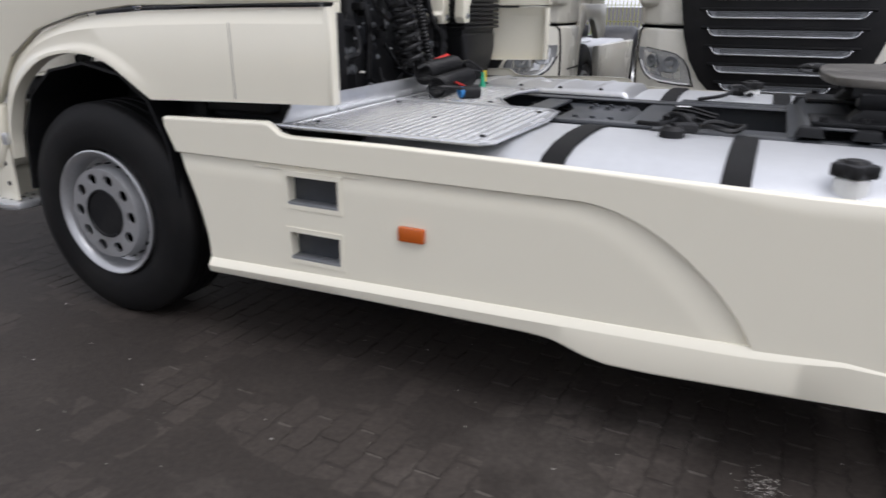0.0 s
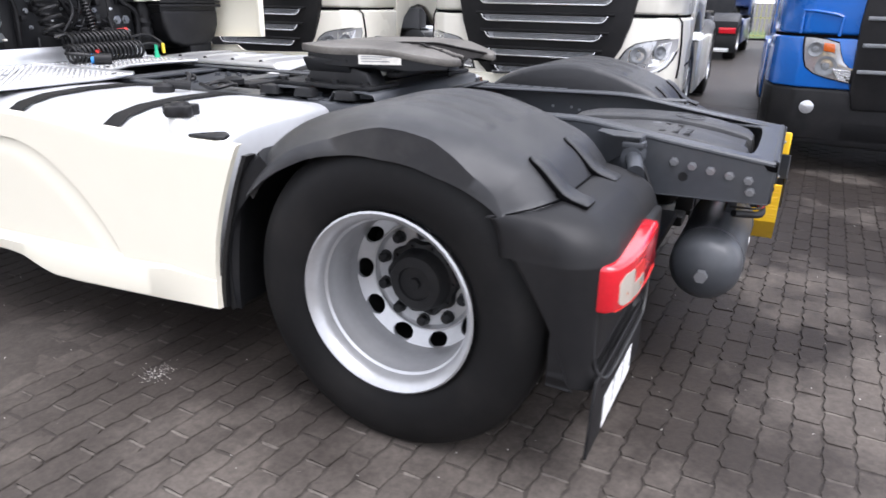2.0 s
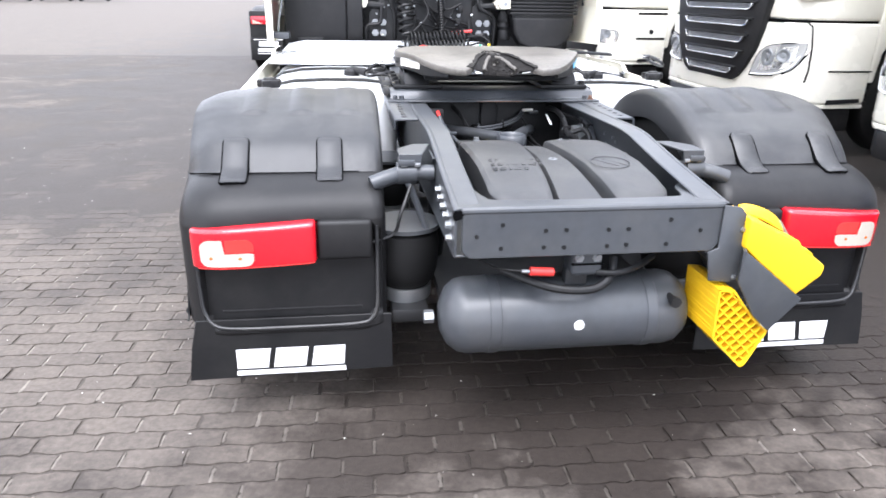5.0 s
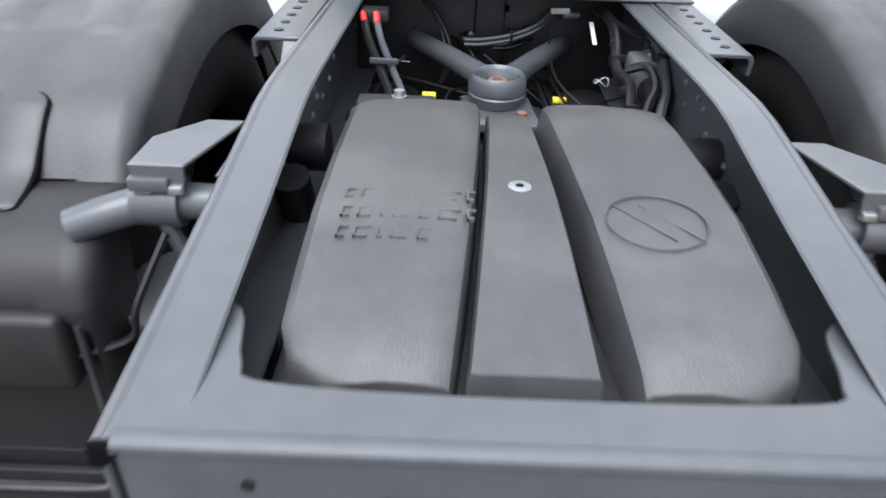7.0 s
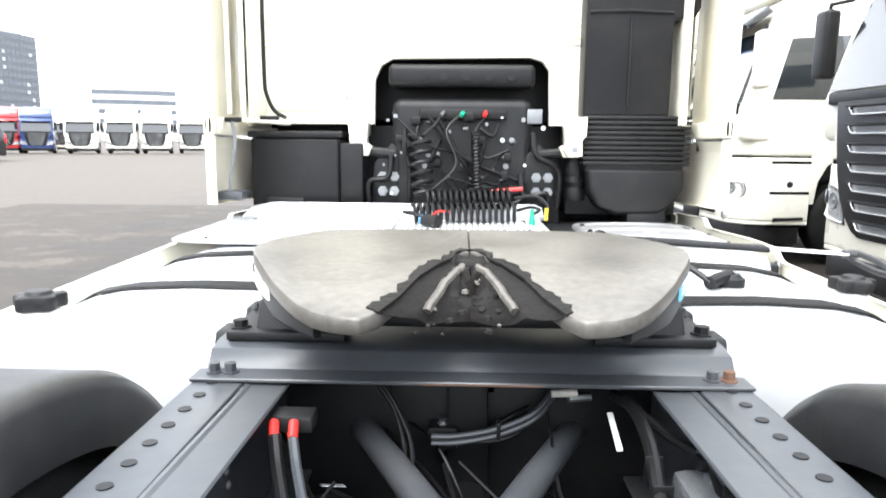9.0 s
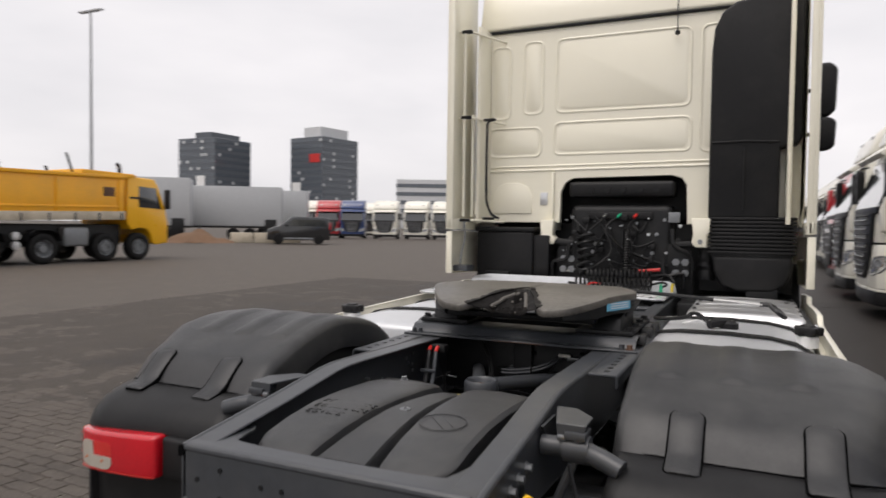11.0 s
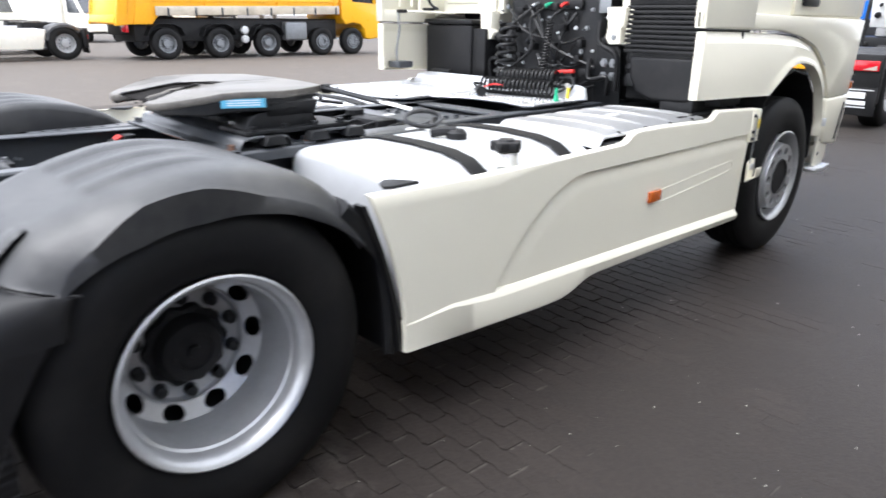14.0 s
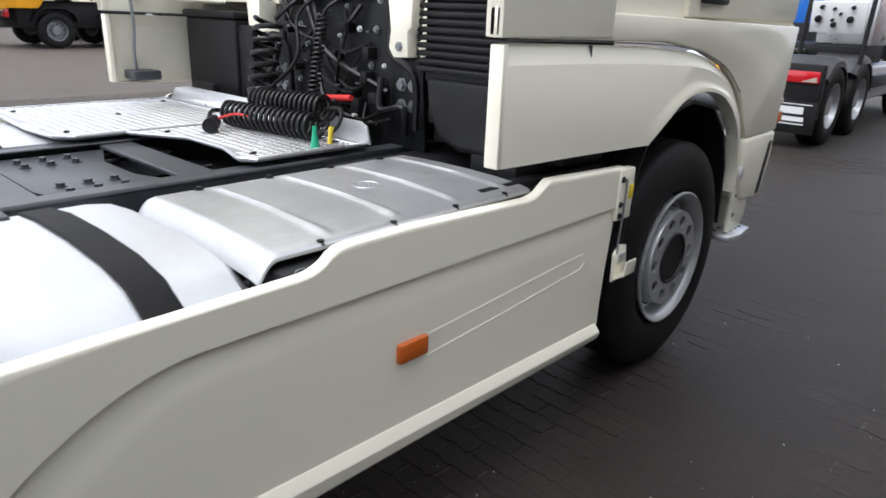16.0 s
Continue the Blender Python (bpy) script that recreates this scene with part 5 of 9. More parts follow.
    if s < 0:
        for z0, z1 in ((0.672, 0.795), (0.452, 0.575)):
            step = part("step_recess", box((-1.20, 2.50, z0 - 0.01), (-1.10, 2.76, z1 + 0.01), 0.004), M["frame"], sk, "grey step recess")
            part("step_tread", box((-1.248, 2.51, z0 - 0.004), (-1.19, 2.75, z0 + 0.016), 0.003), M["mesh_grey"], step)
            for ya, yb, za, zb in ((2.742, 2.762, z0 + 0.006, z1 - 0.008), (2.498, 2.516, z0 + 0.006, z1 - 0.008), (2.498, 2.762, z1 - 0.008, z1 + 0.012), (2.498, 2.762, z0 - 0.012, z0 + 0.006)):
                part("reveal", box((-1.2485, ya, za), (-1.19, yb, zb)), M["cream"], step, smooth=False)
            for za in (z1 + 0.014, z0 - 0.014):
                part("groove", box((-1.2435, 2.42, za - 0.004), (-1.2385, 2.90, za + 0.004), 0.003), M["cream"], step)
    if s > 0:
        field = [(2.27, 0.652), (2.6, 0.672), (3.00, 0.697), (3.035, 0.692), (3.042, 0.668), (3.02, 0.644), (2.6, 0.612), (2.27, 0.590)]
        part("pressed_line", tube([(1.2445, y, z) for y, z in field], 0.0035, 6), M["cream"], sk)
        part("hinge_plate", box((1.225, 3.20, 0.78), (1.262, 3.30, 0.965), 0.006), M["cream"], sk)
        part("yellow_tag", box((1.262, 3.265, 0.855), (1.266, 3.292, 0.905), 0.001), M["yellow_plastic"], sk, "small yellow tag")
        part("latch_rod", tube([(1.268, 3.235, 0.93), (1.272, 3.225, 0.80), (1.272, 3.215, 0.66)], 0.004, 6), M["steel"], sk)
        part("latch_box", prism([(3.205, 0.55), (3.285, 0.56), (3.30, 0.60), (3.285, 0.68), (3.235, 0.69), (3.20, 0.66)], "x", 1.262, 1.272, 0.004), M["cream"], sk, "open latch bracket")
        part("latch_scoop", prism([(1.262, 0.56), (1.268, 0.555), (1.315, 0.585), (1.318, 0.64), (1.312, 0.64), (1.308, 0.592), (1.262, 0.566)], "y", 3.21, 3.285, 0.002, 1), M["cream"], sk)
        part("latch_plate", box((1.272, 3.225, 0.622), (1.277, 3.275, 0.655), 0.002), M["alu"], sk)
        for z in (0.93, 0.84, 0.80):
            part("screw", bolt((1.262, 3.215, z), 0.008, 0.008, "x"), M["black"], sk)
    mk = part("side_marker", box((s * 1.238, 2.158, 0.605), (s * 1.262, 2.262, 0.660), 0.007), M["amber"], sk, "amber side marker lamp")
    part("marker_seat", box((s * 1.232, 2.140, 0.590), (s * 1.245, 2.280, 0.674), 0.005), M["cream"], mk)
    back_edge = [(0.640 - 0.145 * t ** 1.7, 0.345 + (0.885 - 0.345) * t) for t in [i / 12 for i in range(13)]]
    part("edge_seal", prism([(y + 0.004, z) for y, z in back_edge] + [(y - 0.014, z) for y, z in back_edge[::-1]], "x", s * 1.19, s * 1.2345), M["plastic_dark"], sk, "black rubber edge seal")
    part("rear_hinge", prism([(s * x, y) for x, y in ((1.218, 0.578), (1.235, 0.600), (1.235, 0.715), (1.205, 0.700), (1.155, 0.668), (1.142, 0.642), (1.165, 0.605))], "z", 0.920, 0.931, 0.003), M["black"], sk)

# fuel tanks --------------------------------------------------------------------
def tank_body(y0, y1):
    sec = [(0.46, 0.40), (0.44, 0.44), (0.44, 0.90), (0.465, 0.932), (0.60, 0.945), (0.80, 0.948), (0.98, 0.940), (1.08, 0.920), (1.15, 0.88), (1.19, 0.82), (1.20, 0.74), (1.20, 0.46), (1.16, 0.40)]
    own = bmesh.new()
    rings = []
    for y, k in ((y0, 0.86), (y0 + 0.006, 0.91), (y0 + 0.020, 0.952), (y0 + 0.044, 0.982), (y0 + 0.072, 0.996), (y0 + 0.10, 1.0), (y1 - 0.1, 1.0), (y1 - 0.04, 0.975), (y1, 0.86)):
        rings.append([own.verts.new((0.82 + (x - 0.82) * k, y, 0.67 + (z - 0.67) * k)) for x, z in sec])
    n = len(sec)
    for p, q in zip(rings, rings[1:]):
        for j in range(n):
            own.faces.new((p[j], p[(j + 1) % n], q[(j + 1) % n], q[j]))
    own.faces.new(rings[0])
    own.faces.new(rings[-1][::-1])
    return own


def tank_strap(y):
    line = [(0.452, 0.93), (0.60, 0.949), (0.80, 0.952), (0.98, 0.944), (1.085, 0.924), (1.155, 0.883), (1.195, 0.82), (1.204, 0.74), (1.204, 0.50)]
    own = bmesh.new()
    rows = [[own.verts.new((x, y + d, z + h)) for d, h in ((-0.042, 0), (-0.038, 0.006), (0.038, 0.006), (0.042, 0))] for x, z in line]
    for p, q in zip(rows, rows[1:]):
        for j in range(3):
            own.faces.new((p[j], p[j + 1], q[j + 1], q[j]))
    return own


for s, y0, y1, straps, cap in ((-1, 0.69, 2.55, (1.20, 1.76), (1.10, 0.905)), (1, 0.70, 1.84, (1.09, 1.62), (1.155, 1.25))):
    ft = empty("fuel_tank")
    ft.parent = truck
    part("tank_body", mirrored(tank_body(y0, y1), s), M["tank"], ft, "brushed aluminium fuel tank", sharp=28)
    for y in straps:
        part("tank_strap", mirrored(tank_strap(y), s), M["rubber"], ft, "black rubber-lined strap")
    cp = part("filler_neck", mirrored(lathe([(0.046, 0.895), (0.046, 0.944), (0.042, 0.947)], 28, "z", (cap[0] - 0.02, cap[1], 0)), s), M["white_plastic"], ft, "white filler collar")
    kn = bmesh.new()
    prof = []
    for i in range(48):
        a = 2 * math.pi * i / 48
        r = 0.056 + 0.009 * math.cos(5 * a)
        prof.append((cap[0] - 0.02 + r * math.cos(a), cap[1] + r * math.sin(a)))
    prism(prof, "z", 0.950, 0.988, 0.008, 2, kn)
    lathe([(0.034, 0.987), (0.028, 0.996), (0, 0.998)], 20, "z", (cap[0] - 0.02, cap[1], 0), kn)
    part("filler_cap", mirrored(kn, s), M["plastic_dark"], cp, "black ribbed filler cap")
    sx, sy = (0.66, 1.45) if s < 0 else (0.80, 1.31)
    sender = part("level_sender", mirrored(lathe([(0.045, 0.943), (0.045, 0.972), (0.036, 0.978), (0.03, 0.986), (0, 0.986)], 18, "z", (sx, sy, 0)), s), M["plastic_dark"], ft, "black fuel level sender")
    part("sender_plug", mirrored(tube([(sx, sy, 0.978), (sx - 0.05, sy - 0.04, 0.975), (sx - 0.085, sy - 0.07, 0.968)], 0.020, 10), s), M["plastic_dark"], sender)
    hose = smooth_line([(sx - 0.08, sy - 0.065, 0.970), (sx - 0.13, sy - 0.02, 1.005), (sx - 0.17, sy + 0.03, 1.005), (sx - 0.20, sy + 0.02, 0.985), (0.52, sy + 0.06, 0.968), (0.44, sy + 0.16, 0.955)], 5)
    part("sender_cable", mirrored(tube(hose, 0.010, 8), s), M["hose"], ft)
    if s < 0:
        part("hose_coil", mirrored(tube([(0.50 + 0.075 * math.cos(a), sy - 0.16 + 0.075 * math.sin(a), 0.972 + 0.006 * math.sin(3 * a)) for a in [i * 0.3 for i in range(38)]], 0.009, 6), s), M["hose"], ft)
    else:
        # the bare cable tie beside the sender
        part("cable_tie", tube([(0.70, 1.27, 0.965), (0.66, 1.24, 0.985), (0.60, 1.20, 0.972)], 0.005, 6), M["white_plastic"], ft, "white cable tie")


# ---- cab and what stands behind it ----
cab = empty("cab")
cab.parent = truck
BACK = 3.03

# rear wall: a pressed steel wall with an arched cut-out over the engine
arch = [(-0.50, 1.46), (-0.495, 1.70), (-0.46, 1.775), (-0.40, 1.81), (0.34, 1.82), (0.41, 1.80), (0.445, 1.75), (0.455, 1.46)]
wall = prism([(-1.19, 1.46)] + arch + [(1.19, 1.46), (1.21, 1.60), (1.21, 3.02), (-1.21, 3.02), (-1.21, 1.60)], "y", BACK, BACK + 0.05, 0.004, 1)
part("rear_wall", wall, M["cream"], cab, "cream-white pressed steel cab rear wall", smooth=False)


def pressed(x0, x1, z0, z1, d=0.012, r=0.05):
    pts = []
    for cx, cz, a0 in ((x1 - r, z1 - r, 0), (x0 + r, z1 - r, 90), (x0 + r, z0 + r, 180), (x1 - r, z0 + r, 270)):
        pts += [(cx + r * math.cos(radians(a0 + 22.5 * i)), cz + r * math.sin(radians(a0 + 22.5 * i))) for i in range(5)]
    return pts


for x0, x1, z0, z1 in ((-0.545, 0.455, 2.33, 2.90), (-0.555, 0.465, 2.00, 2.25), (-0.815, -0.655, 2.33, 2.90), (-1.085, -0.925, 2.30, 2.88), (-1.10, -0.665, 1.99, 2.22), (0.53, 1.15, 1.99, 2.9)):
    rim_pts = pressed(x0, x1, z0, z1)
    part("pressed_rib", tube([(x, BACK + 0.004, z) for x, z in rim_pts + rim_pts[:1]], 0.011, 8), M["cream"], cab)
    part("pressed_panel", prism(pressed(x0 + 0.025, x1 - 0.025, z0 + 0.025, z1 - 0.025), "y", BACK - 0.003, BACK + 0.002, 0.002), M["cream"], cab)
low_left = [(-1.06, 1.53), (-1.06, 1.68), (-1.02, 1.75), (-0.95, 1.78), (-0.84, 1.78), (-0.77, 1.75), (-0.73, 1.68), (-0.73, 1.53)]
part("pressed_panel", prism(low_left, "y", BACK - 0.012, BACK + 0.002, 0.008), M["cream"], cab)
part("wall_ridge", tube([(-1.20, BACK, 1.872), (0.60, BACK, 1.892)], 0.010, 8), M["cream"], cab)
part("wall_ridge", tube([(-1.20, BACK, 1.905), (0.60, BACK, 1.925)], 0.008, 8), M["cream"], cab)
part("latch_plate", box((-0.66, BACK - 0.008, 1.60), (-0.60, BACK, 1.70), 0.003), M["alu"], cab)
part("rain_seam", tube([(-1.20, BACK - 0.01, 3.00), (0.60, BACK - 0.01, 3.005), (1.20, BACK - 0.01, 3.0)], 0.012, 6), M["black"], cab)
# cab sides, roof and front
side_poly = [(BACK, 1.44), (4.86, 1.44), (4.90, 1.9), (4.78, 2.6), (4.66, 3.05), (BACK, 3.02)]
for s in (-1, 1):
    part("cab_side", prism(side_poly, "x", s * 1.175, s * 1.215, 0.01, 1), M["cream"], cab)
part("cab_front", prism([(5.02, 1.44), (5.10, 1.44), (5.16, 1.9), (4.99, 2.6), (4.84, 3.05), (4.76, 3.05), (4.92, 2.6), (5.08, 1.9)], "x", -1.04, 1.04, 0.01, 1), M["cream"], cab)
for s in (-1, 1):
    part("cab_corner", prism([(s * 1.04, 5.06), (s * 1.13, 5.0), (s * 1.19, 4.90), (s * 1.205, 4.80), (s * 1.165, 4.80), (s * 1.15, 4.88), (s * 1.10, 4.96), (s * 1.03, 5.02)], "z", 0.95, 2.45, 0.006), M["cream"], cab)
part("cab_floor", box((-1.15, 3.3, 1.44), (1.15, 5.0, 1.50), 0.01), M["black"], cab)
roof = prism([(BACK - 0.02, 3.012), (BACK + 0.05, 3.35), (BACK + 0.25, 3.62), (BACK + 0.60, 3.70), (4.2, 3.52), (4.85, 3.06), (4.80, 3.012)], "x", -1.20, 1.20, 0.05, 3)
part("roof_spoiler", roof, M["cream"], cab, "cream-white roof spoiler")
part("aerial", tube([(0.36, BACK - 0.05, 2.86), (0.36, BACK - 0.05, 3.3)], 0.004, 6), M["black"], cab)
part("aerial_foot", lathe([(0.0, 2.83), (0.018, 2.84), (0.018, 2.86), (0, 2.87)], 12, "z", (0.36, BACK - 0.05, 0)), M["black"], cab)
def arch_sheet():
    """The lower fairing: a flat sheet with a chamfer along its top and a soft flare round the wheel opening."""
    def run(points, k):
        return [(p.x, p.y) for p in smooth_line([(y, z, 0) for y, z in points], k)]
    tops = run([(2.52, 1.385), (2.96, 1.379), (3.385, 1.367)], 4)[:-1] + run([(3.385, 1.367), (3.72, 1.340), (3.98, 1.277), (4.18, 1.175), (4.31, 1.03), (4.352, 0.86), (4.36, 0.70)], 6)
    lows = run([(2.53, 1.060), (2.96, 1.046), (3.385, 1.030)], 4)[:-1] + run([(3.385, 1.030), (3.60, 1.165), (3.80, 1.197), (4.02, 1.155), (4.21, 1.02), (4.30, 0.84), (4.322, 0.70)], 6)
    own, columns = bmesh.new(), []
    for (yt, zt), (yl, zl) in zip(tops, lows):
        h = math.dist((yt, zt), (yl, zl))
        cham, flare = min(0.055, h * 0.35), min(0.085, h * 0.55)
        grow = min(1.0, max(0.0, (yl - 3.36) / 0.16))
        column = [(1.206, yl, zl)]
        for f in (0.0, 0.08, 0.35, 0.6, 0.8, 1.0):
            t = f * flare / h
            u = max(0.0, min(1.0, (1 - f) / 0.75))
            column.append((1.252 + 0.013 * grow * u * u * (3 - 2 * u), yl + (yt - yl) * t, zl + (zt - zl) * t))
        for t, x in ((1 - cham / h, 1.252), (1 - cham * 0.96 / h, 1.2512), (1.0, 1.230)):
            column.append((x, yl + (yt - yl) * t, zl + (zt - zl) * t))
        column.append((1.206, yt, zt))
        columns.append([own.verts.new(p) for p in column])
    for p, q in zip(columns, columns[1:]):
        for k in range(len(p) - 1):
            own.faces.new((p[k], q[k], q[k + 1], p[k + 1]))
    bmesh.ops.recalc_face_normals(own, faces=own.faces)
    if sum(f.normal.x * f.calc_area() for f in own.faces) < 0:
        bmesh.ops.reverse_faces(own, faces=own.faces)
    return own


for s in (-1, 1):
    # side fairings behind the cab, with the stay tubes on their inside
    fair = empty("side_fairing")
    fair.parent = truck
    sheet = [(2.50, 1.40), (2.50, 3.3), (2.62, 3.5), (BACK + 0.02, 3.5), (BACK + 0.02, 1.40)]
    part("fairing_panel", prism(sheet, "x", s * 1.228, s * 1.252, 0.006), M["cream"], fair, "cream-white side fairing")
    part("edge_fold", prism([(2.50, 1.40), (2.53, 1.40), (2.53, 3.3), (2.50, 3.3)], "x", s * 1.195, s * 1.23, 0.006), M["cream"], fair)
    part("inner_panel", box((s * 1.09, 2.78, 1.46), (s * 1.12, BACK, 3.0), 0.01), M["cream"], fair)
    if s < 0:
        part("stay_tube", tube([(s * 1.175, 2.66, 1.50), (s * 1.175, 2.66, 2.95)], 0.012, 8), M["cream"], fair)
        part("stay_tube", tube([(s * 1.135, 2.74, 1.50), (s * 1.135, 2.74, 2.30)], 0.010, 8), M["cream"], fair)
        part("cable", tube(smooth_line([(-0.97, 2.80, 2.265), (-1.02, 2.78, 2.24), (-1.03, 2.78, 2.15), (-1.03, 2.78, 1.70), (-1.02, 2.78, 1.60), (-0.985, 2.79, 1.52), (-0.93, 2.81, 1.485)], 5), 0.010, 8), M["black"], fair)
        part("drain_hose", tube(smooth_line([(-1.15, 2.62, 1.46), (-1.14, 2.62, 1.34), (-1.17, 2.62, 1.2), (-1.18, 2.63, 1.10)], 5), 0.008, 8), M["mesh_grey"], fair)
        for z, mat in ((1.47, "cream"), (2.27, "cream"), (2.93, "cream")):
            part("stay_bracket", tube([(s * 1.225, 2.665, z), (s * 1.12, 2.70, z), (s * 0.99, 2.99, z - 0.01), (s * 0.97, BACK, z - 0.01)], 0.010, 8), M[mat], fair)
            part("bracket_clamp", box((s * 1.12, 2.645, z - 0.012), (s * 1.20, 2.685, z + 0.012), 0.005), M["black"], fair)
        for z in (1.485, 2.262):
            part("pipe_clip", box((s * 0.965, 2.775, z - 0.010), (s * 1.06, 2.81, z + 0.010), 0.004), M["black"], fair)
        part("foot_bracket", box((s * 1.10, 2.58, 1.075), (s * 1.225, 2.72, 1.12), 0.008), M["frame"], fair)
    # lower fairing with wheel arch
    low = empty("wheel_arch_fairing")
    low.parent = truck
    part("arch_panel", mirrored(arch_sheet(), s), M["cream"], low, "cream-white wheel arch panel", sharp=22)
    part("arch_edge", box((s * 1.205, 2.512, 1.060), (s * 1.2515, 2.536, 1.384), 0.004), M["cream"], low)
    part("panel_joint", box((s * 1.2522, 2.947, 1.06 if s < 0 else 1.325), (s * 1.2532, 2.9495, 1.33)) if s < 0 else box((1.2300, 2.947, 1.33), (1.2445, 2.949, 1.378)), M["frame"], low)
    # thin dark tube stands in for the soft shade line above the panel
    part("crease_shade_line", tube(smooth_line([(s * 1.246, 2.53, 1.395), (s * 1.246, 3.0, 1.388), (s * 1.247, 3.5, 1.372), (s * 1.248, 3.8, 1.335), (s * 1.253, 4.02, 1.272), (s * 1.253, 4.2, 1.17)], 4), 0.0022, 6), M["frame"], low)
    upper = [(2.50, 1.40), (3.45, 1.385), (3.75, 1.352), (4.02, 1.285), (4.22, 1.17), (4.36, 1.0), (4.40, 0.95), (4.80, 0.95), (4.86, 1.45), (2.50, 1.48)]
    part("door_sill_panel", prism(upper, "x", s * 1.205, s * 1.248, 0.008), M["cream"], low)
    part("door", prism([(3.60, 1.47), (4.82, 1.47), (4.86, 1.9), (4.74, 2.55), (3.60, 2.75)], "x", s * 1.21, s * 1.235, 0.012), M["cream"], cab, "cream-white cab door")
    part("door_window", prism([(3.75, 1.95), (4.78, 1.90), (4.68, 2.48), (3.75, 2.60)], "x", s * 1.232, s * 1.240, 0.004), M["glass"], cab)
    part("door_handle", box((s * 1.235, 3.68, 1.52), (s * 1.262, 3.90, 1.575), 0.01), M["plastic_dark"], cab, "dark recessed door handle")
    part("bumper_corner", prism([(4.38, 0.95), (4.40, 0.74), (4.47, 0.63), (4.74, 0.60), (4.80, 0.78), (4.82, 0.95)], "x", s * 1.05, s * 1.25, 0.025, 3), M["cream"], low)
    part("bumper_low", prism([(4.50, 0.62), (4.52, 0.42), (4.66, 0.40), (4.74, 0.50), (4.74, 0.62)], "x", s * 0.95, s * 1.20, 0.025, 3), M["cream"], low)
    part("step_bracket", prism([(4.40, 0.76), (4.41, 0.455), (4.47, 0.44), (4.56, 0.47), (4.56, 0.66), (4.47, 0.72)], "x", s * 1.215, s * 1.232, 0.005), M["cream"], low, "cream-white step bracket")
    for z in (0.56, 0.66):
        part("bracket_hole", lathe([(0.012, s * 1.2325), (0.012, s * 1.234)], 10, "x", (0, 4.45, z)), M["black"], low)
    part("bumper_slot", prism([(4.66, 0.64), (4.70, 0.64), (4.77, 0.90), (4.735, 0.90)], "x", s * 1.249, s * 1.253), M["black"], low)
    st = part("entry_step", prism([(s * 1.02, 4.34), (s * 1.27, 4.36), (s * 1.29, 4.44), (s * 1.27, 4.62), (s * 1.02, 4.66)], "z", 0.44, 0.475, 0.008), M["alu"], low, "aluminium entry step with drain holes")
    for i in range(4):
        for j in range(3):
            part("drain_hole", lathe([(0.011, 0.4755), (0.011, 0.477)], 10, "z", (s * (1.12 + 0.055 * j), 4.40 + 0.06 * i, 0)), M["black"], st)
    part("wheel_house", loft([(3.33, 0.62), (3.36, 0.85), (3.44, 1.02), (3.58, 1.12), (3.80, 1.16), (4.02, 1.12), (4.18, 1.0), (4.27, 0.82), (4.30, 0.55)][::-1], [(0.70, 0.02), (1.222, 0.0), (1.222, 0.012), (0.70, 0.03)]) if s > 0 else mirrored(loft([(3.33, 0.62), (3.36, 0.85), (3.44, 1.02), (3.58, 1.12), (3.80, 1.16), (4.02, 1.12), (4.18, 1.0), (4.27, 0.82), (4.30, 0.55)][::-1], [(0.70, 0.02), (1.222, 0.0), (1.222, 0.012), (0.70, 0.03)]), -1), M["black"], truck)
    part("wheel_house_wall", prism([(3.30, 0.55), (3.34, 0.95), (3.5, 1.2), (4.1, 1.2), (4.3, 0.95), (4.3, 0.45), (3.8, 0.6)], "x", s * 0.68, s * 0.70), M["black"], truck)
    # black block stands in for the shade in the gap under the fairing
    part("sill_gap_shade", box((s * 0.86, 2.86, 0.86), (s * 1.06, 3.42, 1.07), 0.01), M["black"], truck)
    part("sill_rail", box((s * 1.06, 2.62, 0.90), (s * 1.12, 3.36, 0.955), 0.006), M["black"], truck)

    for z, h in ((2.74, 0.24), (2.33, 0.15)):
        mir = part("door_mirror", prism([(s * 1.40, z - h), (s * 1.50, z - h * 1.05), (s * 1.565, z - h * 0.8), (s * 1.575, z + h * 0.8), (s * 1.51, z + h * 1.05), (s * 1.40, z + h)], "y", 4.98, 5.12, 0.03, 3), M["plastic_dark"], cab, "black door mirror")
        part("mirror_arm", tube([(s * 1.22, 5.02, z), (s * 1.42, 5.05, z)], 0.02, 8), M["plastic_dark"], mir)
    for k in range(5):
        part("corner_fin", prism([(4.84, 1.06 + 0.17 * k), (4.92, 1.075 + 0.17 * k), (4.92, 1.10 + 0.17 * k), (4.84, 1.12 + 0.17 * k)], "x", s * 1.10, s * 1.225, 0.006), M["cream"], low)
    part("side_indicator", box((s * 1.225, 4.80, 0.985), (s * 1.250, 4.86, 1.04), 0.006), M["amber"], low, "amber side indicator")
    part("arch_clip", box((s * 1.252, 4.338, 0.765), (s * 1.278, 4.366, 0.82), 0.005), M["alu"], low)

# engine rear, seen through the cut-out
eng = empty("engine_rear")
eng.parent = truck
part("bulkhead", box((-1.1, 3.25, 0.70), (1.1, 3.32, 1.46), 0.01), M["black"], eng)
part("tunnel", box((-0.62, 3.30, 1.40), (0.6, 3.36, 1.95), 0.01), M["black"], eng)
part("engine_block", box((-0.40, 2.98, 0.75), (0.36, 3.26, 1.60), 0.05, 3), M["black"], eng)
part("air_duct", box((-0.42, 2.98, 1.66), (0.37, 3.2, 1.78), 0.03, 3), M["plastic_dark"], eng)
for i in range(5):
    part("duct_port", lathe([(0.022, 2.970), (0.022, 2.982)], 14, "y", (-0.24 + 0.12 * i, 0, 1.715)), M["black"], eng)
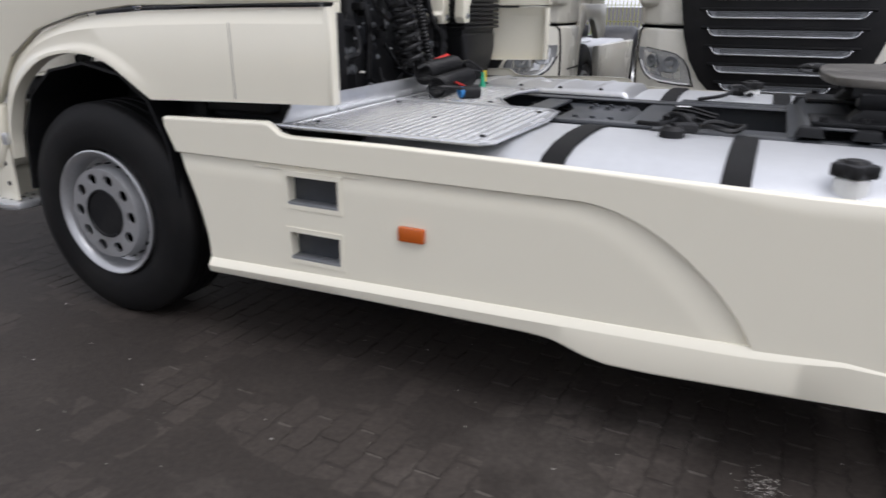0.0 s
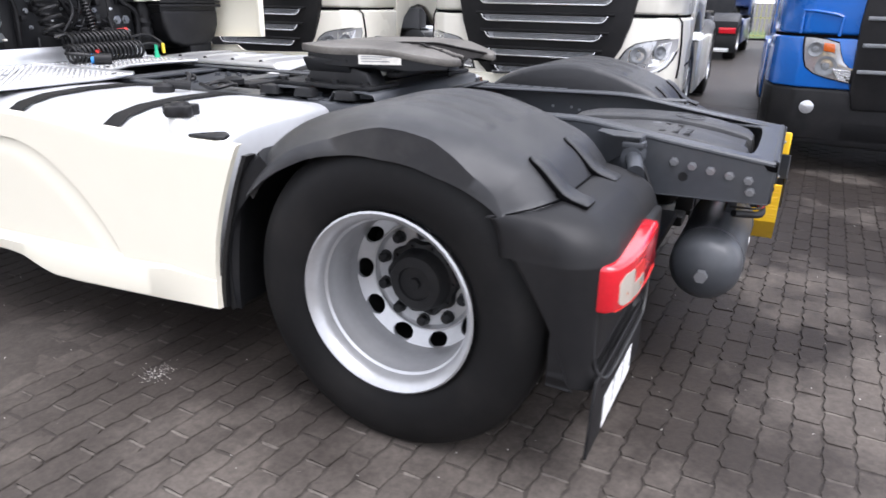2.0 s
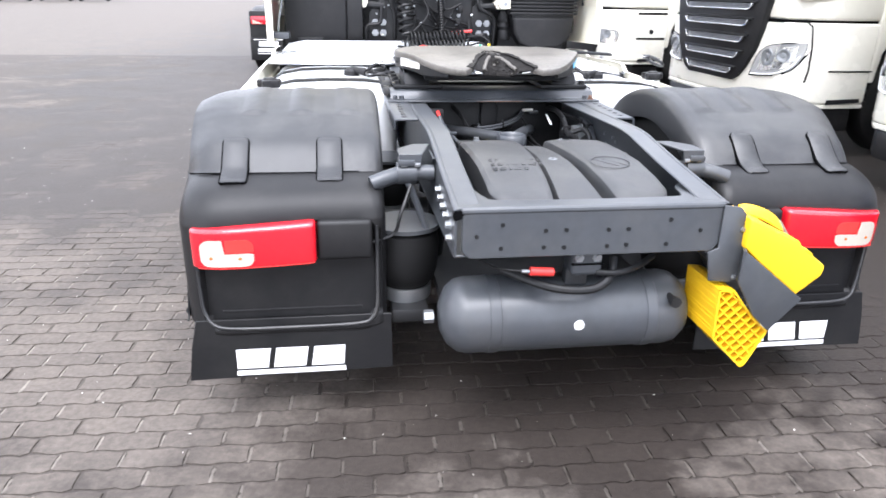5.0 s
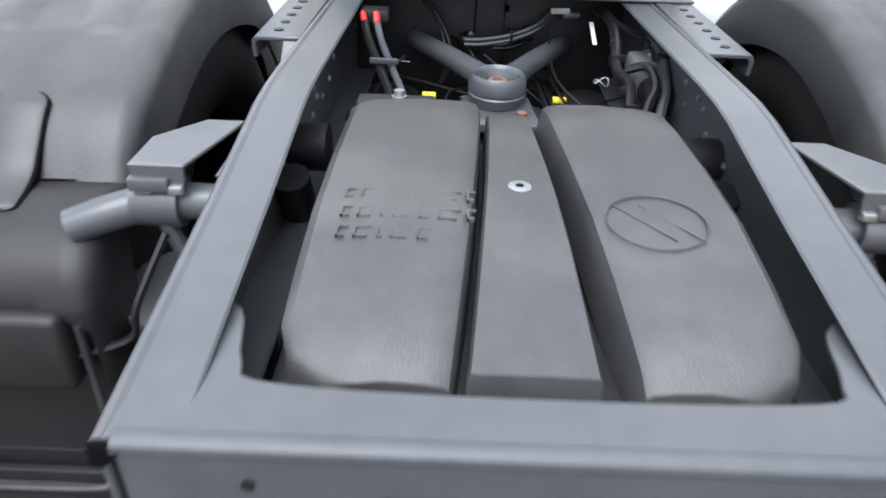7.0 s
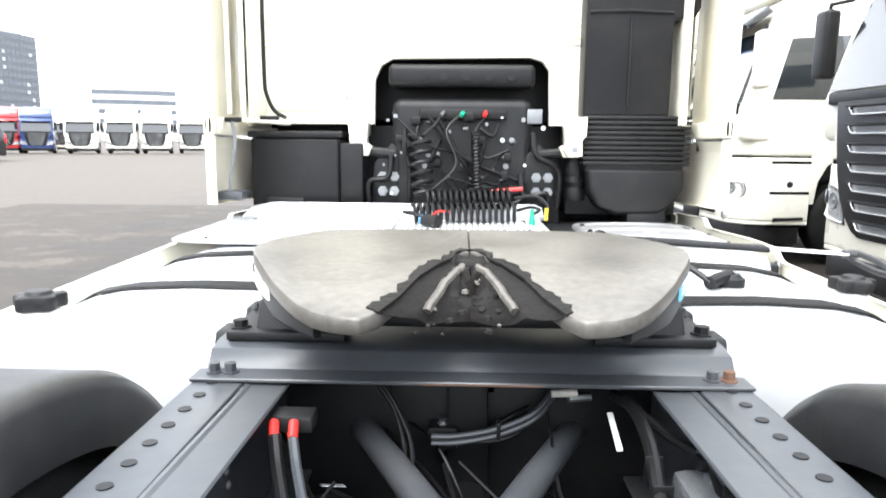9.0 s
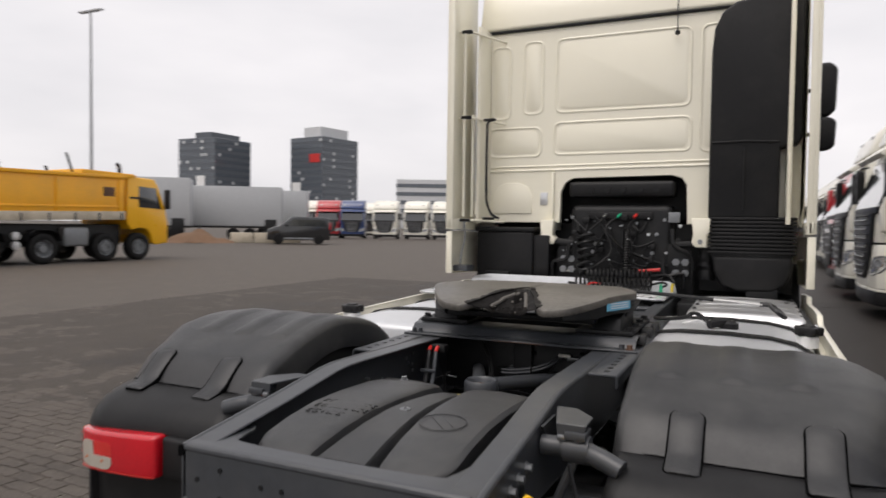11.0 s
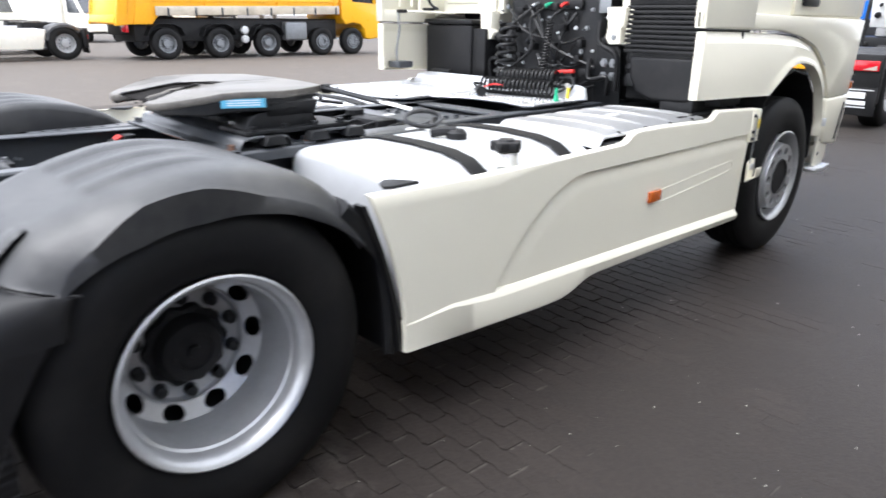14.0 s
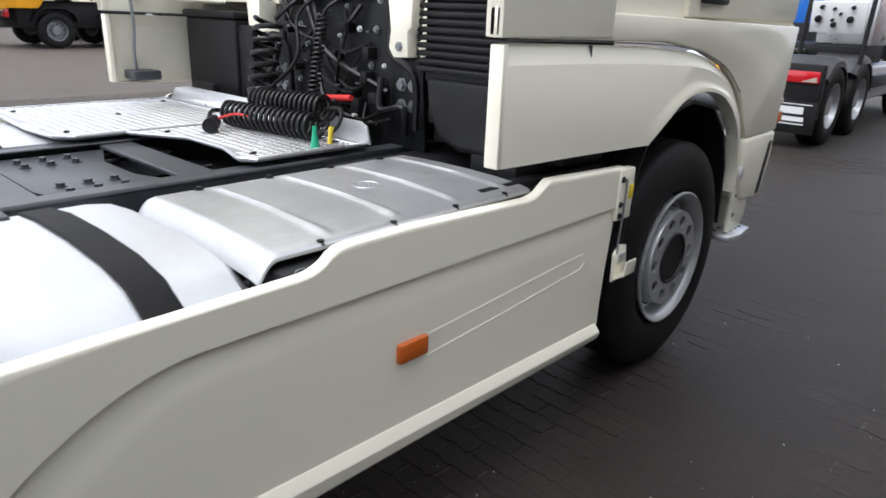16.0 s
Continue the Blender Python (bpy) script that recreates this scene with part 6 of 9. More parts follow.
for s in (-1, 1):
    part("cross_tube", tube([(s * 0.80, 3.0, 1.34), (s * 0.38, 2.99, 1.30)], 0.028, 10), M["black"], eng)
    part("cab_spring", lathe([(0.055, 1.06), (0.06, 1.10), (0.05, 1.13), (0.06, 1.16), (0.05, 1.19), (0.06, 1.22), (0.045, 1.28), (0.02, 1.34), (0.0, 1.34)], 18, "z", (s * 0.60, 3.0, 0)), M["plastic_dark"], eng)
    leg = prism([(s * 0.58 - 0.055, 1.48), (s * 0.58 + 0.055, 1.48), (s * 0.58 + 0.045, 1.36), (s * 0.58 + 0.075, 1.34), (s * 0.58 + 0.055, 1.29), (s * 0.58 - 0.055, 1.29), (s * 0.58 - 0.075, 1.34), (s * 0.58 - 0.045, 1.36)], "y", 2.94, 3.04, 0.008)
    part("cab_leg", leg, M["cream"], cab, "cream-white cab mounting leg")
    if s > 0:
        part("leg_bracket", prism([(0.50, 1.50), (0.625, 1.50), (0.62, 1.40), (0.60, 1.385), (0.605, 1.30), (0.53, 1.295), (0.505, 1.33), (0.515, 1.39)], "y", 2.80, 2.86, 0.008), M["cream"], cab, "cream-white cab mounting bracket")
        part("bracket_bolt", bolt((0.562, 2.80, 1.335), 0.012, 0.010, "y", -1), M["steel"], cab)
    part("leg_bolt", bolt((s * 0.58, 2.94, 1.325), 0.014, 0.012, "y", -1), M["steel"], cab)
    part("upright", prism([(s * 0.30, 0.93), (s * 0.52, 0.93), (s * 0.50, 1.25), (s * 0.40, 1.36), (s * 0.33, 1.30)], "y", 2.985, 3.005, 0.004), M["black"], eng)
    for dx in (-0.032, 0.032):
        for dz in (-0.04, 0.04):
            part("flange_bolt", bolt((s * 0.42 + dx, 2.985, 1.14 + dz), 0.019, 0.016, "y", -1), M["steel"], eng)
    for x, z in ((0.20, 1.30), (0.22, 1.24), (0.25, 1.38)):
        part("small_bolt", bolt((s * x, 2.975, z), 0.011, 0.012, "y", -1), M["steel"], eng)
rng = random.Random(5)
for i in range(16):
    x0, x1 = rng.uniform(-0.42, 0.38), rng.uniform(-0.42, 0.38)
    z0, z1 = rng.uniform(1.0, 1.55), rng.uniform(0.95, 1.5)
    part("cable", tube(smooth_line([(x0, 2.96, z0), (x0 * 0.6 + x1 * 0.4 + rng.uniform(-0.05, 0.05), 2.92, (z0 + z1) / 2 - 0.05), (x1, 2.96, z1)], 5), rng.choice((0.006, 0.008, 0.011)), 6), M["hose"], eng)
for i in range(14):
    x, z, w = rng.uniform(-0.40, 0.34), rng.uniform(1.0, 1.5), rng.uniform(0.03, 0.07)
    part("engine_fitting", box((x, 2.93, z), (x + w, 2.985, z + w * rng.uniform(0.6, 1.3)), 0.006), M["plastic_dark"], eng)
part("tunnel_reveal", prism([(3.0, 1.40), (3.26, 1.40), (3.26, 1.90), (3.0, 1.86)], "x", -0.565, -0.545, 0.004), M["cream"], cab)
for i in range(26):
    x, z = rng.uniform(-0.48, 0.46), rng.uniform(1.0, 1.52)
    part("bolt_head", bolt((x, 2.93 + rng.uniform(0, 0.03), z), rng.choice((0.005, 0.007, 0.009)), 0.012, "y", -1), M[rng.choice(("steel", "mesh_grey", "alu"))], eng)
for i in range(10):
    x, z = rng.uniform(-0.44, 0.38), rng.uniform(1.02, 1.5)
    part("cable_clamp", box((x, 2.915, z), (x + rng.uniform(0.012, 0.03), 2.935, z + rng.uniform(0.006, 0.014)), 0.002), M[rng.choice(("mesh_grey", "frame", "sticker"))], eng)
for x0, x1, z0, z1 in ((0.36, 0.50, 1.42, 1.02), (-0.40, -0.52, 1.30, 1.0), (0.30, 0.44, 1.20, 0.99), (-0.33, -0.30, 1.44, 1.05)):
    part("coolant_pipe", tube(smooth_line([(x0, 2.955, z0), (x0 + (x1 - x0) * 0.15, 2.93, z0 - 0.12), (x1, 2.94, (z0 + z1) / 2), (x1, 2.95, z1)], 5), 0.015, 9), M["hose"], eng)
part("data_plate", box((0.33, 2.972, 1.47), (0.41, 2.978, 1.545), 0.001), M["mesh_grey"], eng)
part("connector_bar", box((-0.25, 2.95, 1.49), (0.22, 2.98, 1.545), 0.008), M["plastic_dark"], eng)

# black box behind the cab
tb = part("tool_box", box((-1.15, 2.895, 0.985), (-0.675, 3.20, 1.385), 0.018, 3), M["plastic_dark"], truck, "black plastic box")
part("lid", box((-1.165, 2.885, 1.385), (-0.665, 3.21, 1.42), 0.012), M["plastic_dark"], tb)
part("side_lid", box((-0.675, 2.91, 1.0), (-0.55, 3.08, 1.36), 0.012), M["plastic_dark"], tb)

# air intake stack on the cab's right rear corner
stk = empty("air_intake_stack")
stk.parent = truck
prof = [(0.605, 1.50), (0.605, 2.66), (0.62, 2.82), (0.67, 2.93), (0.76, 2.99), (0.86, 3.005), (1.18, 3.03), (1.18, 2.05), (1.155, 2.00), (1.05, 1.98), (1.05, 1.50)]
part("stack_body", prism(prof, "y", 2.85, 3.03, 0.02, 3), M["plastic_dark"], stk, "black plastic air intake stack")
part("stack_ridge", tube([(0.62, 2.846, 2.025), (0.83, 2.844, 2.03), (1.04, 2.846, 2.02)], 0.008, 6), M["plastic_dark"], stk)
part("stack_ridge", tube([(0.83, 2.846, 1.56), (0.83, 2.846, 1.99)], 0.007, 6), M["plastic_dark"], stk)
for i in range(10):
    z = 1.51 - 0.026 * i
    part("bellow_rib", box((0.610, 2.835, z - 0.019), (1.165, 3.05, z), 0.007), M["plastic_dark"], stk)
part("bellow_core", box((0.63, 2.86, 1.22), (1.14, 3.04, 1.51), 0.01), M["black"], stk)
bowl = [(0.635, 1.245), (1.15, 1.245), (1.145, 1.13), (1.10, 1.04), (1.02, 0.995), (0.80, 0.99), (0.70, 1.03), (0.65, 1.12)]
part("bowl", prism(bowl, "y", 2.85, 3.06, 0.03, 3), M["plastic_dark"], stk)
# plain black box closes the bay behind the stack
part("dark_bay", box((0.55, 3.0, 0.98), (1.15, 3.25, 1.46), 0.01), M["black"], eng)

# catwalk -------------------------------------------------------------------
cw = empty("catwalk")
cw.parent = truck
left_poly = [(-1.200, 1.985), (-1.14, 1.950), (-0.62, 1.93), (-0.40, 1.955), (-0.345, 2.01), (-0.345, 2.80), (-1.205, 2.80)]
mid_poly = [(-0.335, 2.20), (-0.10, 2.33), (0.15, 2.335), (0.34, 2.28), (0.385, 2.32), (0.385, 2.80), (-0.335, 2.80)]
part("tread_plate", prism(left_poly, "z", 0.955, 0.967, 0.004, 2), M["plate_alu"], cw, "aluminium tread plate")
part("tread_plate", prism(mid_poly, "z", 0.955, 0.967, 0.004, 2), M["plate_alu"], cw)


def inside(p, poly):
    c = False
    for (x0, y0), (x1, y1) in zip(poly, poly[1:] + poly[:1]):
        if (y0 > p[1]) != (y1 > p[1]) and p[0] < (x1 - x0) * (p[1] - y0) / (y1 - y0) + x0:
            c = not c
    return c


verts, faces = [], []
for poly, cx in ((left_poly, -0.75), (mid_poly, 0.02)):
    for i in range(-16, 17):
        for j in range(23):
            x, y = cx + i * 0.030, 1.955 + j * 0.038
            if not all(inside((x + a, y + b), poly) for a in (-0.022, 0.022) for b in (-0.02, 0.02)):
                continue
            a = len(verts)
            hx, hy = 0.0115, 0.013
            verts += [(x - hx, y - hy, 0.967), (x + hx, y - hy, 0.967), (x + hx, y + hy, 0.967), (x - hx, y + hy, 0.967),
                      (x - hx * 0.55, y - hy * 0.6, 0.9705), (x + hx * 0.55, y - hy * 0.6, 0.9705), (x + hx * 0.55, y + hy * 0.6, 0.9705), (x - hx * 0.55, y + hy * 0.6, 0.9705)]
            faces += [(a + 4, a + 5, a + 6, a + 7)] + [(a + k, a + (k + 1) % 4, a + 4 + (k + 1) % 4, a + 4 + k) for k in range(4)]
me = bpy.data.meshes.new("tread_relief")
me.from_pydata(verts, [], faces)
me.materials.append(M["tread"])
bumps = new("tread_relief", me)
bumps.parent = cw
tagged(bumps, kind="stuff")
part("upstand", moved(prism([(-1.18, 0.967), (0.42, 0.967), (0.40, 1.035), (0.36, 1.05), (-1.0, 1.05), (-1.12, 1.03)], "y", 2.79, 2.80, 0.003), pose(0, 0, 0)), M["alu"], cw, "folded aluminium upstand")
for x, y in ((-1.08, 2.02), (-0.45, 2.02), (-1.08, 2.7), (-0.45, 2.7), (0.30, 2.36), (0.30, 2.72), (-0.25, 2.72), (-0.25, 2.32), (-0.78, 2.35)):
    part("fixing", bolt((x, y, 0.968), 0.009, 0.006, "z"), M["black"], cw)

for poly in (left_poly, mid_poly):
    rim = [(x, y, 0.966) for x, y in poly[:-1]] if poly is mid_poly else [(-1.205, 2.80, 0.966)] + [(x, y, 0.966) for x, y in poly[:-1]]
    part("rolled_edge", tube(rim, 0.0075, 8), M["alu"], cw)

# ribbed aluminium battery cover on the right
bc = empty("battery_cover")
bc.parent = truck
own = bmesh.new()
rows = []
ribs = []
RIBS = (2.035, 2.265, 2.50, 2.72)
for i in range(121):
    y = 1.825 + (2.80 - 1.825) * i / 120
    k = min(abs(y - c) for c in RIBS)
    f = min(1, (y - 1.825) / 0.055)
    lift = -0.055 * (1 - f) ** 2.2
    row = []
    for x, z in ((0.56, 0.930), (0.566, 0.948), (0.585, 0.956), (0.62, 0.958), (0.66, 0.960), (0.78, 0.963), (0.90, 0.963), (1.02, 0.960), (1.07, 0.957), (1.080, 0.956), (1.105, 0.954), (1.130, 0.951), (1.150, 0.948), (1.162, 0.944), (1.166, 0.936)):
        # each rib is a narrow swage with a wide scoop at its outer end
        wide = 0.010 if x < 1.05 else 0.021
        h = 0.0075 * max(0.0, 1 - (k / wide) ** 2) if 0.61 < x < 1.13 else 0.0
        row.append(own.verts.new((x, y, z + lift + h)))
    rows.append(row)
for p, q in zip(rows, rows[1:]):
    for j in range(len(p) - 1):
        own.faces.new((p[j], p[j + 1], q[j + 1], q[j]))
ext = bmesh.ops.extrude_face_region(own, geom=list(own.faces))
for v in [g for g in ext["geom"] if isinstance(g, bmesh.types.BMVert)]:
    v.co.z -= 0.004
part("cover_sheet", own, M["alu_cover"], bc, "ribbed bare aluminium cover", sharp=60)
for y in RIBS:
    for x in (0.595, 1.152):
        part("cover_bolt", bolt((x, y - 0.035, 0.956 if x < 0.8 else 0.941), 0.0095, 0.010, "z"), M["black"], bc)
part("support_edge", box((1.06, 1.86, 0.82), (1.212, 2.80, 0.915), 0.012), M["black"], bc)
for z in (0.905, 0.875):
    part("support_bolt", bolt((1.212, 1.90, z), 0.014, 0.012, "x"), M["steel"], bc)
# a small pressed mark on the cover: a ring with two bars, and a faint row of strokes
pts = [(0.86 + 0.040 * math.cos(2 * math.pi * i / 24), 2.39 + 0.040 * math.sin(2 * math.pi * i / 24), 0.9630) for i in range(25)]
part("pressed_mark", tube(pts, 0.0016, 6), M["alu_cover"], bc)
for d in (-0.011, 0.011):
    part("pressed_mark", tube([(0.84, 2.405 + d, 0.9632), (0.88, 2.375 + d, 0.9632)], 0.0014, 6), M["alu_cover"], bc)
for k in range(5):
    part("pressed_mark", tube([(0.84 + 0.014 * k, 2.585, 0.9632), (0.846 + 0.014 * k, 2.635, 0.9632)], 0.0013, 6), M["alu_cover"], bc)

# spiral hoses and their couplings ------------------------------------------
def helix(a, b, r, turns, n=14):
    a, b = Vector(a), Vector(b)
    d = (b - a).normalized()
    u = d.orthogonal().normalized()
    v = d.cross(u)
    k = int(turns * n)
    return [a + (b - a) * (i / k) + r * (math.cos(2 * math.pi * i / n) * u + math.sin(2 * math.pi * i / n) * v) for i in range(k + 1)]


susp = empty("spiral_hoses")
susp.parent = truck
part("air_coil", tube(helix((-0.26, 2.60, 1.022), (0.26, 2.66, 1.024), 0.046, 17), 0.0085, 7), M["hose"], susp, "black coiled air hose")
part("air_coil", tube(helix((-0.20, 2.70, 1.075), (0.24, 2.73, 1.085), 0.048, 15), 0.0085, 7), M["hose"], susp, "black coiled air hose")
part("cable_coil", tube(helix((-0.24, 2.80, 1.40), (-0.22, 2.74, 1.10), 0.055, 6), 0.011, 7), M["hose"], susp, "black coiled electric cable")
part("thin_coil", tube(helix((0.05, 2.86, 1.42), (0.06, 2.80, 1.13), 0.020, 16, 10), 0.006, 6), M["hose"], susp, "thin black coiled cable")
for pts, r in (([(-0.12, 2.93, 1.52), (-0.16, 2.86, 1.46), (-0.22, 2.82, 1.40)], 0.009), ([(-0.02, 2.93, 1.52), (-0.10, 2.85, 1.42), (-0.05, 2.80, 1.25), (-0.2, 2.74, 1.10)], 0.008), ([(0.11, 2.93, 1.50), (0.07, 2.88, 1.46), (0.05, 2.86, 1.42)], 0.008),
               ([(0.26, 2.68, 1.03), (0.33, 2.66, 1.05), (0.37, 2.62, 1.04), (0.335, 2.605, 1.02)], 0.008), ([(0.25, 2.72, 1.09), (0.36, 2.70, 1.10), (0.41, 2.65, 1.06), (0.405, 2.62, 1.03)], 0.008), ([(-0.26, 2.62, 1.02), (-0.30, 2.56, 1.03), (-0.24, 2.50, 1.025), (-0.19, 2.475, 1.01)], 0.009)):
    part("hose_lead", tube(smooth_line(pts, 6), r, 7), M["hose"], susp)
part("green_coupling", lathe([(0.009, 1.045), (0.010, 1.02), (0.013, 0.995), (0.018, 0.972), (0.018, 0.962), (0.0, 0.962)], 12, "z", (0.332, 2.600, 0)), M["green_plastic"], susp, "green air coupling")
part("yellow_coupling", tube([(0.405, 2.62, 1.05), (0.402, 2.615, 0.99)], 0.010, 12), M["yellow_plastic"], susp, "yellow air coupling")
pl = part("electric_plug", tube([(-0.195, 2.49, 1.0), (-0.15, 2.455, 0.998), (-0.125, 2.435, 0.998)], 0.030, 16), M["plastic_dark"], susp, "black plug with a blue end")
part("blue_face", tube([(-0.205, 2.50, 1.0), (-0.192, 2.488, 1.0)], 0.027, 16), M["blue_plastic"], pl)
part("red_lead", tube(smooth_line([(-0.155, 2.49, 1.02), (-0.13, 2.55, 1.035), (-0.08, 2.58, 1.03)], 5), 0.0055, 8), M["red_plastic"], pl)
part("red_coupling", tube([(0.14, 2.80, 1.115), (0.30, 2.80, 1.13)], 0.012, 10), M["red_plastic"], susp, "red air coupling")
for x, k in ((-0.12, "steel"), (-0.015, "green_plastic"), (0.105, "red_plastic")):
    part("parked_coupling", tube([(x, 2.955, 1.525), (x, 2.915, 1.52), (x - 0.01, 2.895, 1.505)], 0.011, 10), M[k], susp)

# between the rails -----------------------------------------------------------
mid = empty("chassis_fittings")
mid.parent = truck
for y in (1.62, 2.15):
    part("crossmember", prism([(y - 0.06, 0.93), (y + 0.06, 0.93), (y + 0.06, 0.915), (y + 0.008, 0.915), (y + 0.008, 0.70), (y - 0.008, 0.70), (y - 0.008, 0.915), (y - 0.06, 0.915)], "x", -0.40, 0.40, 0.003, 1), M["frame"], mid)
part("gusset", prism([(-0.33, 1.75), (-0.18, 1.70), (0.18, 1.70), (0.33, 1.75), (0.33, 2.10), (0.12, 2.02), (-0.12, 2.02), (-0.33, 2.10)], "z", 0.905, 0.913, 0.002), M["frame"], mid)
for x in (-0.24, -0.16, 0.16, 0.24):
    for y in (1.78, 1.86, 1.94):
        part("gusset_bolt", bolt((x, y, 0.913), 0.013, 0.014, "z"), M["frame"], mid)
part("valve_block", box((-0.14, 1.44, 0.84), (0.10, 1.56, 0.93), 0.012), M["plastic_dark"], mid)
part("valve_cap", lathe([(0.05, 0.93), (0.05, 0.955), (0.03, 0.965), (0, 0.965)], 18, "z", (-0.18, 1.50, 0)), M["black"], mid)
for k, (x0, x1) in enumerate(((-0.25, -0.30), (-0.1, -0.22), (0.05, 0.1), (0.2, 0.27), (0.3, 0.31))):
    part("air_line", tube(smooth_line([(x0, 1.36, 0.90), (x0 + 0.03, 1.55, 0.925), (x1, 1.8, 0.89 - 0.01 * k), (x1 + 0.02, 2.3, 0.90)], 5), 0.008, 6), M["hose"], mid)
part("gearbox", box((-0.26, 2.0, 0.45), (0.24, 3.2, 0.86), 0.08, 3), M["black"], mid)
part("white_tag", box((0.10, 1.47, 0.956), (0.13, 1.53, 0.958)), M["lettering"], mid)
part("under_tray", box((-0.38, 0.55, 0.52), (0.38, 2.0, 0.56), 0.01), M["black"], mid)
# plain black boxes fill the space inside the skirts
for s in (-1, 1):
    part("inner_fill", box((s * 0.44, 2.55, 0.45), (s * 1.18, 3.25, 0.93), 0.02), M["black"], mid)

# hoses and valves round the rear axle, seen from above ------------------------
ax = empty("rear_axle_lines")
ax.parent = truck
for dx, r in ((0.0, 0.0105), (0.030, 0.0085)):
    part("battery_cable", tube(smooth_line([(-0.315 + dx, 0.29, 0.905), (-0.30 + dx, 0.25, 0.87), (-0.265 + dx, 0.16, 0.83), (-0.235 + dx, 0.06, 0.80), (-0.25 + dx, -0.05, 0.785), (-0.28 + dx, -0.14, 0.77)], 5), r, 8), M["hose" if dx == 0 else "frame"], ax)
    part("red_boot", tube([(-0.322 + dx * 1.1, 0.315, 0.918), (-0.314 + dx, 0.285, 0.903)], 0.0085, 10), M["red_plastic"], ax, "red terminal boot")
part("terminal_block", box((-0.33, 0.32, 0.895), (-0.26, 0.37, 0.925), 0.006), M["plastic_dark"], ax)
part("cable_clip", box((-0.290, 0.157, 0.845), (-0.225, 0.166, 0.859), 0.003), M["frame"], ax)
part("clip_bracket", box((-0.275, -0.19, 0.86), (-0.13, -0.135, 0.885), 0.006), M["plastic_dark"], ax)
part("clip_bolt", bolt((-0.197, -0.155, 0.885), 0.0105, 0.014, "z"), M["steel"], ax)
for s in (-1, 1):
    part("brake_chamber", lathe([(0.0, 0.79), (0.05, 0.79), (0.085, 0.775), (0.09, 0.76), (0.082, 0.75), (0.08, 0.62), (0, 0.62)], 24, "z", (s * 0.275, 0.45, -0.105)), M["black"], ax, "black brake chamber")
    part("rail_pipe", lathe([(0.045, s * 0.325), (0.045, s * 0.40)], 20, "x", (0, -0.205, 0.80)), M["black"], ax)
for x in (0.168, -0.155):
    part("yellow_connector", box((x - 0.017, 0.238, 0.737), (x + 0.017, 0.257, 0.750), 0.003), M["yellow_plastic"], ax, "yellow cable connector")
part("red_fitting", lathe([(0.016, 0.715), (0.016, 0.735), (0, 0.735)], 10, "z", (-0.15, 0.22, 0)), M["rust"], ax)
part("white_tag", moved(box((-0.0055, -0.002, -0.048), (0.0055, 0.002, 0.048), 0.001), pose(0.265, 0.437, 0.859, -70, 0, 0)), M["lettering"], ax, "white paper tag")
part("brass_pin", tube([(0.20, 0.56, 0.872), (0.245, 0.57, 0.872)], 0.009, 8), M["steel"], ax)
part("loom", tube(smooth_line([(0.275, 0.50, 0.905), (0.30, 0.44, 0.90), (0.295, 0.31, 0.885), (0.285, 0.20, 0.84), (0.30, 0.12, 0.83), (0.29, 0.02, 0.79), (0.31, -0.10, 0.76)], 5), 0.0125, 9), M["hose"], ax)
part("loom_branch", tube(smooth_line([(0.30, 0.44, 0.90), (0.34, 0.36, 0.885), (0.375, 0.28, 0.88), (0.375, 0.20, 0.85)], 5), 0.009, 8), M["hose"], ax)
part("grey_pipe", tube(smooth_line([(0.372, 0.30, 0.885), (0.385, 0.22, 0.88), (0.375, 0.10, 0.83), (0.345, 0.0, 0.785), (0.33, -0.1, 0.75)], 5), 0.012, 8), M["frame"], ax)
part("loop_hose", tube(smooth_line([(0.30, 0.17, 0.85), (0.34, 0.15, 0.865), (0.35, 0.09, 0.84), (0.33, 0.05, 0.81), (0.31, 0.0, 0.78)], 5), 0.011, 8), M["hose"], ax)
vb = part("height_valve", box((0.325, 0.18, 0.78), (0.395, 0.30, 0.86), 0.012), M["mesh_grey"], ax, "dusty grey aluminium valve")
for i in range(8):
    x, y, z = rng.uniform(0.32, 0.38), rng.uniform(0.17, 0.30), rng.uniform(0.80, 0.875)
    part("valve_fitting", box((x, y, z), (x + 0.025, y + 0.03, z + 0.02), 0.004), M[rng.choice(("mesh_grey", "steel", "plastic_dark"))], vb)
part("valve_cylinder", lathe([(0.035, 0.09), (0.035, 0.19), (0.02, 0.2)], 16, "y", (0.37, 0, 0.80)), M["plastic_dark"], ax)
for i in range(14):
    x = rng.uniform(-0.26, 0.28)
    y = rng.uniform(-0.1, 0.1)
    pts = [(x, y, rng.uniform(0.68, 0.76)), (x + rng.uniform(-0.12, 0.12), y + 0.18, rng.uniform(0.70, 0.80)), (x + rng.uniform(-0.2, 0.2), y + rng.uniform(0.3, 0.5), rng.uniform(0.70, 0.86))]
    part("cable", tube(smooth_line(pts, 5), rng.choice((0.003, 0.0035, 0.005, 0.007)), 6), M["hose"], ax)
for k in range(4):
    part("hose_run", tube(smooth_line([(-0.05 + 0.02 * k, 0.72, 0.82), (-0.03 + 0.015 * k, 0.60, 0.775), (0.06, 0.57, 0.775 + 0.012 * k), (0.14, 0.62, 0.80 + 0.014 * k), (0.19, 0.74, 0.85)], 5), 0.005, 6), M["hose"], ax)
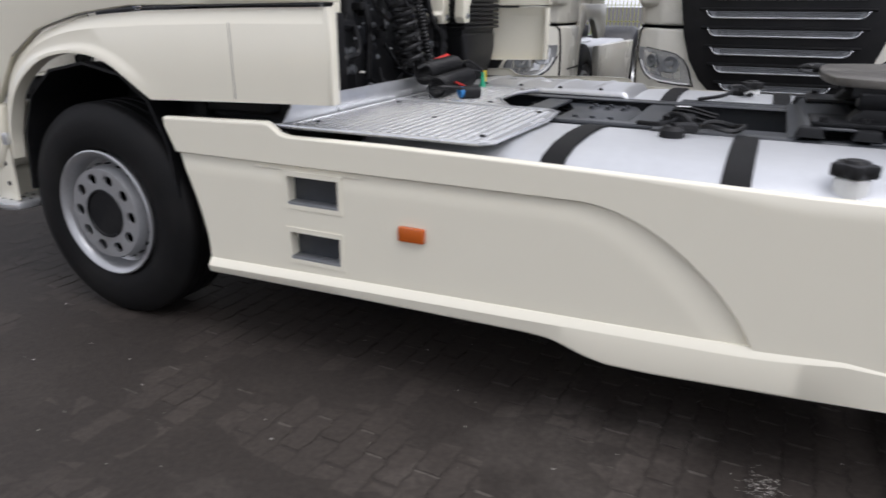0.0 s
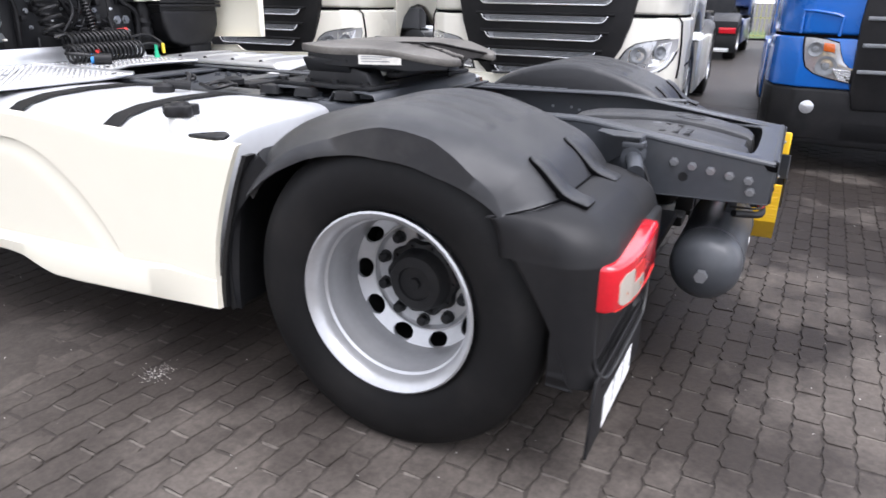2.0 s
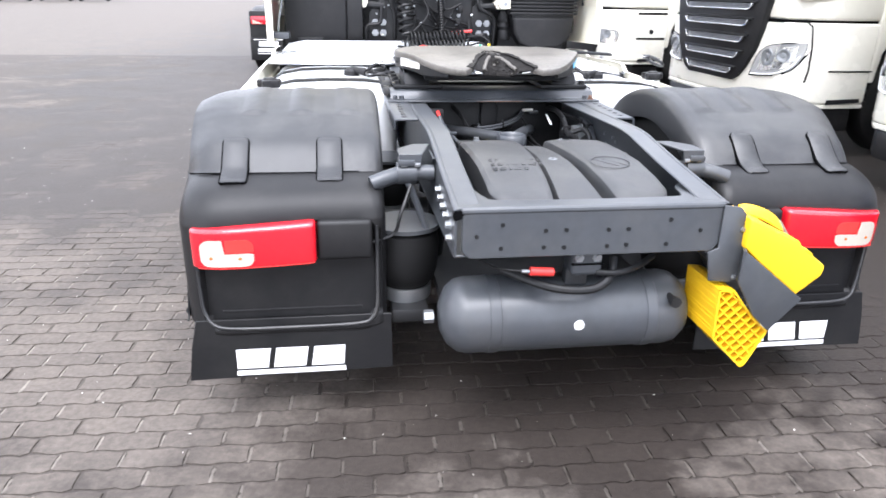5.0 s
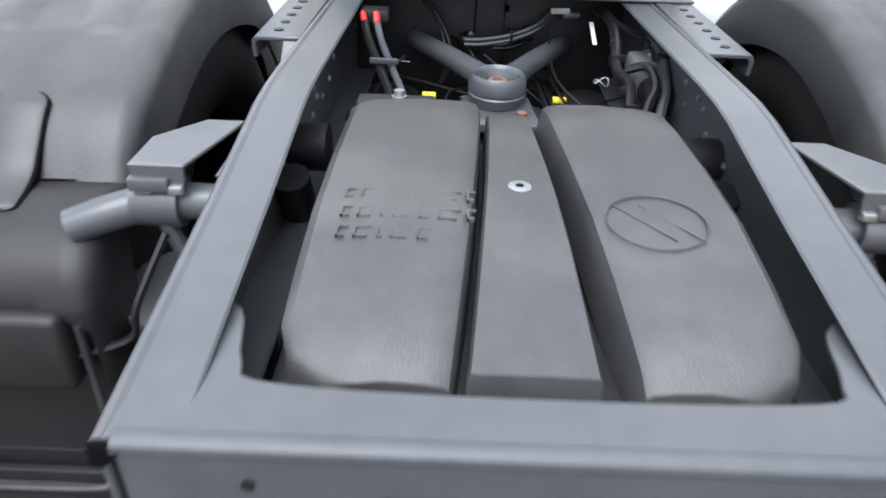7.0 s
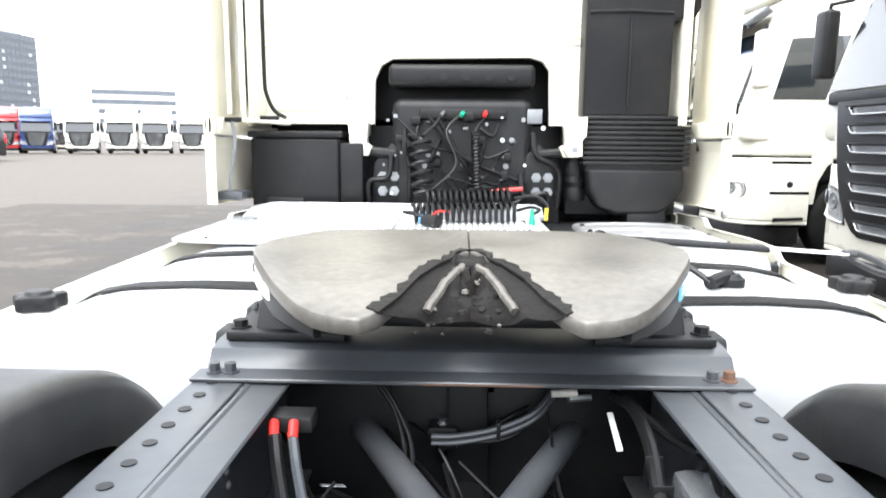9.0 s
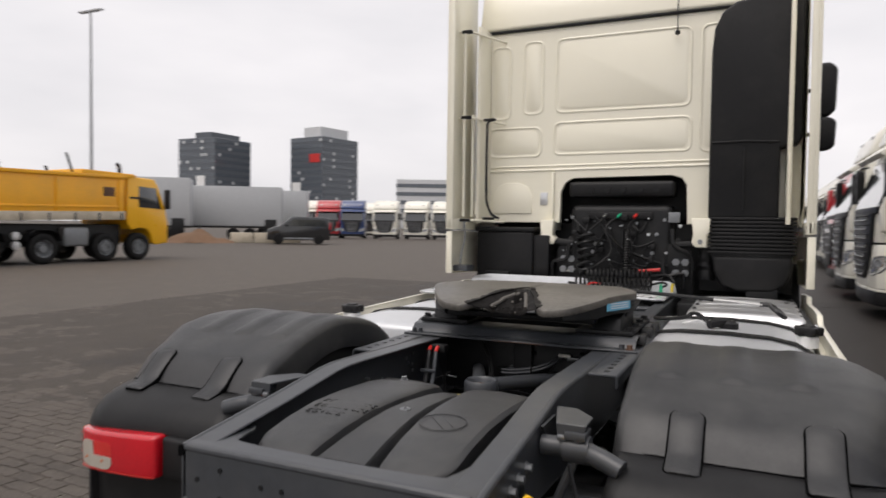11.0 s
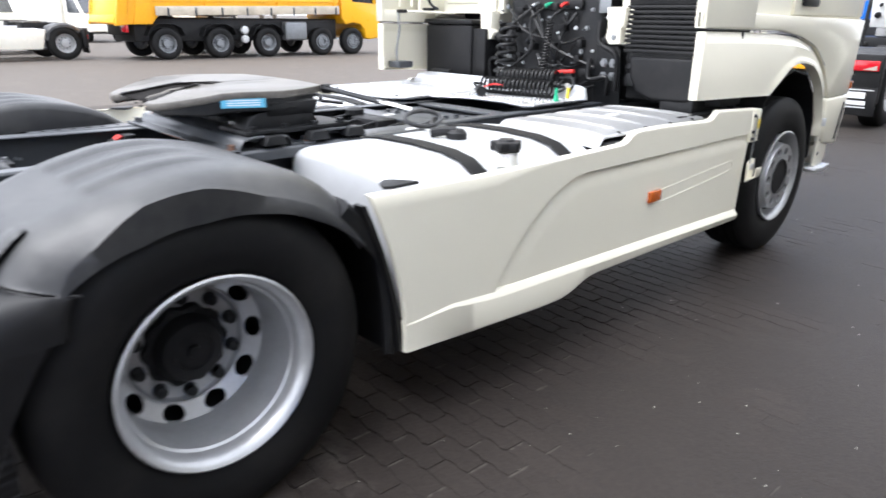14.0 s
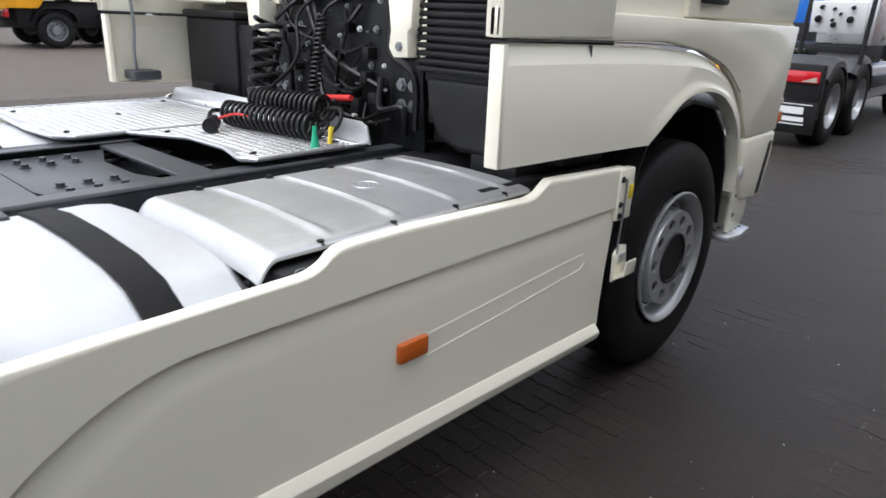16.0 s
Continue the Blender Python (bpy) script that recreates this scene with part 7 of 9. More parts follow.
for k in range(2):
    a, b = rng.uniform(-0.24, -0.08), rng.uniform(-0.16, 0.0)
    part("hose_run", tube(smooth_line([(a, 0.66, rng.uniform(0.78, 0.88)), ((a + b) / 2 + rng.uniform(-0.05, 0.05), rng.uniform(0.5, 0.6), rng.uniform(0.74, 0.82)), (b, rng.uniform(0.38, 0.46), 0.72), (b + 0.03, 0.3, 0.70)], 5), rng.choice((0.004, 0.005, 0.007)), 6), M["hose"], ax)
for x0, y0, z0, w in ((0.325, 0.05, 0.735, 0.05), (0.345, 0.12, 0.76, 0.04), (0.30, 0.34, 0.80, 0.035), (-0.33, 0.02, 0.74, 0.045), (-0.08, 0.55, 0.76, 0.06), (0.10, 0.62, 0.80, 0.05), (-0.20, 0.62, 0.82, 0.05), (0.02, 0.60, 0.86, 0.04)):
    part("axle_fitting", box((x0, y0, z0), (x0 + w, y0 + w * 0.9, z0 + w * 0.8), 0.006), M["plastic_dark"], ax)
    part("fitting_nut", bolt((x0 + w * 0.5, y0 + w * 0.4, z0 + w * 0.8), 0.008, 0.010, "z"), M["steel"], ax)
for k in range(6):
    y = -0.02 + 0.06 * k
    part("cable_tie", box((0.274 + 0.003 * (k % 2), y, 0.778 + 0.018 * k), (0.306, y + 0.004, 0.798 + 0.018 * k), 0.002), M["plastic_dark"], ax)
for x, y, z in ((-0.19, 0.03, 0.735), (0.20, 0.06, 0.735), (-0.06, 0.30, 0.72), (0.26, 0.23, 0.80)):
    part("wire_loop", tube([(x + 0.018 * math.cos(a), y + 0.014 * math.sin(a), z + 0.008 * math.sin(2 * a)) for a in [i * 0.4 for i in range(17)]], 0.002, 5), M["mesh_grey"], ax)
part("paper_tag", moved(box((-0.020, -0.001, -0.012), (0.020, 0.001, 0.012)), pose(-0.23, 0.33, 0.80, 70, 10, 20)), M["mesh_grey"], ax)
part("sensor_wire", tube(smooth_line([(-0.165, 0.24, 0.735), (-0.19, 0.19, 0.72), (-0.14, 0.14, 0.715), (-0.12, 0.2, 0.725), (-0.15, 0.24, 0.735)], 5), 0.003, 6), M["steel"], ax)
part("vent_hose", tube(smooth_line([(0.19, 0.20, 0.745), (0.24, 0.14, 0.73), (0.26, 0.08, 0.70)], 5), 0.006, 6), M["steel"], ax)
part("centre_post", prism([(-0.045, 0.60), (0.045, 0.60), (0.04, 0.93), (-0.04, 0.93)], "y", 0.57, 0.598, 0.006), M["plastic_dark"], ax)
for dz in (0.0, 0.013):
    part("brake_line", tube(smooth_line([(-0.07, 0.50, 0.80 + dz), (-0.02, 0.50, 0.802 + dz), (0.06, 0.51, 0.815 + dz), (0.13, 0.53, 0.84 + dz), (0.17, 0.57, 0.87 + dz)], 5), 0.006, 8), M["frame"], ax)
    part("brake_line", tube(smooth_line([(-0.19, 0.57, 0.90 + dz), (-0.15, 0.54, 0.86 + dz), (-0.125 + dz, 0.50, 0.81), (-0.12 + dz, 0.46, 0.76), (-0.13, 0.40, 0.72)], 5), 0.005, 8), M["hose"], ax)
part("line_clip", box((0.055, 0.50, 0.806), (0.063, 0.525, 0.842), 0.002), M["plastic_dark"], ax)
part("white_clip", tube([(0.165, 0.55, 0.885), (0.215, 0.555, 0.885)], 0.008, 8), M["sticker"], ax)
# added black sheets keep the axle void dark in place of its shade
part("axle_void_wall", box((-0.38, 0.60, 0.55), (0.38, 0.66, 0.93), 0.01), M["black"], ax)
part("axle_void_floor", box((-0.39, -0.6, 0.40), (0.39, 0.6, 0.44), 0.01), M["black"], ax)


# ---- wheel chocks in their bracket ----
hold = empty("chock_bracket")
hold.parent = truck
part("side_plate", prism([(0.380, 0.866), (0.432, 0.860), (0.452, 0.838), (0.466, 0.730), (0.457, 0.622), (0.366, 0.630), (0.350, 0.722), (0.380, 0.735)], "y", -0.984, -0.975, 0.003), M["frame"], hold, "dark grey folded bracket")
plate = [(0.449, 0.735), (0.491, 0.703), (0.657, 0.574), (0.566, 0.472), (0.507, 0.526), (0.441, 0.635)]
part("divider", prism(plate, "y", -1.022, -1.013, 0.003), M["frame"], hold)
part("divider", prism(plate, "y", -0.792, -0.783, 0.003), M["frame"], hold)
part("floor_plate", prism([(0.470, 0.705), (0.652, 0.562), (0.646, 0.554), (0.464, 0.697)], "y", -1.013, -0.792, 0.001, 1), M["frame"], hold)
part("fold", prism([(0.440, -1.018), (0.449, -1.022), (0.466, -0.984), (0.457, -0.980)], "z", 0.632, 0.738, 0.001, 1), M["frame"], hold)
part("arm", box((0.405, -0.96, 0.66), (0.47, -0.79, 0.68), 0.004), M["frame"], hold)
for x, z in ((0.447, 0.792), (0.444, 0.640)):
    part("bolt", bolt((x, -0.984, z), 0.006, 0.008, "y", -1), M["steel"], hold)

up_chock = empty("wheel_chock", pose(0.63, -0.89, 0.60), "bright yellow plastic wheel chock with a grip", "wheel chock", "chocks at the truck's rear")
R0 = pose(-0.63, 0.89, -0.60)
body = prism([(0.449, 0.836), (0.502, 0.814), (0.622, 0.757), (0.633, 0.738), (0.722, 0.674), (0.716, 0.643), (0.642, 0.581), (0.500, 0.694), (0.451, 0.740)], "y", -1.010, -0.796, 0.009, 3)
part("shell", moved(body, R0), M["yellow"], up_chock)
slope = Vector((0.130, 0, -0.062)).normalized()
nrm = Vector((0.062, 0, 0.130)).normalized()
frame_m = Matrix(((slope.x, 0, nrm.x, 0.502), (0, 1, 0, -0.905), (slope.z, 0, nrm.z, 0.816), (0, 0, 0, 1)))
for y in (-0.055, 0.030):
    part("grip_slot", moved(box((0.020, y, -0.004), (0.105, y + 0.026, 0.0015), 0.002, 1), R0 @ frame_m), M["gap"], up_chock)
bow = smooth_line([(-0.025, 0, -0.004), (0.0, 0, 0.010), (0.05, 0, 0.017), (0.10, 0, 0.012), (0.135, 0, -0.008)], 5)
part("grip", moved(tube(bow, 0.020, 12, flat=0.55), R0 @ frame_m), M["yellow"], up_chock)
nose = Matrix(((0.812, 0, 0.584, 0.633), (0, 1, 0, -0.905), (-0.584, 0, 0.812, 0.738), (0, 0, 0, 1)))
part("front_strap", moved(box((0.012, -0.104, -0.004), (0.045, 0.104, 0.004), 0.003), R0 @ nose), M["yellow"], up_chock)
for y in (-0.075, 0.07):
    part("peg_hole", moved(lathe([(0.007, 0.0), (0.007, 0.0012)], 10, "z", (0.085, y, 0.0)), R0 @ nose), M["gap"], up_chock)
clip = smooth_line([(0.0, 0.006, 0.012), (-0.022, 0.022, 0.030), (-0.012, 0.034, 0.034), (0.020, 0.018, 0.018), (0.060, 0.016, 0.008), (0.105, 0.012, 0.004), (0.105, -0.012, 0.004), (0.060, -0.008, 0.008), (0.0, 0.004, 0.012)], 4)
part("wire_clip", moved(tube(clip, 0.0022, 6), R0 @ nose), M["steel"], up_chock, "bent wire spring clip")

low_chock = empty("wheel_chock", pose(0.56, -0.89, 0.40), "yellow plastic wheel chock, hollow ribbed underside showing", "wheel chock", "chocks at the truck's rear")
R1 = pose(-0.56, 0.89, -0.40)
poly = [(0.392, 0.612), (0.397, 0.446), (0.505, 0.340), (0.519, 0.343), (0.577, 0.462), (0.520, 0.512), (0.443, 0.606)]
part("back_shell", moved(prism(poly, "y", -0.83, -0.80, 0.006), R1), M["yellow"], low_chock)
for (a, b), (c, d) in zip(poly, poly[1:] + poly[:1]):
    e = Vector((c - a, d - b)).normalized()
    n2 = Vector((-e.y, e.x)) * 0.006
    part("wall", moved(prism([(a, b), (c, d), (c + n2.x, d + n2.y), (a + n2.x, b + n2.y)], "y", -1.008, -0.82), R1), M["yellow"], low_chock)
ex, ez = Vector((0.114, -0.112)).normalized(), Vector((0.112, 0.114)).normalized()


def clip_line(p, d):
    """The stretch of a line that lies inside the chock's outline."""
    hits = []
    for (a, b), (c, e) in zip(poly, poly[1:] + poly[:1]):
        ux, uz = c - a, e - b
        den = d.x * uz - d.y * ux
        if abs(den) > 1e-9:
            t = ((a - p.x) * uz - (b - p.y) * ux) / den
            u = ((a - p.x) * d.y - (b - p.y) * d.x) / den
            if 0 <= u <= 1:
                hits.append(t)
    return (min(hits), max(hits)) if len(hits) > 1 else None


for d, o in ((ex, ez), (ez, ex)):
    for k in range(-6, 9):
        p = Vector((0.48, 0.475)) + o * (0.027 * k)
        c = clip_line(p, d)
        if c and c[1] - c[0] > 0.03:
            a, b = p + d * c[0], p + d * c[1]
            n2 = o * 0.002
            part("rib", moved(prism([(a.x - n2.x, a.y - n2.y), (b.x - n2.x, b.y - n2.y), (b.x + n2.x, b.y + n2.y), (a.x + n2.x, a.y + n2.y)], "y", -1.004, -0.82), R1), M["yellow"], low_chock)


# ---- other trucks in the yard ----
simple_tyre = None


def yard_wheel(name, parent, x, y, z, s, front, rim_mat):
    """A wheel with its tyre, rim and hub for a parked truck; alike wheels share their meshes."""
    key = (front, s, rim_mat)
    if key not in yard_wheel.made:
        tyre = part("tyre", mirrored(moved(tyre_mesh(0.5, 0.29, 0.287, 32, False), pose(-0.15, 0, 0)), s), M["rubber"])
        if front:
            prof = [(0.288, 0.0), (0.275, -0.005), (0.25, -0.07), (0.215, -0.05), (0.205, 0.0), (0.115, 0.004), (0.11, -0.05), (0.0, -0.05)]
        else:
            prof = [(0.288, 0.0), (0.275, -0.005), (0.25, -0.09), (0.23, -0.15), (0.135, -0.15), (0.125, -0.04), (0.0, -0.03)]
        rim = part("rim", mirrored(lathe(prof, 28, "x", caps=False), s), M[rim_mat])
        holes = bmesh.new()
        for i in range(10):
            a = 2 * math.pi * i / 10
            lathe([(0.02, 0.0045 if front else -0.148), (0.02, 0.006 if front else -0.146)], 8, "x", (0, 0.165 * math.cos(a), 0.165 * math.sin(a)), holes)
        hole = part("hand_holes", mirrored(holes, s), M["black"])
        yard_wheel.made[key] = [o.data for o in (tyre, rim, hole)]
        for o in (tyre, rim, hole):
            bpy.data.objects.remove(o)
    hub = new(name)
    hub.parent = parent
    hub.location = (x, y, z)
    for n, d in zip(("tyre", "rim", "hand_holes"), yard_wheel.made[key]):
        o = new(n, d)
        o.parent = hub
    return hub


yard_wheel.made = {}


def tractor(name, m, paint, label, group="", axles=1, style=0, wheelbase=3.8, flap_text=False, rim="rim", roof=True, rear=True):
    """A parked tractor unit. Local axes: y ahead, the bumper's face at y = 0, x to its right, on the ground at z = 0."""
    t = empty(name, m, label, "truck", group)
    pm = M[paint]
    wide = 1.235

    def plan(k, back, inset=0.0):
        w = wide - inset
        return [(-w, back), (-w, -0.40 * k), (-w + 0.05, -0.20 * k), (-w + 0.22, -0.06 * k), (-0.62, -0.01 * k), (0, 0.015), (0.62, -0.01 * k), (w - 0.22, -0.06 * k), (w - 0.05, -0.20 * k), (w, -0.40 * k), (w, back)]
    if style == 2:
        part("bumper", prism(plan(1.0, -0.86, 0.004), "z", 0.27, 0.70, 0.03, 3), M["plastic_dark"], t, "black plastic lower bumper")
        part("bumper_top", prism(plan(1.0, -0.86), "z", 0.70, 1.10, 0.02, 3), pm, t)
    else:
        part("bumper", prism(plan(1.0, -0.86), "z", 0.50, 1.215, 0.03, 3), pm, t)
        part("bumper_sill", prism(plan(1.0, -0.86, 0.012), "z", 0.462, 0.505, 0.012, 2), pm, t)
    part("bumper_lip", prism(plan(1.0, -0.80, 0.06), "z", 0.235, 0.466, 0.03), M["plastic_dark"], t, "black lower bumper")
    seam = 1.10 if style == 2 else 1.215
    part("lower_cab", prism(plan(1.05, -0.90, 0.01), "z", seam + 0.018, 1.72, 0.03, 3), pm, t)
    part("panel_gap", prism(plan(1.0, -0.84, 0.03), "z", seam - 0.004, seam + 0.02), M["gap"], t)
    body = empty("cab")
    body.parent = t
    part("cab_shell", prism([(-0.08, 1.40), (-0.05, 1.75), (-0.32, 2.62), (-0.42, 2.92), (-2.20, 2.98), (-2.22, 1.25), (-1.98, 1.22), (-0.75, 1.35)], "x", -1.215, 1.215, 0.05, 3), pm, body)
    glass = [(-1.10, -0.035, 1.82), (1.10, -0.035, 1.82), (1.02, -0.300, 2.60), (-1.02, -0.300, 2.60)]
    g = bmesh.new()
    front = [g.verts.new((x, y + 0.006, z)) for x, y, z in glass]
    back = [g.verts.new((x, y - 0.05, z)) for x, y, z in glass]
    g.faces.new(front)
    g.faces.new(back[::-1])
    for i in range(4):
        g.faces.new((front[i], front[(i + 1) % 4], back[(i + 1) % 4], back[i]))
    part("windscreen", g, M["glass"], body, "dark windscreen")
    part("wiper_panel", box((-1.08, -0.075, 1.70), (1.08, -0.012, 1.81), 0.02), M["plastic_dark"], body)
    if roof:
        part("roof_cap", prism([(-0.34, 2.93), (-0.48, 3.32), (-0.72, 3.60), (-1.2, 3.76), (-2.0, 3.84), (-2.22, 3.78), (-2.22, 2.97)], "x", -1.16, 1.16, 0.08, 4), pm, body)
        part("sun_visor", prism([(-0.10, 2.60), (-0.02, 2.66), (-0.28, 2.86), (-0.36, 2.80)], "x", -1.10, 1.10, 0.015), M["glass"] if style else pm, body, "sun visor")
        for x in (-0.75, 0.75):
            part("roof_lamp", moved(box((-0.13, -0.03, -0.06), (0.13, 0.03, 0.06), 0.02), pose(x, -0.50, 3.30, -32)), M["headlamp"], body)
    # grille
    hw = [(1.72, 0.87), (1.40, 0.83), (1.15, 0.785), (0.95, 0.720), (0.78, 0.620), (0.68, 0.52), (0.635, 0.42)]
    if style == 2:
        hw = [(1.60, 0.62), (1.20, 0.64), (0.70, 0.62), (0.55, 0.58)]
    elif style:
        hw = [(1.60, 0.70), (1.20, 0.78), (0.70, 0.74), (0.55, 0.70)]
    poly = [(-w, z) for z, w in hw] + [(w, z) for z, w in hw[::-1]]
    gr = part("grille", prism(poly, "y", -0.06, 0.024, 0.012), M["plastic_dark"], t, "black grille with bright bars")
    if style == 0:
        for z, w in ((1.625, 0.655), (1.475, 0.645), (1.325, 0.625), (1.174, 0.595), (1.020, 0.555), (0.868, 0.51), (0.714, 0.44)):
            # a bright lower line with upturned ends over a strip of dark mesh
            bar = [(-w, z + 0.042), (-w + 0.022, z + 0.004), (-w + 0.050, z - 0.018), (-w + 0.085, z - 0.024), (w - 0.085, z - 0.024), (w - 0.050, z - 0.018), (w - 0.022, z + 0.004), (w, z + 0.042)]
            inn = [(-w + 0.010, z + 0.044), (-w + 0.032, z + 0.010), (-w + 0.056, z - 0.006), (-w + 0.088, z - 0.011), (w - 0.088, z - 0.011), (w - 0.056, z - 0.006), (w - 0.032, z + 0.010), (w - 0.010, z + 0.044)]
            part("grille_bar", prism(bar + inn[::-1], "y", 0.028, 0.052, 0.002), M["chrome"], gr)
            part("bar_mesh", prism([(-w + 0.06, z - 0.010), (w - 0.06, z - 0.010), (w - 0.022, z + 0.036), (-w + 0.022, z + 0.036)], "y", 0.022, 0.032), M["mesh_grey"], gr)
            holes = bmesh.new()
            for row in range(3):
                zz = z - 0.002 + 0.0135 * row
                n = int((2 * w - 0.14) / 0.020)
                for i in range(n):
                    xx = -w + 0.07 + 0.020 * (i + 0.5 * (row % 2))
                    ring = [(xx + 0.0075 * math.cos(radians(60 * q)), zz + 0.0056 * math.sin(radians(60 * q))) for q in range(6)]
                    holes.faces.new([holes.verts.new((px, 0.0328, pz)) for px, pz in ring])
            part("grille_mesh", holes, M["black"], gr, smooth=False)
            part("grille_fold", prism([(0.02, z + 0.066), (0.052, z + 0.052), (0.020, z + 0.038)], "x", -w - 0.05, w + 0.05, 0.003), M["plastic_dark"], gr)
    else:
        for z in (1.45, 1.25, 1.05, 0.85):
            part("grille_bar", box((-0.60, 0.022, z - 0.015), (0.60, 0.046, z + 0.015), 0.005), M["mesh_grey"], gr)
        part("badge", moved(prism([(0, 0.12), (0.085, 0), (0, -0.12), (-0.085, 0)], "y", 0.0, 0.02, 0.004), pose(0, 0.04, 1.38)), M["chrome"], gr)
    if style:
        part("plate_panel", box((-0.27, 0.012, 0.45), (0.27, 0.030, 0.57), 0.004), M["plastic_dark"], t)
    for s in (-1, 1):
        # headlamp: a large swept lens on the bumper's corner, with its reflectors and a pale strip
        def skin(x):
            x = abs(x)
            return 0.0 if x < 0.62 else (-0.01 - 0.05 * (x - 0.62) / 0.395 if x < 1.015 else (-0.06 - 0.14 * (x - 1.015) / 0.17 if x < 1.185 else -0.20 - (x - 1.185) * 4.0))
        shape = [(0.662, 0.712), (0.688, 0.79), (0.716, 0.868), (0.762, 0.940), (0.835, 0.990), (0.92, 1.012), (1.02, 1.028), (1.11, 1.040), (1.188, 1.048), (1.190, 0.99), (1.178, 0.925), (1.150, 0.858), (1.108, 0.798), (1.05, 0.758), (0.96, 0.735), (0.82, 0.720)]
        if style == 1:
            shape = [(0.700, 0.765), (0.695, 0.84), (0.700, 0.915), (0.80, 0.93), (0.95, 0.938), (1.06, 0.938), (1.13, 0.925), (1.15, 0.86), (1.135, 0.79), (1.09, 0.755), (0.98, 0.748), (0.82, 0.750)]
        if style == 2:
            shape = [(0.615, 0.752), (0.605, 0.80), (0.600, 0.858), (0.655, 0.875), (0.700, 0.915), (0.730, 0.98), (0.755, 1.062), (0.84, 1.085), (0.94, 1.10), (1.008, 1.102), (1.005, 1.03), (0.99, 0.93), (0.965, 0.862), (0.90, 0.815), (0.80, 0.785), (0.70, 0.765)]
        mx, mz = sum(p[0] for p in shape) / len(shape), sum(p[1] for p in shape) / len(shape)

        def shell_of(k, out, deep):
            own = bmesh.new()
            f = [own.verts.new((mx + (x - mx) * k, skin(mx + (x - mx) * k) + out, mz + (z - mz) * k)) for x, z in shape]
            g2 = [own.verts.new((mx + (x - mx) * k, skin(mx + (x - mx) * k) - deep, mz + (z - mz) * k)) for x, z in shape]
            mid = own.verts.new((mx, skin(mx) + out + 0.006, mz))
            for i in range(len(f)):
                j = (i + 1) % len(f)
                own.faces.new((f[i], f[j], mid))
                own.faces.new((f[i], g2[i], g2[j], f[j]))
            return mirrored(own, s)
        lamp = part("headlamp", shell_of(0.965, 0.008, 0.05), M["headlamp"], t, "clear swept headlamp with bright reflectors")
        part("lamp_seam", shell_of(1.03, 0.0025, 0.05), M["gap"], lamp)
        for dx, dz, r in ((-0.085, 0.010, 0.074), (0.085, 0.035, 0.060)) if style != 2 else ((0.115, 0.085, 0.062), (0.02, -0.04, 0.082)):
            x = mx + dx
            tilt = math.degrees(math.atan2(skin(x - 0.02) - skin(x + 0.02), 0.04))
            ref = lathe([(r, 0.002), (r, 0.012), (r * 0.86, 0.013), (r * 0.6, 0.004), (r * 0.35, 0.003), (r * 0.3, 0.012), (0.0, 0.014)], 20, "y")
            part("reflector", moved(ref, pose(s * x, skin(x) + 0.008, mz + dz, 0, 0, -s * tilt)), M["mesh_grey"], lamp)
        if style == 2:
            # amber indicator above, bright slats towards the grille, a dark end piece, and the pressed field over the lamp
            part("indicator", prism([(s * 0.775, 0.985), (s * 0.86, 0.995), (s * 0.865, 1.06), (s * 0.785, 1.05)], "y", -0.03, 0.004, 0.006), M["amber"], lamp)
            for k in range(5):
                part("lamp_slat", prism([(s * 0.640, 0.762 + 0.019 * k), (s * (0.72 + 0.012 * k), 0.775 + 0.019 * k), (s * (0.72 + 0.012 * k), 0.784 + 0.019 * k), (s * 0.640, 0.771 + 0.019 * k)], "y", -0.02, 0.016, 0.001, 1), M["chrome"], lamp)
            part("lamp_end", prism([(s * 0.575, 0.748), (s * 0.632, 0.760), (s * 0.640, 0.862), (s * 0.585, 0.850)], "y", -0.04, 0.012, 0.006), M["plastic_dark"], lamp)
            part("field_edge", tube([(s * x, skin(x) + 0.006, z) for x, z in ((1.045, 1.125), (1.045, 1.20), (1.045, 1.30), (0.95, 1.295), (0.82, 1.275), (0.765, 1.255), (0.765, 1.18), (0.770, 1.11))], 0.012, 8), pm, t)
        if style == 0:
            strip = bmesh.new()
            low = [(0.70, 0.728), (0.82, 0.733), (0.95, 0.747), (1.03, 0.768), (1.085, 0.804), (1.13, 0.862), (1.155, 0.925)]
            tube([(x, skin(x) + 0.013, z) for x, z in low], 0.008, 6, strip)
            part("light_strip", mirrored(strip, s), M["white_plastic"], lamp)
            # bright upright facets behind the glass
            for xa, xb, za, zb in ((0.775, 0.835, 0.765, 0.955), (0.850, 0.945, 0.775, 0.985), (0.960, 1.045, 0.80, 1.005), (1.058, 1.115, 0.86, 1.018)):
                facet = bmesh.new()
                vs = [facet.verts.new(p) for p in ((xa, skin(xa) + 0.013, za), (xb, skin(xb) + 0.013, za + 0.012), (xb + 0.018, skin(xb + 0.018) + 0.006, zb), (xa + 0.018, skin(xa + 0.018) + 0.012, zb - 0.018))]
                facet.faces.new(vs)
                ext = bmesh.ops.extrude_face_region(facet, geom=list(facet.faces))
                for v in [g for g in ext["geom"] if isinstance(g, bmesh.types.BMVert)]:
                    v.co.y -= 0.02
                bmesh.ops.recalc_face_normals(facet, faces=facet.faces)
                part("reflector_facet", mirrored(facet, s), M["chrome"], lamp, smooth=False)
            part("corner_seam", tube([(s * x, y, z) for x, y, z in ((1.142, -0.158, 1.24), (1.190, -0.208, 1.18), (1.204, -0.232, 1.0), (1.207, -0.235, 0.80), (1.198, -0.222, 0.70))], 0.008, 6), M["gap"], t)
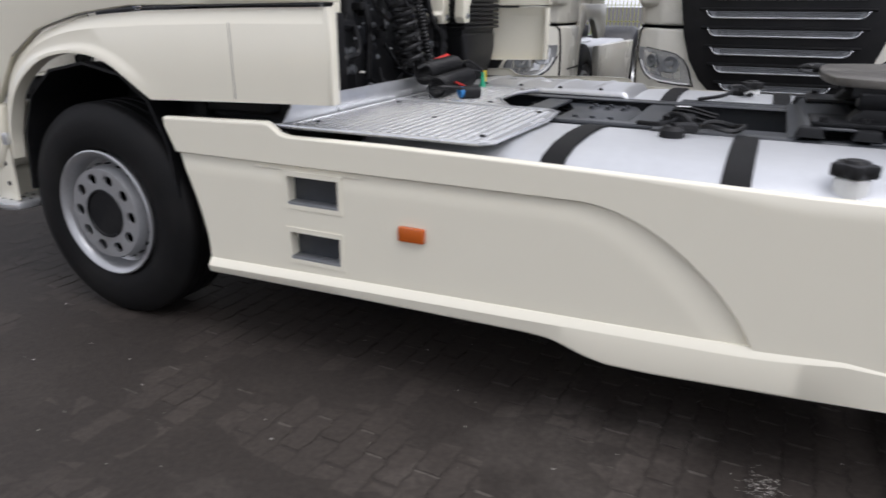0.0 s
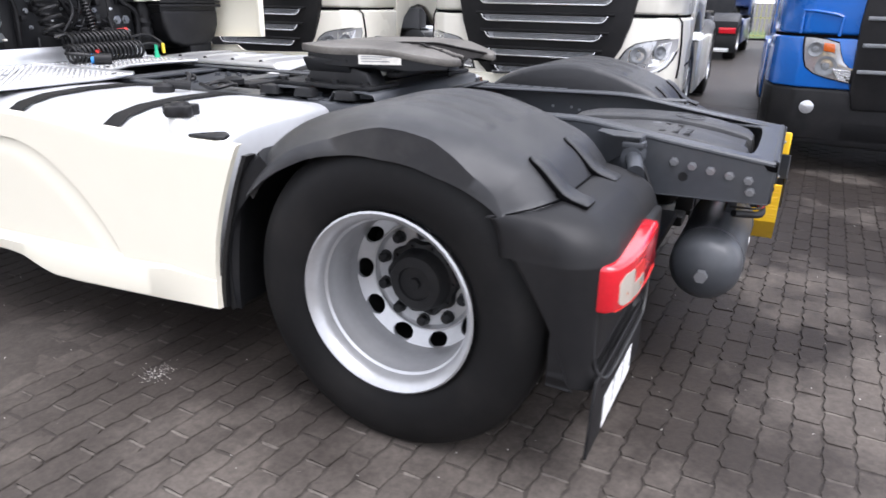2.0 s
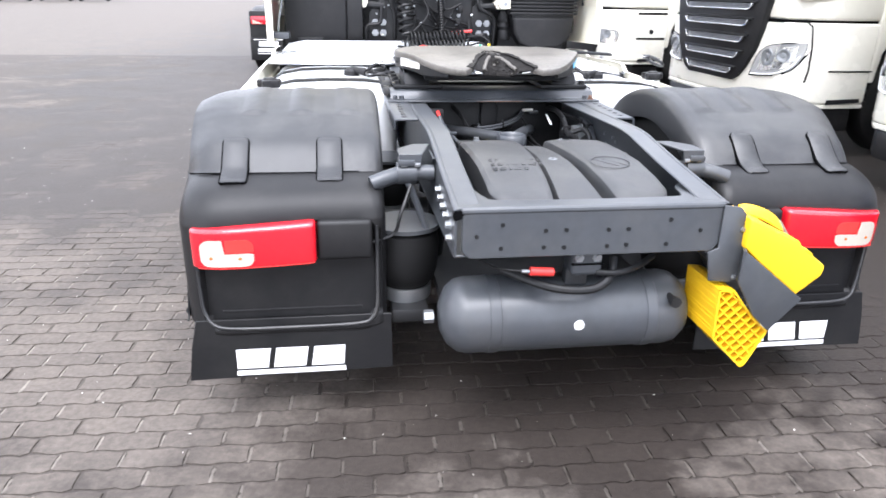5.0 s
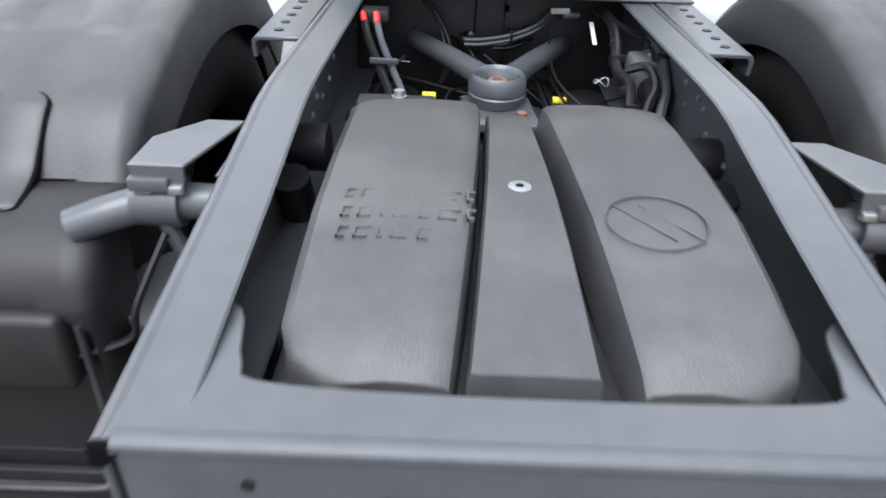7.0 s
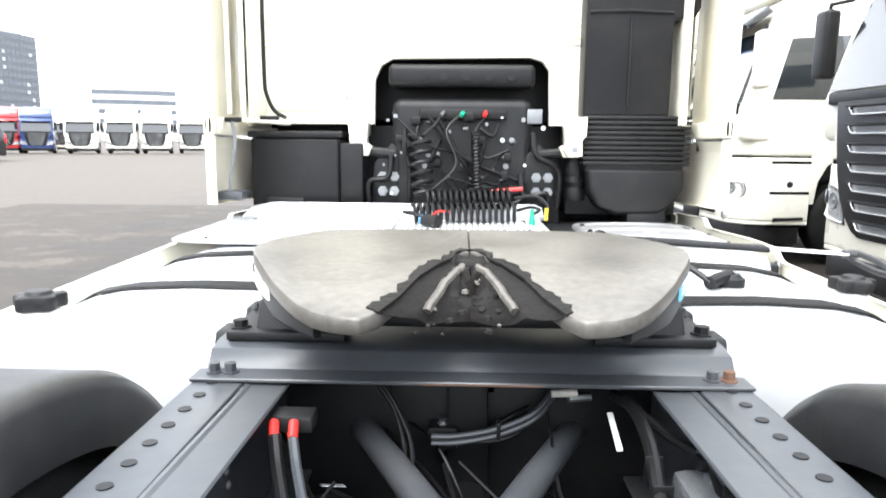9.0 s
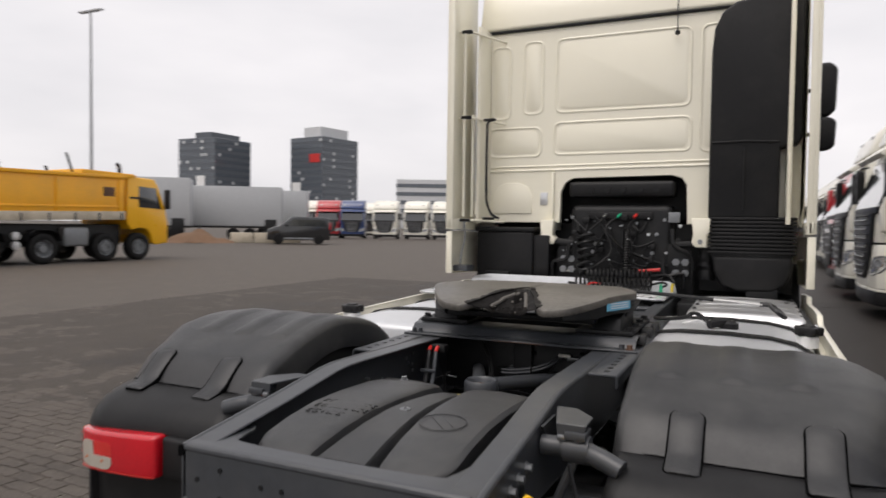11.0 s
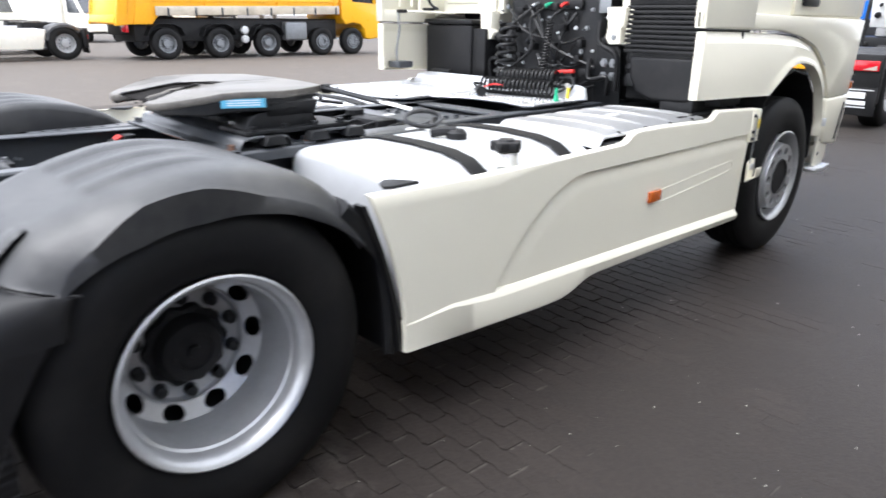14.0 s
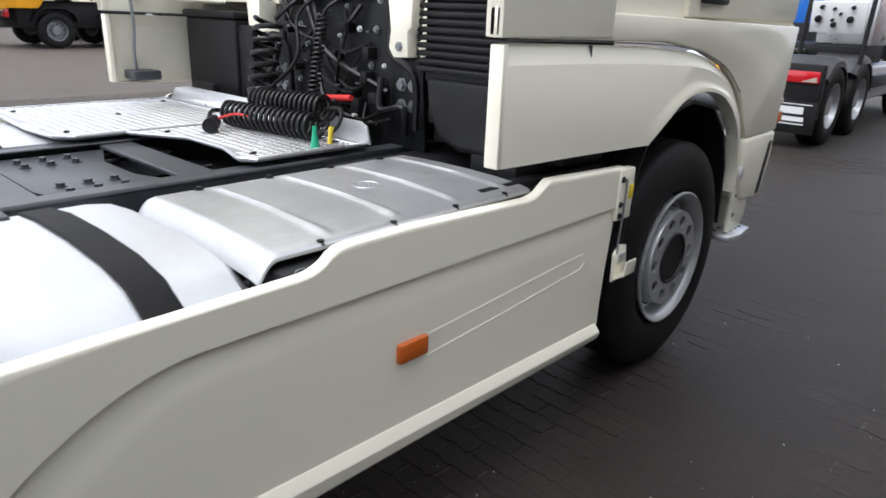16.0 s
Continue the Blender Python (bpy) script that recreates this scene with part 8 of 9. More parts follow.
            part("side_edge_line", tube([(s * 1.236, -0.42, 0.80), (s * 1.238, -0.60, 0.80), (s * 1.238, -0.86, 0.80)], 0.007, 6), M["gap"], t)
        else:
            part("fog_lamp", lathe([(0.055, -0.06), (0.055, 0.0), (0.045, 0.006), (0, 0.008)], 16, "y", (s * 0.90, -0.035, 0.545)), M["headlamp"], t)
        if style == 1:
            # black blocks stand in for the shaded entry step recesses below the door
            for z in (1.165, 0.825, 0.455):
                part("entry_step", box((s * 1.215, -0.84, z - 0.016), (s * 1.2385, -0.40, z + 0.016), 0.004), M["gap"], t)
            part("lock", lathe([(0.035, s * 1.232), (0.035, s * 1.239), (0.0, s * 1.240)], 14, "x", (0, -0.62, 0.92)), M["plastic_dark"], t)
        # black bar put in for the shadow along the step's edge
        part("step_edge_shade", prism([(-0.46, 0.50), (-0.80, 0.52), (-0.80, 0.555), (-0.46, 0.545)], "x", s * 1.19, s * 1.2375), M["black"], t)
        part("mirror", box((s * 1.30, -0.20, 1.95), (s * 1.50, -0.06, 2.55), 0.04, 3), M["plastic_dark"] if style != 1 else pm, body, "large door mirror")
        part("mirror_arm", tube([(s * 1.18, -0.22, 2.6), (s * 1.40, -0.15, 2.6), (s * 1.40, -0.13, 2.5)], 0.02, 6), M["plastic_dark"], body)
        part("side_window", prism([(-0.36, 1.85), (-1.35, 1.85), (-1.35, 2.55), (-0.52, 2.50)], "x", s * 1.205, s * 1.222, 0.006), M["glass"], body)
        part("door_groove", tube([(s * 1.216, -1.42, 1.25), (s * 1.216, -1.42, 2.65)], 0.006, 5), M["black"], body)
        arch = [(-0.90, 0.70), (-0.93, 0.95), (-1.02, 1.13), (-1.18, 1.24), (-1.38, 1.27), (-1.58, 1.24), (-1.74, 1.14), (-1.84, 1.04), (-2.25, 1.04), (-2.25, 1.42), (-0.85, 1.42), (-0.85, 0.70)]
        part("wheel_arch", prism(arch, "x", s * 1.17, s * 1.238, 0.012), pm, t)
        yard_wheel("front_wheel", t, s * 1.215, -1.38, 0.5, s, True, rim)
    rear_y = -1.38 - wheelbase
    end = rear_y - 0.95 - (1.35 if axles > 1 else 0)
    part("under_cab", box((-0.85, -2.2, 0.55), (0.85, -0.9, 1.25), 0.03), M["black"], t)
    if rear:
        for s in (-1, 1):
            part("chassis_rail", box((s * 0.34, end, 0.70), (s * 0.41, -2.0, 0.94), 0.006), M["frame"], t)
            if flap_text:
                part("side_rail", prism([(-2.05, 0.80), (-2.05, 0.62), (rear_y + 0.66, 0.62), (rear_y + 0.66, 0.80)], "x", s * 1.17, s * 1.225, 0.012), M["frame"], t, "grey side guard rail")
            else:
                part("side_skirt", prism([(-2.0, 0.95), (-2.05, 0.36), (rear_y + 0.66, 0.33), (rear_y + 0.52, 0.92)], "x", s * 1.15, s * 1.235, 0.02), pm, t)
            part("fuel_tank", box((s * 0.46, rear_y + 0.62, 0.42), (s * 1.14, -2.3, 0.94), 0.07, 3), M["tank"], t)
            for k in range(axles):
                y = rear_y - 1.35 * k
                yard_wheel("rear_wheel", t, s * 1.215, y, 0.5, s, False, rim)
                path = [(y + 0.60, 0.62), (y + 0.52, 0.86), (y + 0.36, 1.02), (y + 0.12, 1.10), (y - 0.14, 1.10), (y - 0.34, 1.02), (y - 0.48, 0.88)]
                part("mudguard", mirrored(loft(path, [(0.60, 0.06), (0.60, 0.0), (1.14, 0.0), (1.21, 0.05), (1.225, 0.12), (1.21, 0.12), (1.12, 0.014), (0.61, 0.06)]), s), M["plastic"], t)
            y = rear_y - 1.35 * (axles - 1)
            up = 0.11 if axles > 1 else 0.0
            part("lamp_panel", box((s * 0.60, y - 0.66, 0.36), (s * 1.215, y - 0.52, 0.92 + up), 0.03), M["plastic_dark"], t)
            high = up + (0.06 if flap_text else 0.0)
            part("tail_lamp", box((s * 0.80, y - 0.69, 0.63 + high), (s * 1.18, y - 0.655, 0.77 + high), 0.012), M["red_lens"], t)
            if axles > 1:
                part("clear_lens", prism([(s * 0.98, 0.645 + high), (s * 1.16, 0.645 + high), (s * 1.15, 0.71 + high), (s * 1.06, 0.675 + high)], "y", y - 0.694, y - 0.68), M["white_lens"], t)
            part("mud_flap", box((s * 0.58, y - 0.665, 0.19), (s * 1.22, y - 0.655, 0.58), 0.002), M["plastic_dark"], t, "black mud flap with white marks")
            # white marks on the flap: two rows of plain bars between two lines
            for zz, w, h in ((0.545, 0.26, 0.012), (0.47, 0.17, 0.085), (0.365, 0.19, 0.055), (0.305, 0.20, 0.014)) if flap_text else ((0.26, 0.17, 0.06), (0.21, 0.17, 0.018)):
                part("flap_mark", box((s * 0.90 - w, y - 0.668, zz - h / 2), (s * 0.90 + w, y - 0.6665, zz + h / 2)), M["lettering"], t)
        part("coupling_plate", lathe([(0.46, 1.10), (0.46, 1.14), (0.0, 1.14)], 24, "z", (0, rear_y + (0.7 if axles == 1 else -0.3), 0)), M["worn_steel"], t)
        part("coupling_base", box((-0.4, rear_y - 0.1, 0.92), (0.4, rear_y + 0.9, 1.11), 0.02), M["black"], t)
        if flap_text:
            part("rear_beam", box((-0.575, end - 0.03, 0.80), (0.575, end + 0.03, 0.945), 0.008), M["tipper"], t, "orange reflective rear beam")
            part("beam_top", box((-0.40, end + 0.02, 0.955), (0.40, end + 0.40, 1.10), 0.02), M["alu"], t)
        else:
            part("rear_beam", box((-0.40, end - 0.02, 0.72), (0.40, end + 0.03, 0.87), 0.006), M["frame"], t)
        part("air_tank", lathe([(0.0, -0.40), (0.12, -0.36), (0.13, -0.3), (0.13, 0.3), (0.12, 0.36), (0, 0.4)], 16, "x", (0, end + 0.15, 0.5)), M["frame"], t)
        part("catwalk", box((-0.9, -3.1, 0.945), (0.9, -2.35, 0.965), 0.004), M["alu"], t)
        part("cab_rear_gear", box((-0.8, -2.5, 0.9), (0.8, -2.24, 1.5), 0.03), M["black"], t)
    return t


ROW = "trucks parked in the row beside"
row_b = tractor("parked_truck", pose(3.44, 1.14, 0, 0, 0, 93), "cream2", "cream-white tractor truck with a black five-bar grille", ROW)
row_a = copy_thing(row_b, pose(3.16, 4.25, 0, 0, 0, 92))
tractor("parked_truck", pose(3.66, -2.02, 0, 0, 0, 93), "blue_cab", "bright blue tractor truck with clear headlamps", ROW, style=2)
tractor("parked_truck", pose(3.0, 8.15, 0, 0, 0, 91), "cream2", "white tractor truck with plain grille slats", ROW, style=1)
copy_thing(row_b, pose(2.62, 11.35, 0, 0, 0, 91))
copy_thing(row_b, pose(2.60, 14.75, 0, 0, 0, 90))
tractor("parked_truck", pose(2.72, 18.1, 0, 0, 0, 90), "red_cab", "red tractor truck in the row beside", ROW, style=1, roof=False)
for k in range(9):
    copy_thing(row_b, pose(3.15 + 0.03 * k, 21.6 + 3.1 * k, 0, 0, 0, 90))
for x, y, r in ((15.0, -1.9, -88), (15.5, 1.6, -90)):
    tractor("parked_truck", pose(x + 6.2, y, 0, 0, 0, r), "navy_cab", "dark tractor truck standing tail-on behind the row", "trucks behind the row")

# the three-axle tractor ahead
ahead = tractor("parked_truck", pose(-1.16, 17.15, 0), "blue_cab", "blue three-axle tractor truck with marked mud flaps", axles=2, flap_text=True, wheelbase=3.55)
board = part("connector_board", moved(box((-0.33, 0.0, -0.20), (0.33, 0.03, 0.20), 0.01), pose(0.92, -5.72, 1.57, 12)), M["lettering"], ahead, "white board with hose connectors")
for x, z, r in ((-0.20, 0.13, 0.028), (-0.05, 0.11, 0.022), (0.03, 0.05, 0.02), (0.17, 0.13, 0.026), (-0.23, -0.02, 0.045), (-0.06, -0.03, 0.022), (-0.04, -0.09, 0.034), (0.15, -0.02, 0.042)):
    part("connector", moved(lathe([(r, 0.0), (r, -0.04), (r * 0.5, -0.05)], 10, "y", (x, 0, z)), pose(0.92, -5.72, 1.57, 12)), M["plastic_dark"], board)
for x in (0.54, 1.29):
    part("board_post", tube([(x, -5.72, 1.0), (x, -5.70, 1.40), (x, -5.64, 1.85)], 0.03, 8), M["plastic_dark"], ahead)
for x0, x1 in ((0.50, 1.22), (-1.22, -0.45)):
    part("side_box", box((x0, -5.0, 1.22), (x1, -3.5, 1.95), 0.04), M["alu"], ahead, "bare metal side box")
part("box_bearer", box((-1.1, -5.0, 0.96), (1.1, -3.6, 1.22), 0.02), M["black"], ahead)

# white tractor at the far side of the yard
tractor("parked_truck", pose(-22.4, 0.70, 0, 0, 0, 181), "cream2", "white tractor truck with a white side skirt", "far trucks")
tractor("parked_truck", pose(-26.5, 1.2, 0, 0, 0, 181), "cream2", "white tractor truck standing behind another", "far trucks")


# ---- orange-yellow five-axle tipper ----
tip = empty("tipper_truck", pose(-19.8, 8.52, 0), "orange-yellow five-axle tipper truck with a dirty body", "truck")
W2 = -2.5


def ty(y):
    return y - 8.52


for k, y in enumerate((8.52, 10.34, 12.17, 14.47, 15.88)):
    for s, x in ((1, -0.02), (-1, W2 + 0.02)):
        yard_wheel("wheel", tip, x, ty(y), 0.5, s, k > 2, "mesh_grey")
bodyp = [(ty(6.98), 1.08), (ty(7.36), 2.98), (ty(7.80), 2.90), (ty(8.0), 2.86), (ty(15.25), 2.98), (ty(15.2), 1.50), (ty(8.3), 1.36), (ty(8.1), 1.10)]
part("load_body", prism(bodyp, "x", W2, 0.0, 0.03, 2), M["tipper"], tip, "orange-yellow steel load body")
# black slab stands in for the shaded inside of the load body
part("load_inside_shade", box((W2 + 0.12, ty(7.9), 2.9), (-0.12, ty(15.1), 2.99), 0.01), M["black"], tip)
part("top_rail", prism([(ty(7.5), 2.825), (ty(15.25), 2.95), (ty(15.25), 3.07), (ty(7.5), 2.945)], "x", -0.06, 0.07, 0.015), M["tipper"], tip)
for y in (9.9, 12.6):
    part("body_post", box((-0.01, ty(y) - 0.05, 1.6), (0.035, ty(y) + 0.05, 2.9), 0.01), M["tipper"], tip)
part("tailgate_post", prism([(ty(6.95), 1.05), (ty(7.33), 3.02), (ty(7.31), 3.16), (ty(7.63), 3.18), (ty(7.63), 3.0), (ty(7.27), 1.07)], "x", -0.12, 0.06, 0.02), M["tipper"], tip)
part("tailgate_post", prism([(ty(6.95), 1.05), (ty(7.33), 3.02), (ty(7.31), 3.16), (ty(7.63), 3.18), (ty(7.63), 3.0), (ty(7.27), 1.07)], "x", W2 - 0.06, W2 + 0.12, 0.02), M["tipper"], tip)
part("tailgate_rib", prism([(ty(6.98), 1.10), (ty(6.94), 1.12), (ty(6.99), 1.36), (ty(7.03), 1.36)], "x", W2 + 0.1, -0.1, 0.01), M["tipper"], tip)
part("lower_rail", prism([(ty(7.6), 1.77), (ty(15.2), 1.90), (ty(15.2), 1.98), (ty(7.6), 1.85)], "x", -0.01, 0.03, 0.01), M["tipper"], tip)
part("front_post", box((-0.01, ty(14.95), 1.6), (0.035, ty(15.15), 2.95), 0.01), M["tipper"], tip)
part("rear_plate", prism([(ty(7.50), 1.10), (ty(7.84), 2.86), (ty(8.1), 2.86), (ty(8.05), 1.10)], "x", -0.01, 0.035, 0.01), M["tipper"], tip)
part("name_board", box((0.0, ty(14.35), 2.3), (0.012, ty(14.8), 2.62), 0.003), M["rust"], tip)
part("side_board", prism([(ty(8.2), 1.36), (ty(15.2), 1.48), (ty(15.2), 1.78), (ty(8.2), 1.64)], "x", 0.03, 0.075, 0.012), M["wood_rail"], tip, "dirty pale side board")
for i in range(8):
    y = 8.6 + 0.92 * i
    part("board_hinge", box((0.07, ty(y) - 0.03, 1.33 + 0.016 * i), (0.10, ty(y) + 0.03, 1.60 + 0.016 * i), 0.005), M["frame"], tip)
part("cab_shield", prism([(ty(13.45), 2.98), (ty(13.5), 3.18), (ty(15.6), 3.14), (ty(15.75), 3.06), (ty(15.3), 2.98)], "x", W2, 0.05, 0.02), M["tipper"], tip)
for y, l in ((9.4, 0.85), (13.2, 0.80), (8.7, 0.3), (12.3, 0.25)):
    part("tarp_arm", tube([(0.0, ty(y), 2.95), (-0.02, ty(y) - 0.30 * l, 2.95 + 0.9 * l)], 0.04, 6), M["black"], tip)
part("chassis", box((W2 + 0.7, ty(7.3), 0.75), (-0.7, ty(15.5), 1.25), 0.02), M["black"], tip)
# plain black box fills the space under the load body
part("under_dark", box((W2 + 0.35, ty(7.6), 0.55), (-0.32, ty(15.3), 1.30), 0.05), M["black"], tip)
part("tail_lamp", box((-0.5, ty(7.25), 0.85), (-0.05, ty(7.35), 1.1), 0.02), M["red_lens"], tip)
for y in (8.52, 10.34, 12.17):
    part("mudguard", loft([(ty(y) + 0.62, 0.75), (ty(y) + 0.5, 1.0), (ty(y) + 0.25, 1.12), (ty(y) - 0.25, 1.12), (ty(y) - 0.5, 1.0), (ty(y) - 0.62, 0.75)], [(-0.4, 0.0), (0.02, 0.0), (0.02, 0.02), (-0.4, 0.02)]), M["black"], tip)
part("silver_tank", box((-0.55, ty(12.9), 0.55), (-0.02, ty(13.8), 1.2), 0.08, 3), M["mesh_grey"], tip)
for dz in (0.62, 0.92):
    part("air_tank", lathe([(0.13, -0.1), (0.13, 0.02), (0, 0.03)], 16, "x", (0, ty(11.25), dz)), M["alu"], tip)
tcab = part("cab_shell", prism([(ty(15.35), 1.35), (ty(15.35), 3.00), (ty(15.6), 3.06), (ty(16.55), 3.02), (ty(16.75), 2.8), (ty(17.12), 1.85), (ty(17.22), 1.35), (ty(17.22), 0.62), (ty(16.7), 0.55), (ty(16.5), 0.60), (ty(16.45), 0.9), (ty(16.25), 1.12), (ty(15.9), 1.18), (ty(15.55), 1.10)], "x", W2 + 0.02, 0.0, 0.05, 3), M["tipper_cab"], tip, "yellow cab")
part("side_window", prism([(ty(15.85), 1.95), (ty(16.88), 1.90), (ty(16.62), 2.68), (ty(15.85), 2.72)], "x", -0.005, 0.012, 0.004), M["glass"], tcab)
part("windscreen", prism([(ty(16.80), 2.72), (ty(17.13), 1.92), (ty(17.16), 1.94), (ty(16.83), 2.74)], "x", W2 + 0.15, -0.12), M["glass"], tcab)
part("mirror", box((0.02, ty(17.0), 1.9), (0.22, ty(17.15), 2.65), 0.03), M["plastic_dark"], tcab)
part("grille", box((W2 + 0.2, ty(17.2), 0.75), (0.02, ty(17.25), 1.30), 0.02), M["plastic_dark"], tcab)
part("exhaust", tube(smooth_line([(-0.3, ty(15.25), 2.9), (-0.3, ty(15.25), 3.35), (-0.3, ty(15.15), 3.5)], 4), 0.07, 8), M["black"], tip)
part("door_vent", box((0.002, ty(15.45), 2.25), (0.012, ty(15.9), 2.32)), M["black"], tcab)
part("beacon", lathe([(0.06, 3.06), (0.06, 3.18), (0, 3.2)], 10, "z", (-0.5, ty(16.0), 0)), M["amber"], tcab)


# ---- vans, trailers and far things; each placed by its bearing and distance from the yard's middle ----
def spot(bearing, dist, origin=(0.893, -2.226)):
    b = radians(bearing)
    return origin[0] - dist * math.sin(b), origin[1] + dist * math.cos(b)


def box_van(bearing, dist, turn, label, long=4.2):
    x, y = spot(bearing, dist)
    v = empty("box_van", pose(x, y, 0, 0, 0, turn), label, "van", "white vans across the yard")
    part("load_box", box((-1.1, -long, 0.75), (1.1, 0.0, 3.25), 0.04), M["cream2"], v)
    part("cab", prism([(0.02, 0.45), (0.02, 2.25), (0.75, 2.30), (1.05, 2.15), (1.55, 1.35), (2.15, 1.15), (2.25, 0.5)], "x", -0.98, 0.98, 0.06, 3), M["cream2"], v)
    part("windscreen", prism([(1.06, 2.10), (1.54, 1.38), (1.60, 1.40), (1.12, 2.14)], "x", -0.88, 0.88), M["glass"], v)
    for s in (-1, 1):
        part("side_window", prism([(0.35, 1.40), (1.40, 1.38), (1.0, 2.0), (0.35, 2.05)], "x", s * 0.975, s * 0.99), M["glass"], v)
        for yy in (1.55, -2.9):
            part("wheel", lathe([(0.34, s * 0.75), (0.35, s * 0.80), (0.35, s * 0.95), (0.33, s * 0.98), (0.2, s * 0.985), (0, s * 0.985)], 20, "x", (0, yy, 0.35)), M["rubber"], v)
    part("underframe", box((-0.9, -long, 0.4), (0.9, 1.6, 0.75), 0.03), M["black"], v)
    return v


box_van(70.5, 40, -74, "white box van with a dark windscreen")
box_van(77, 44, -78, "white delivery van partly hidden behind tractors")
box_van(84, 46, -82, "white delivery van at the yard's edge")


def trailer(bearing, dist, long, high, turn, label):
    x, y = spot(bearing, dist)
    t = empty("box_trailer", pose(x, y, 0, 0, 0, turn), label, "trailer", "grey trailers across the yard")
    part("body", box((-long / 2, 0, 1.15), (long / 2, 2.5, high), 0.05), M["trailer"], t)
    part("frame_rail", box((-long / 2, 0.02, 1.0), (long / 2, 2.48, 1.15), 0.02), M["black"], t)
    for k in range(3):
        xx = long / 2 - 1.2 - 1.3 * k
        part("wheel", lathe([(0.5, 0.0), (0.5, 0.3), (0.3, 0.31), (0, 0.28)], 20, "y", (xx, 0.02, 0.5)), M["rubber"], t)
    for xx in (-long / 2 + 1.6, long / 2 - 0.6):
        part("landing_leg", box((xx - 0.08, 0.1, 0.05), (xx + 0.08, 0.25, 1.1), 0.01), M["frame"], t)
    part("door_frame", box((long / 2 - 1.3, -0.03, 0.5), (long / 2 - 0.4, 0.0, 1.7), 0.02), M["black"], t)
    return t


trailer(42.1, 57, 8.0, 4.35, 35, "grey box trailer with black landing legs")
trailer(48.6, 54, 6.5, 4.7, 40, "grey curtain trailer behind the tipper")
trailer(37.5, 61, 3.0, 4.3, 30, "short grey trailer seen end-on")

x, y = spot(36.7, 48)
van = empty("passenger_van", pose(x, y, 0, 0, 0, 128), "black passenger van parked on the yard", "van")
part("body", prism([(-2.1, 0.30), (-2.15, 1.15), (-2.02, 1.84), (0.45, 1.90), (1.25, 1.28), (2.05, 1.05), (2.15, 0.4), (2.05, 0.28)], "x", -0.92, 0.92, 0.10, 3), M["van_black"], van)
for s in (-1, 1):
    part("side_glass", prism([(-1.9, 1.22), (-1.85, 1.66), (0.40, 1.72), (1.0, 1.24)], "x", s * 0.915, s * 0.932), M["glass"], van)
    for yy in (-1.35, 1.35):
        part("wheel", lathe([(0.34, s * 0.7), (0.34, s * 0.93), (0.22, s * 0.945), (0, s * 0.94)], 20, "x", (0, yy, 0.34)), M["rubber"], van)
    for ya in (-1.05, -0.05):
        part("window_post", box((s * 0.930, ya - 0.035, 1.20), (s * 0.936, ya + 0.035, 1.70)), M["van_black"], van)
    part("door_mirror", box((s * 0.93, 0.78, 1.22), (s * 1.10, 0.90, 1.40), 0.03), M["plastic_dark"], van)
    part("sill_trim", box((s * 0.915, -1.0, 0.34), (s * 0.935, 1.0, 0.46), 0.01), M["mesh_grey"], van)
    part("tail_lamp", box((s * 0.72, -2.17, 1.0), (s * 0.93, -2.06, 1.5), 0.02), M["red_lens"], van)

x, y = spot(44.7, 50)
heap = bmesh.new()
bmesh.ops.create_grid(heap, x_segments=22, y_segments=14, size=1)
for v in heap.verts:
    r = math.hypot(v.co.x, v.co.y)
    v.co = Vector((v.co.x * 2.6, v.co.y * 1.4, max(-0.02, 0.95 * (1 - r) + 0.25 * noise.noise(v.co * 3))))
sand = part("earth_mound", heap, M["sand"])
sand.matrix_world = pose(x, y, 0, 0, 0, 40)
tagged(sand, "low heap of brown sand on the yard", "sand heap")
x, y = spot(41.2, 50.5)
for k in range(3):
    blk = part("concrete_block", box((-0.78, -0.4, 0.0), (0.78, 0.4, 0.72), 0.03), M["wood_rail"])
    blk.matrix_world = pose(x + 1.25 * k * 1.0, y + 1.05 * k, 0, 0, 0, 40)
    tagged(blk, "pale concrete barrier block", "barrier", "barrier blocks")

FAR = "trucks in the far row"
for b, d, paint, label in ((34.3, 68, "red_cab", "red tractor truck in the far row"), (32.3, 67, "navy_cab", "dark blue tractor truck in the far row")):
    x, y = spot(b, d)
    tractor("parked_truck", pose(x, y, 0, 0, 0, 180 + b - 8), paint, label, FAR, rear=False)
x, y = spot(29.6, 66)
far_white = tractor("parked_truck", pose(x, y, 0, 0, 0, 180 + 18), "cream2", "white tractor truck in the far row", FAR, rear=False)
for b, d in ((27.0, 66), (24.6, 66), (22.0, 67), (19.5, 68), (36.2, 70), (31.0, 74)):
    x, y = spot(b, d)
    copy_thing(far_white, pose(x, y, 0, 0, 0, 180 + 16))
x, y = spot(59.2, 28)
tractor("parked_truck", pose(x, y, 0, 0, 0, -60) @ Matrix.Scale(1.12, 4), "cream2", "white tall-roofed truck behind the tipper", "far trucks", rear=False)


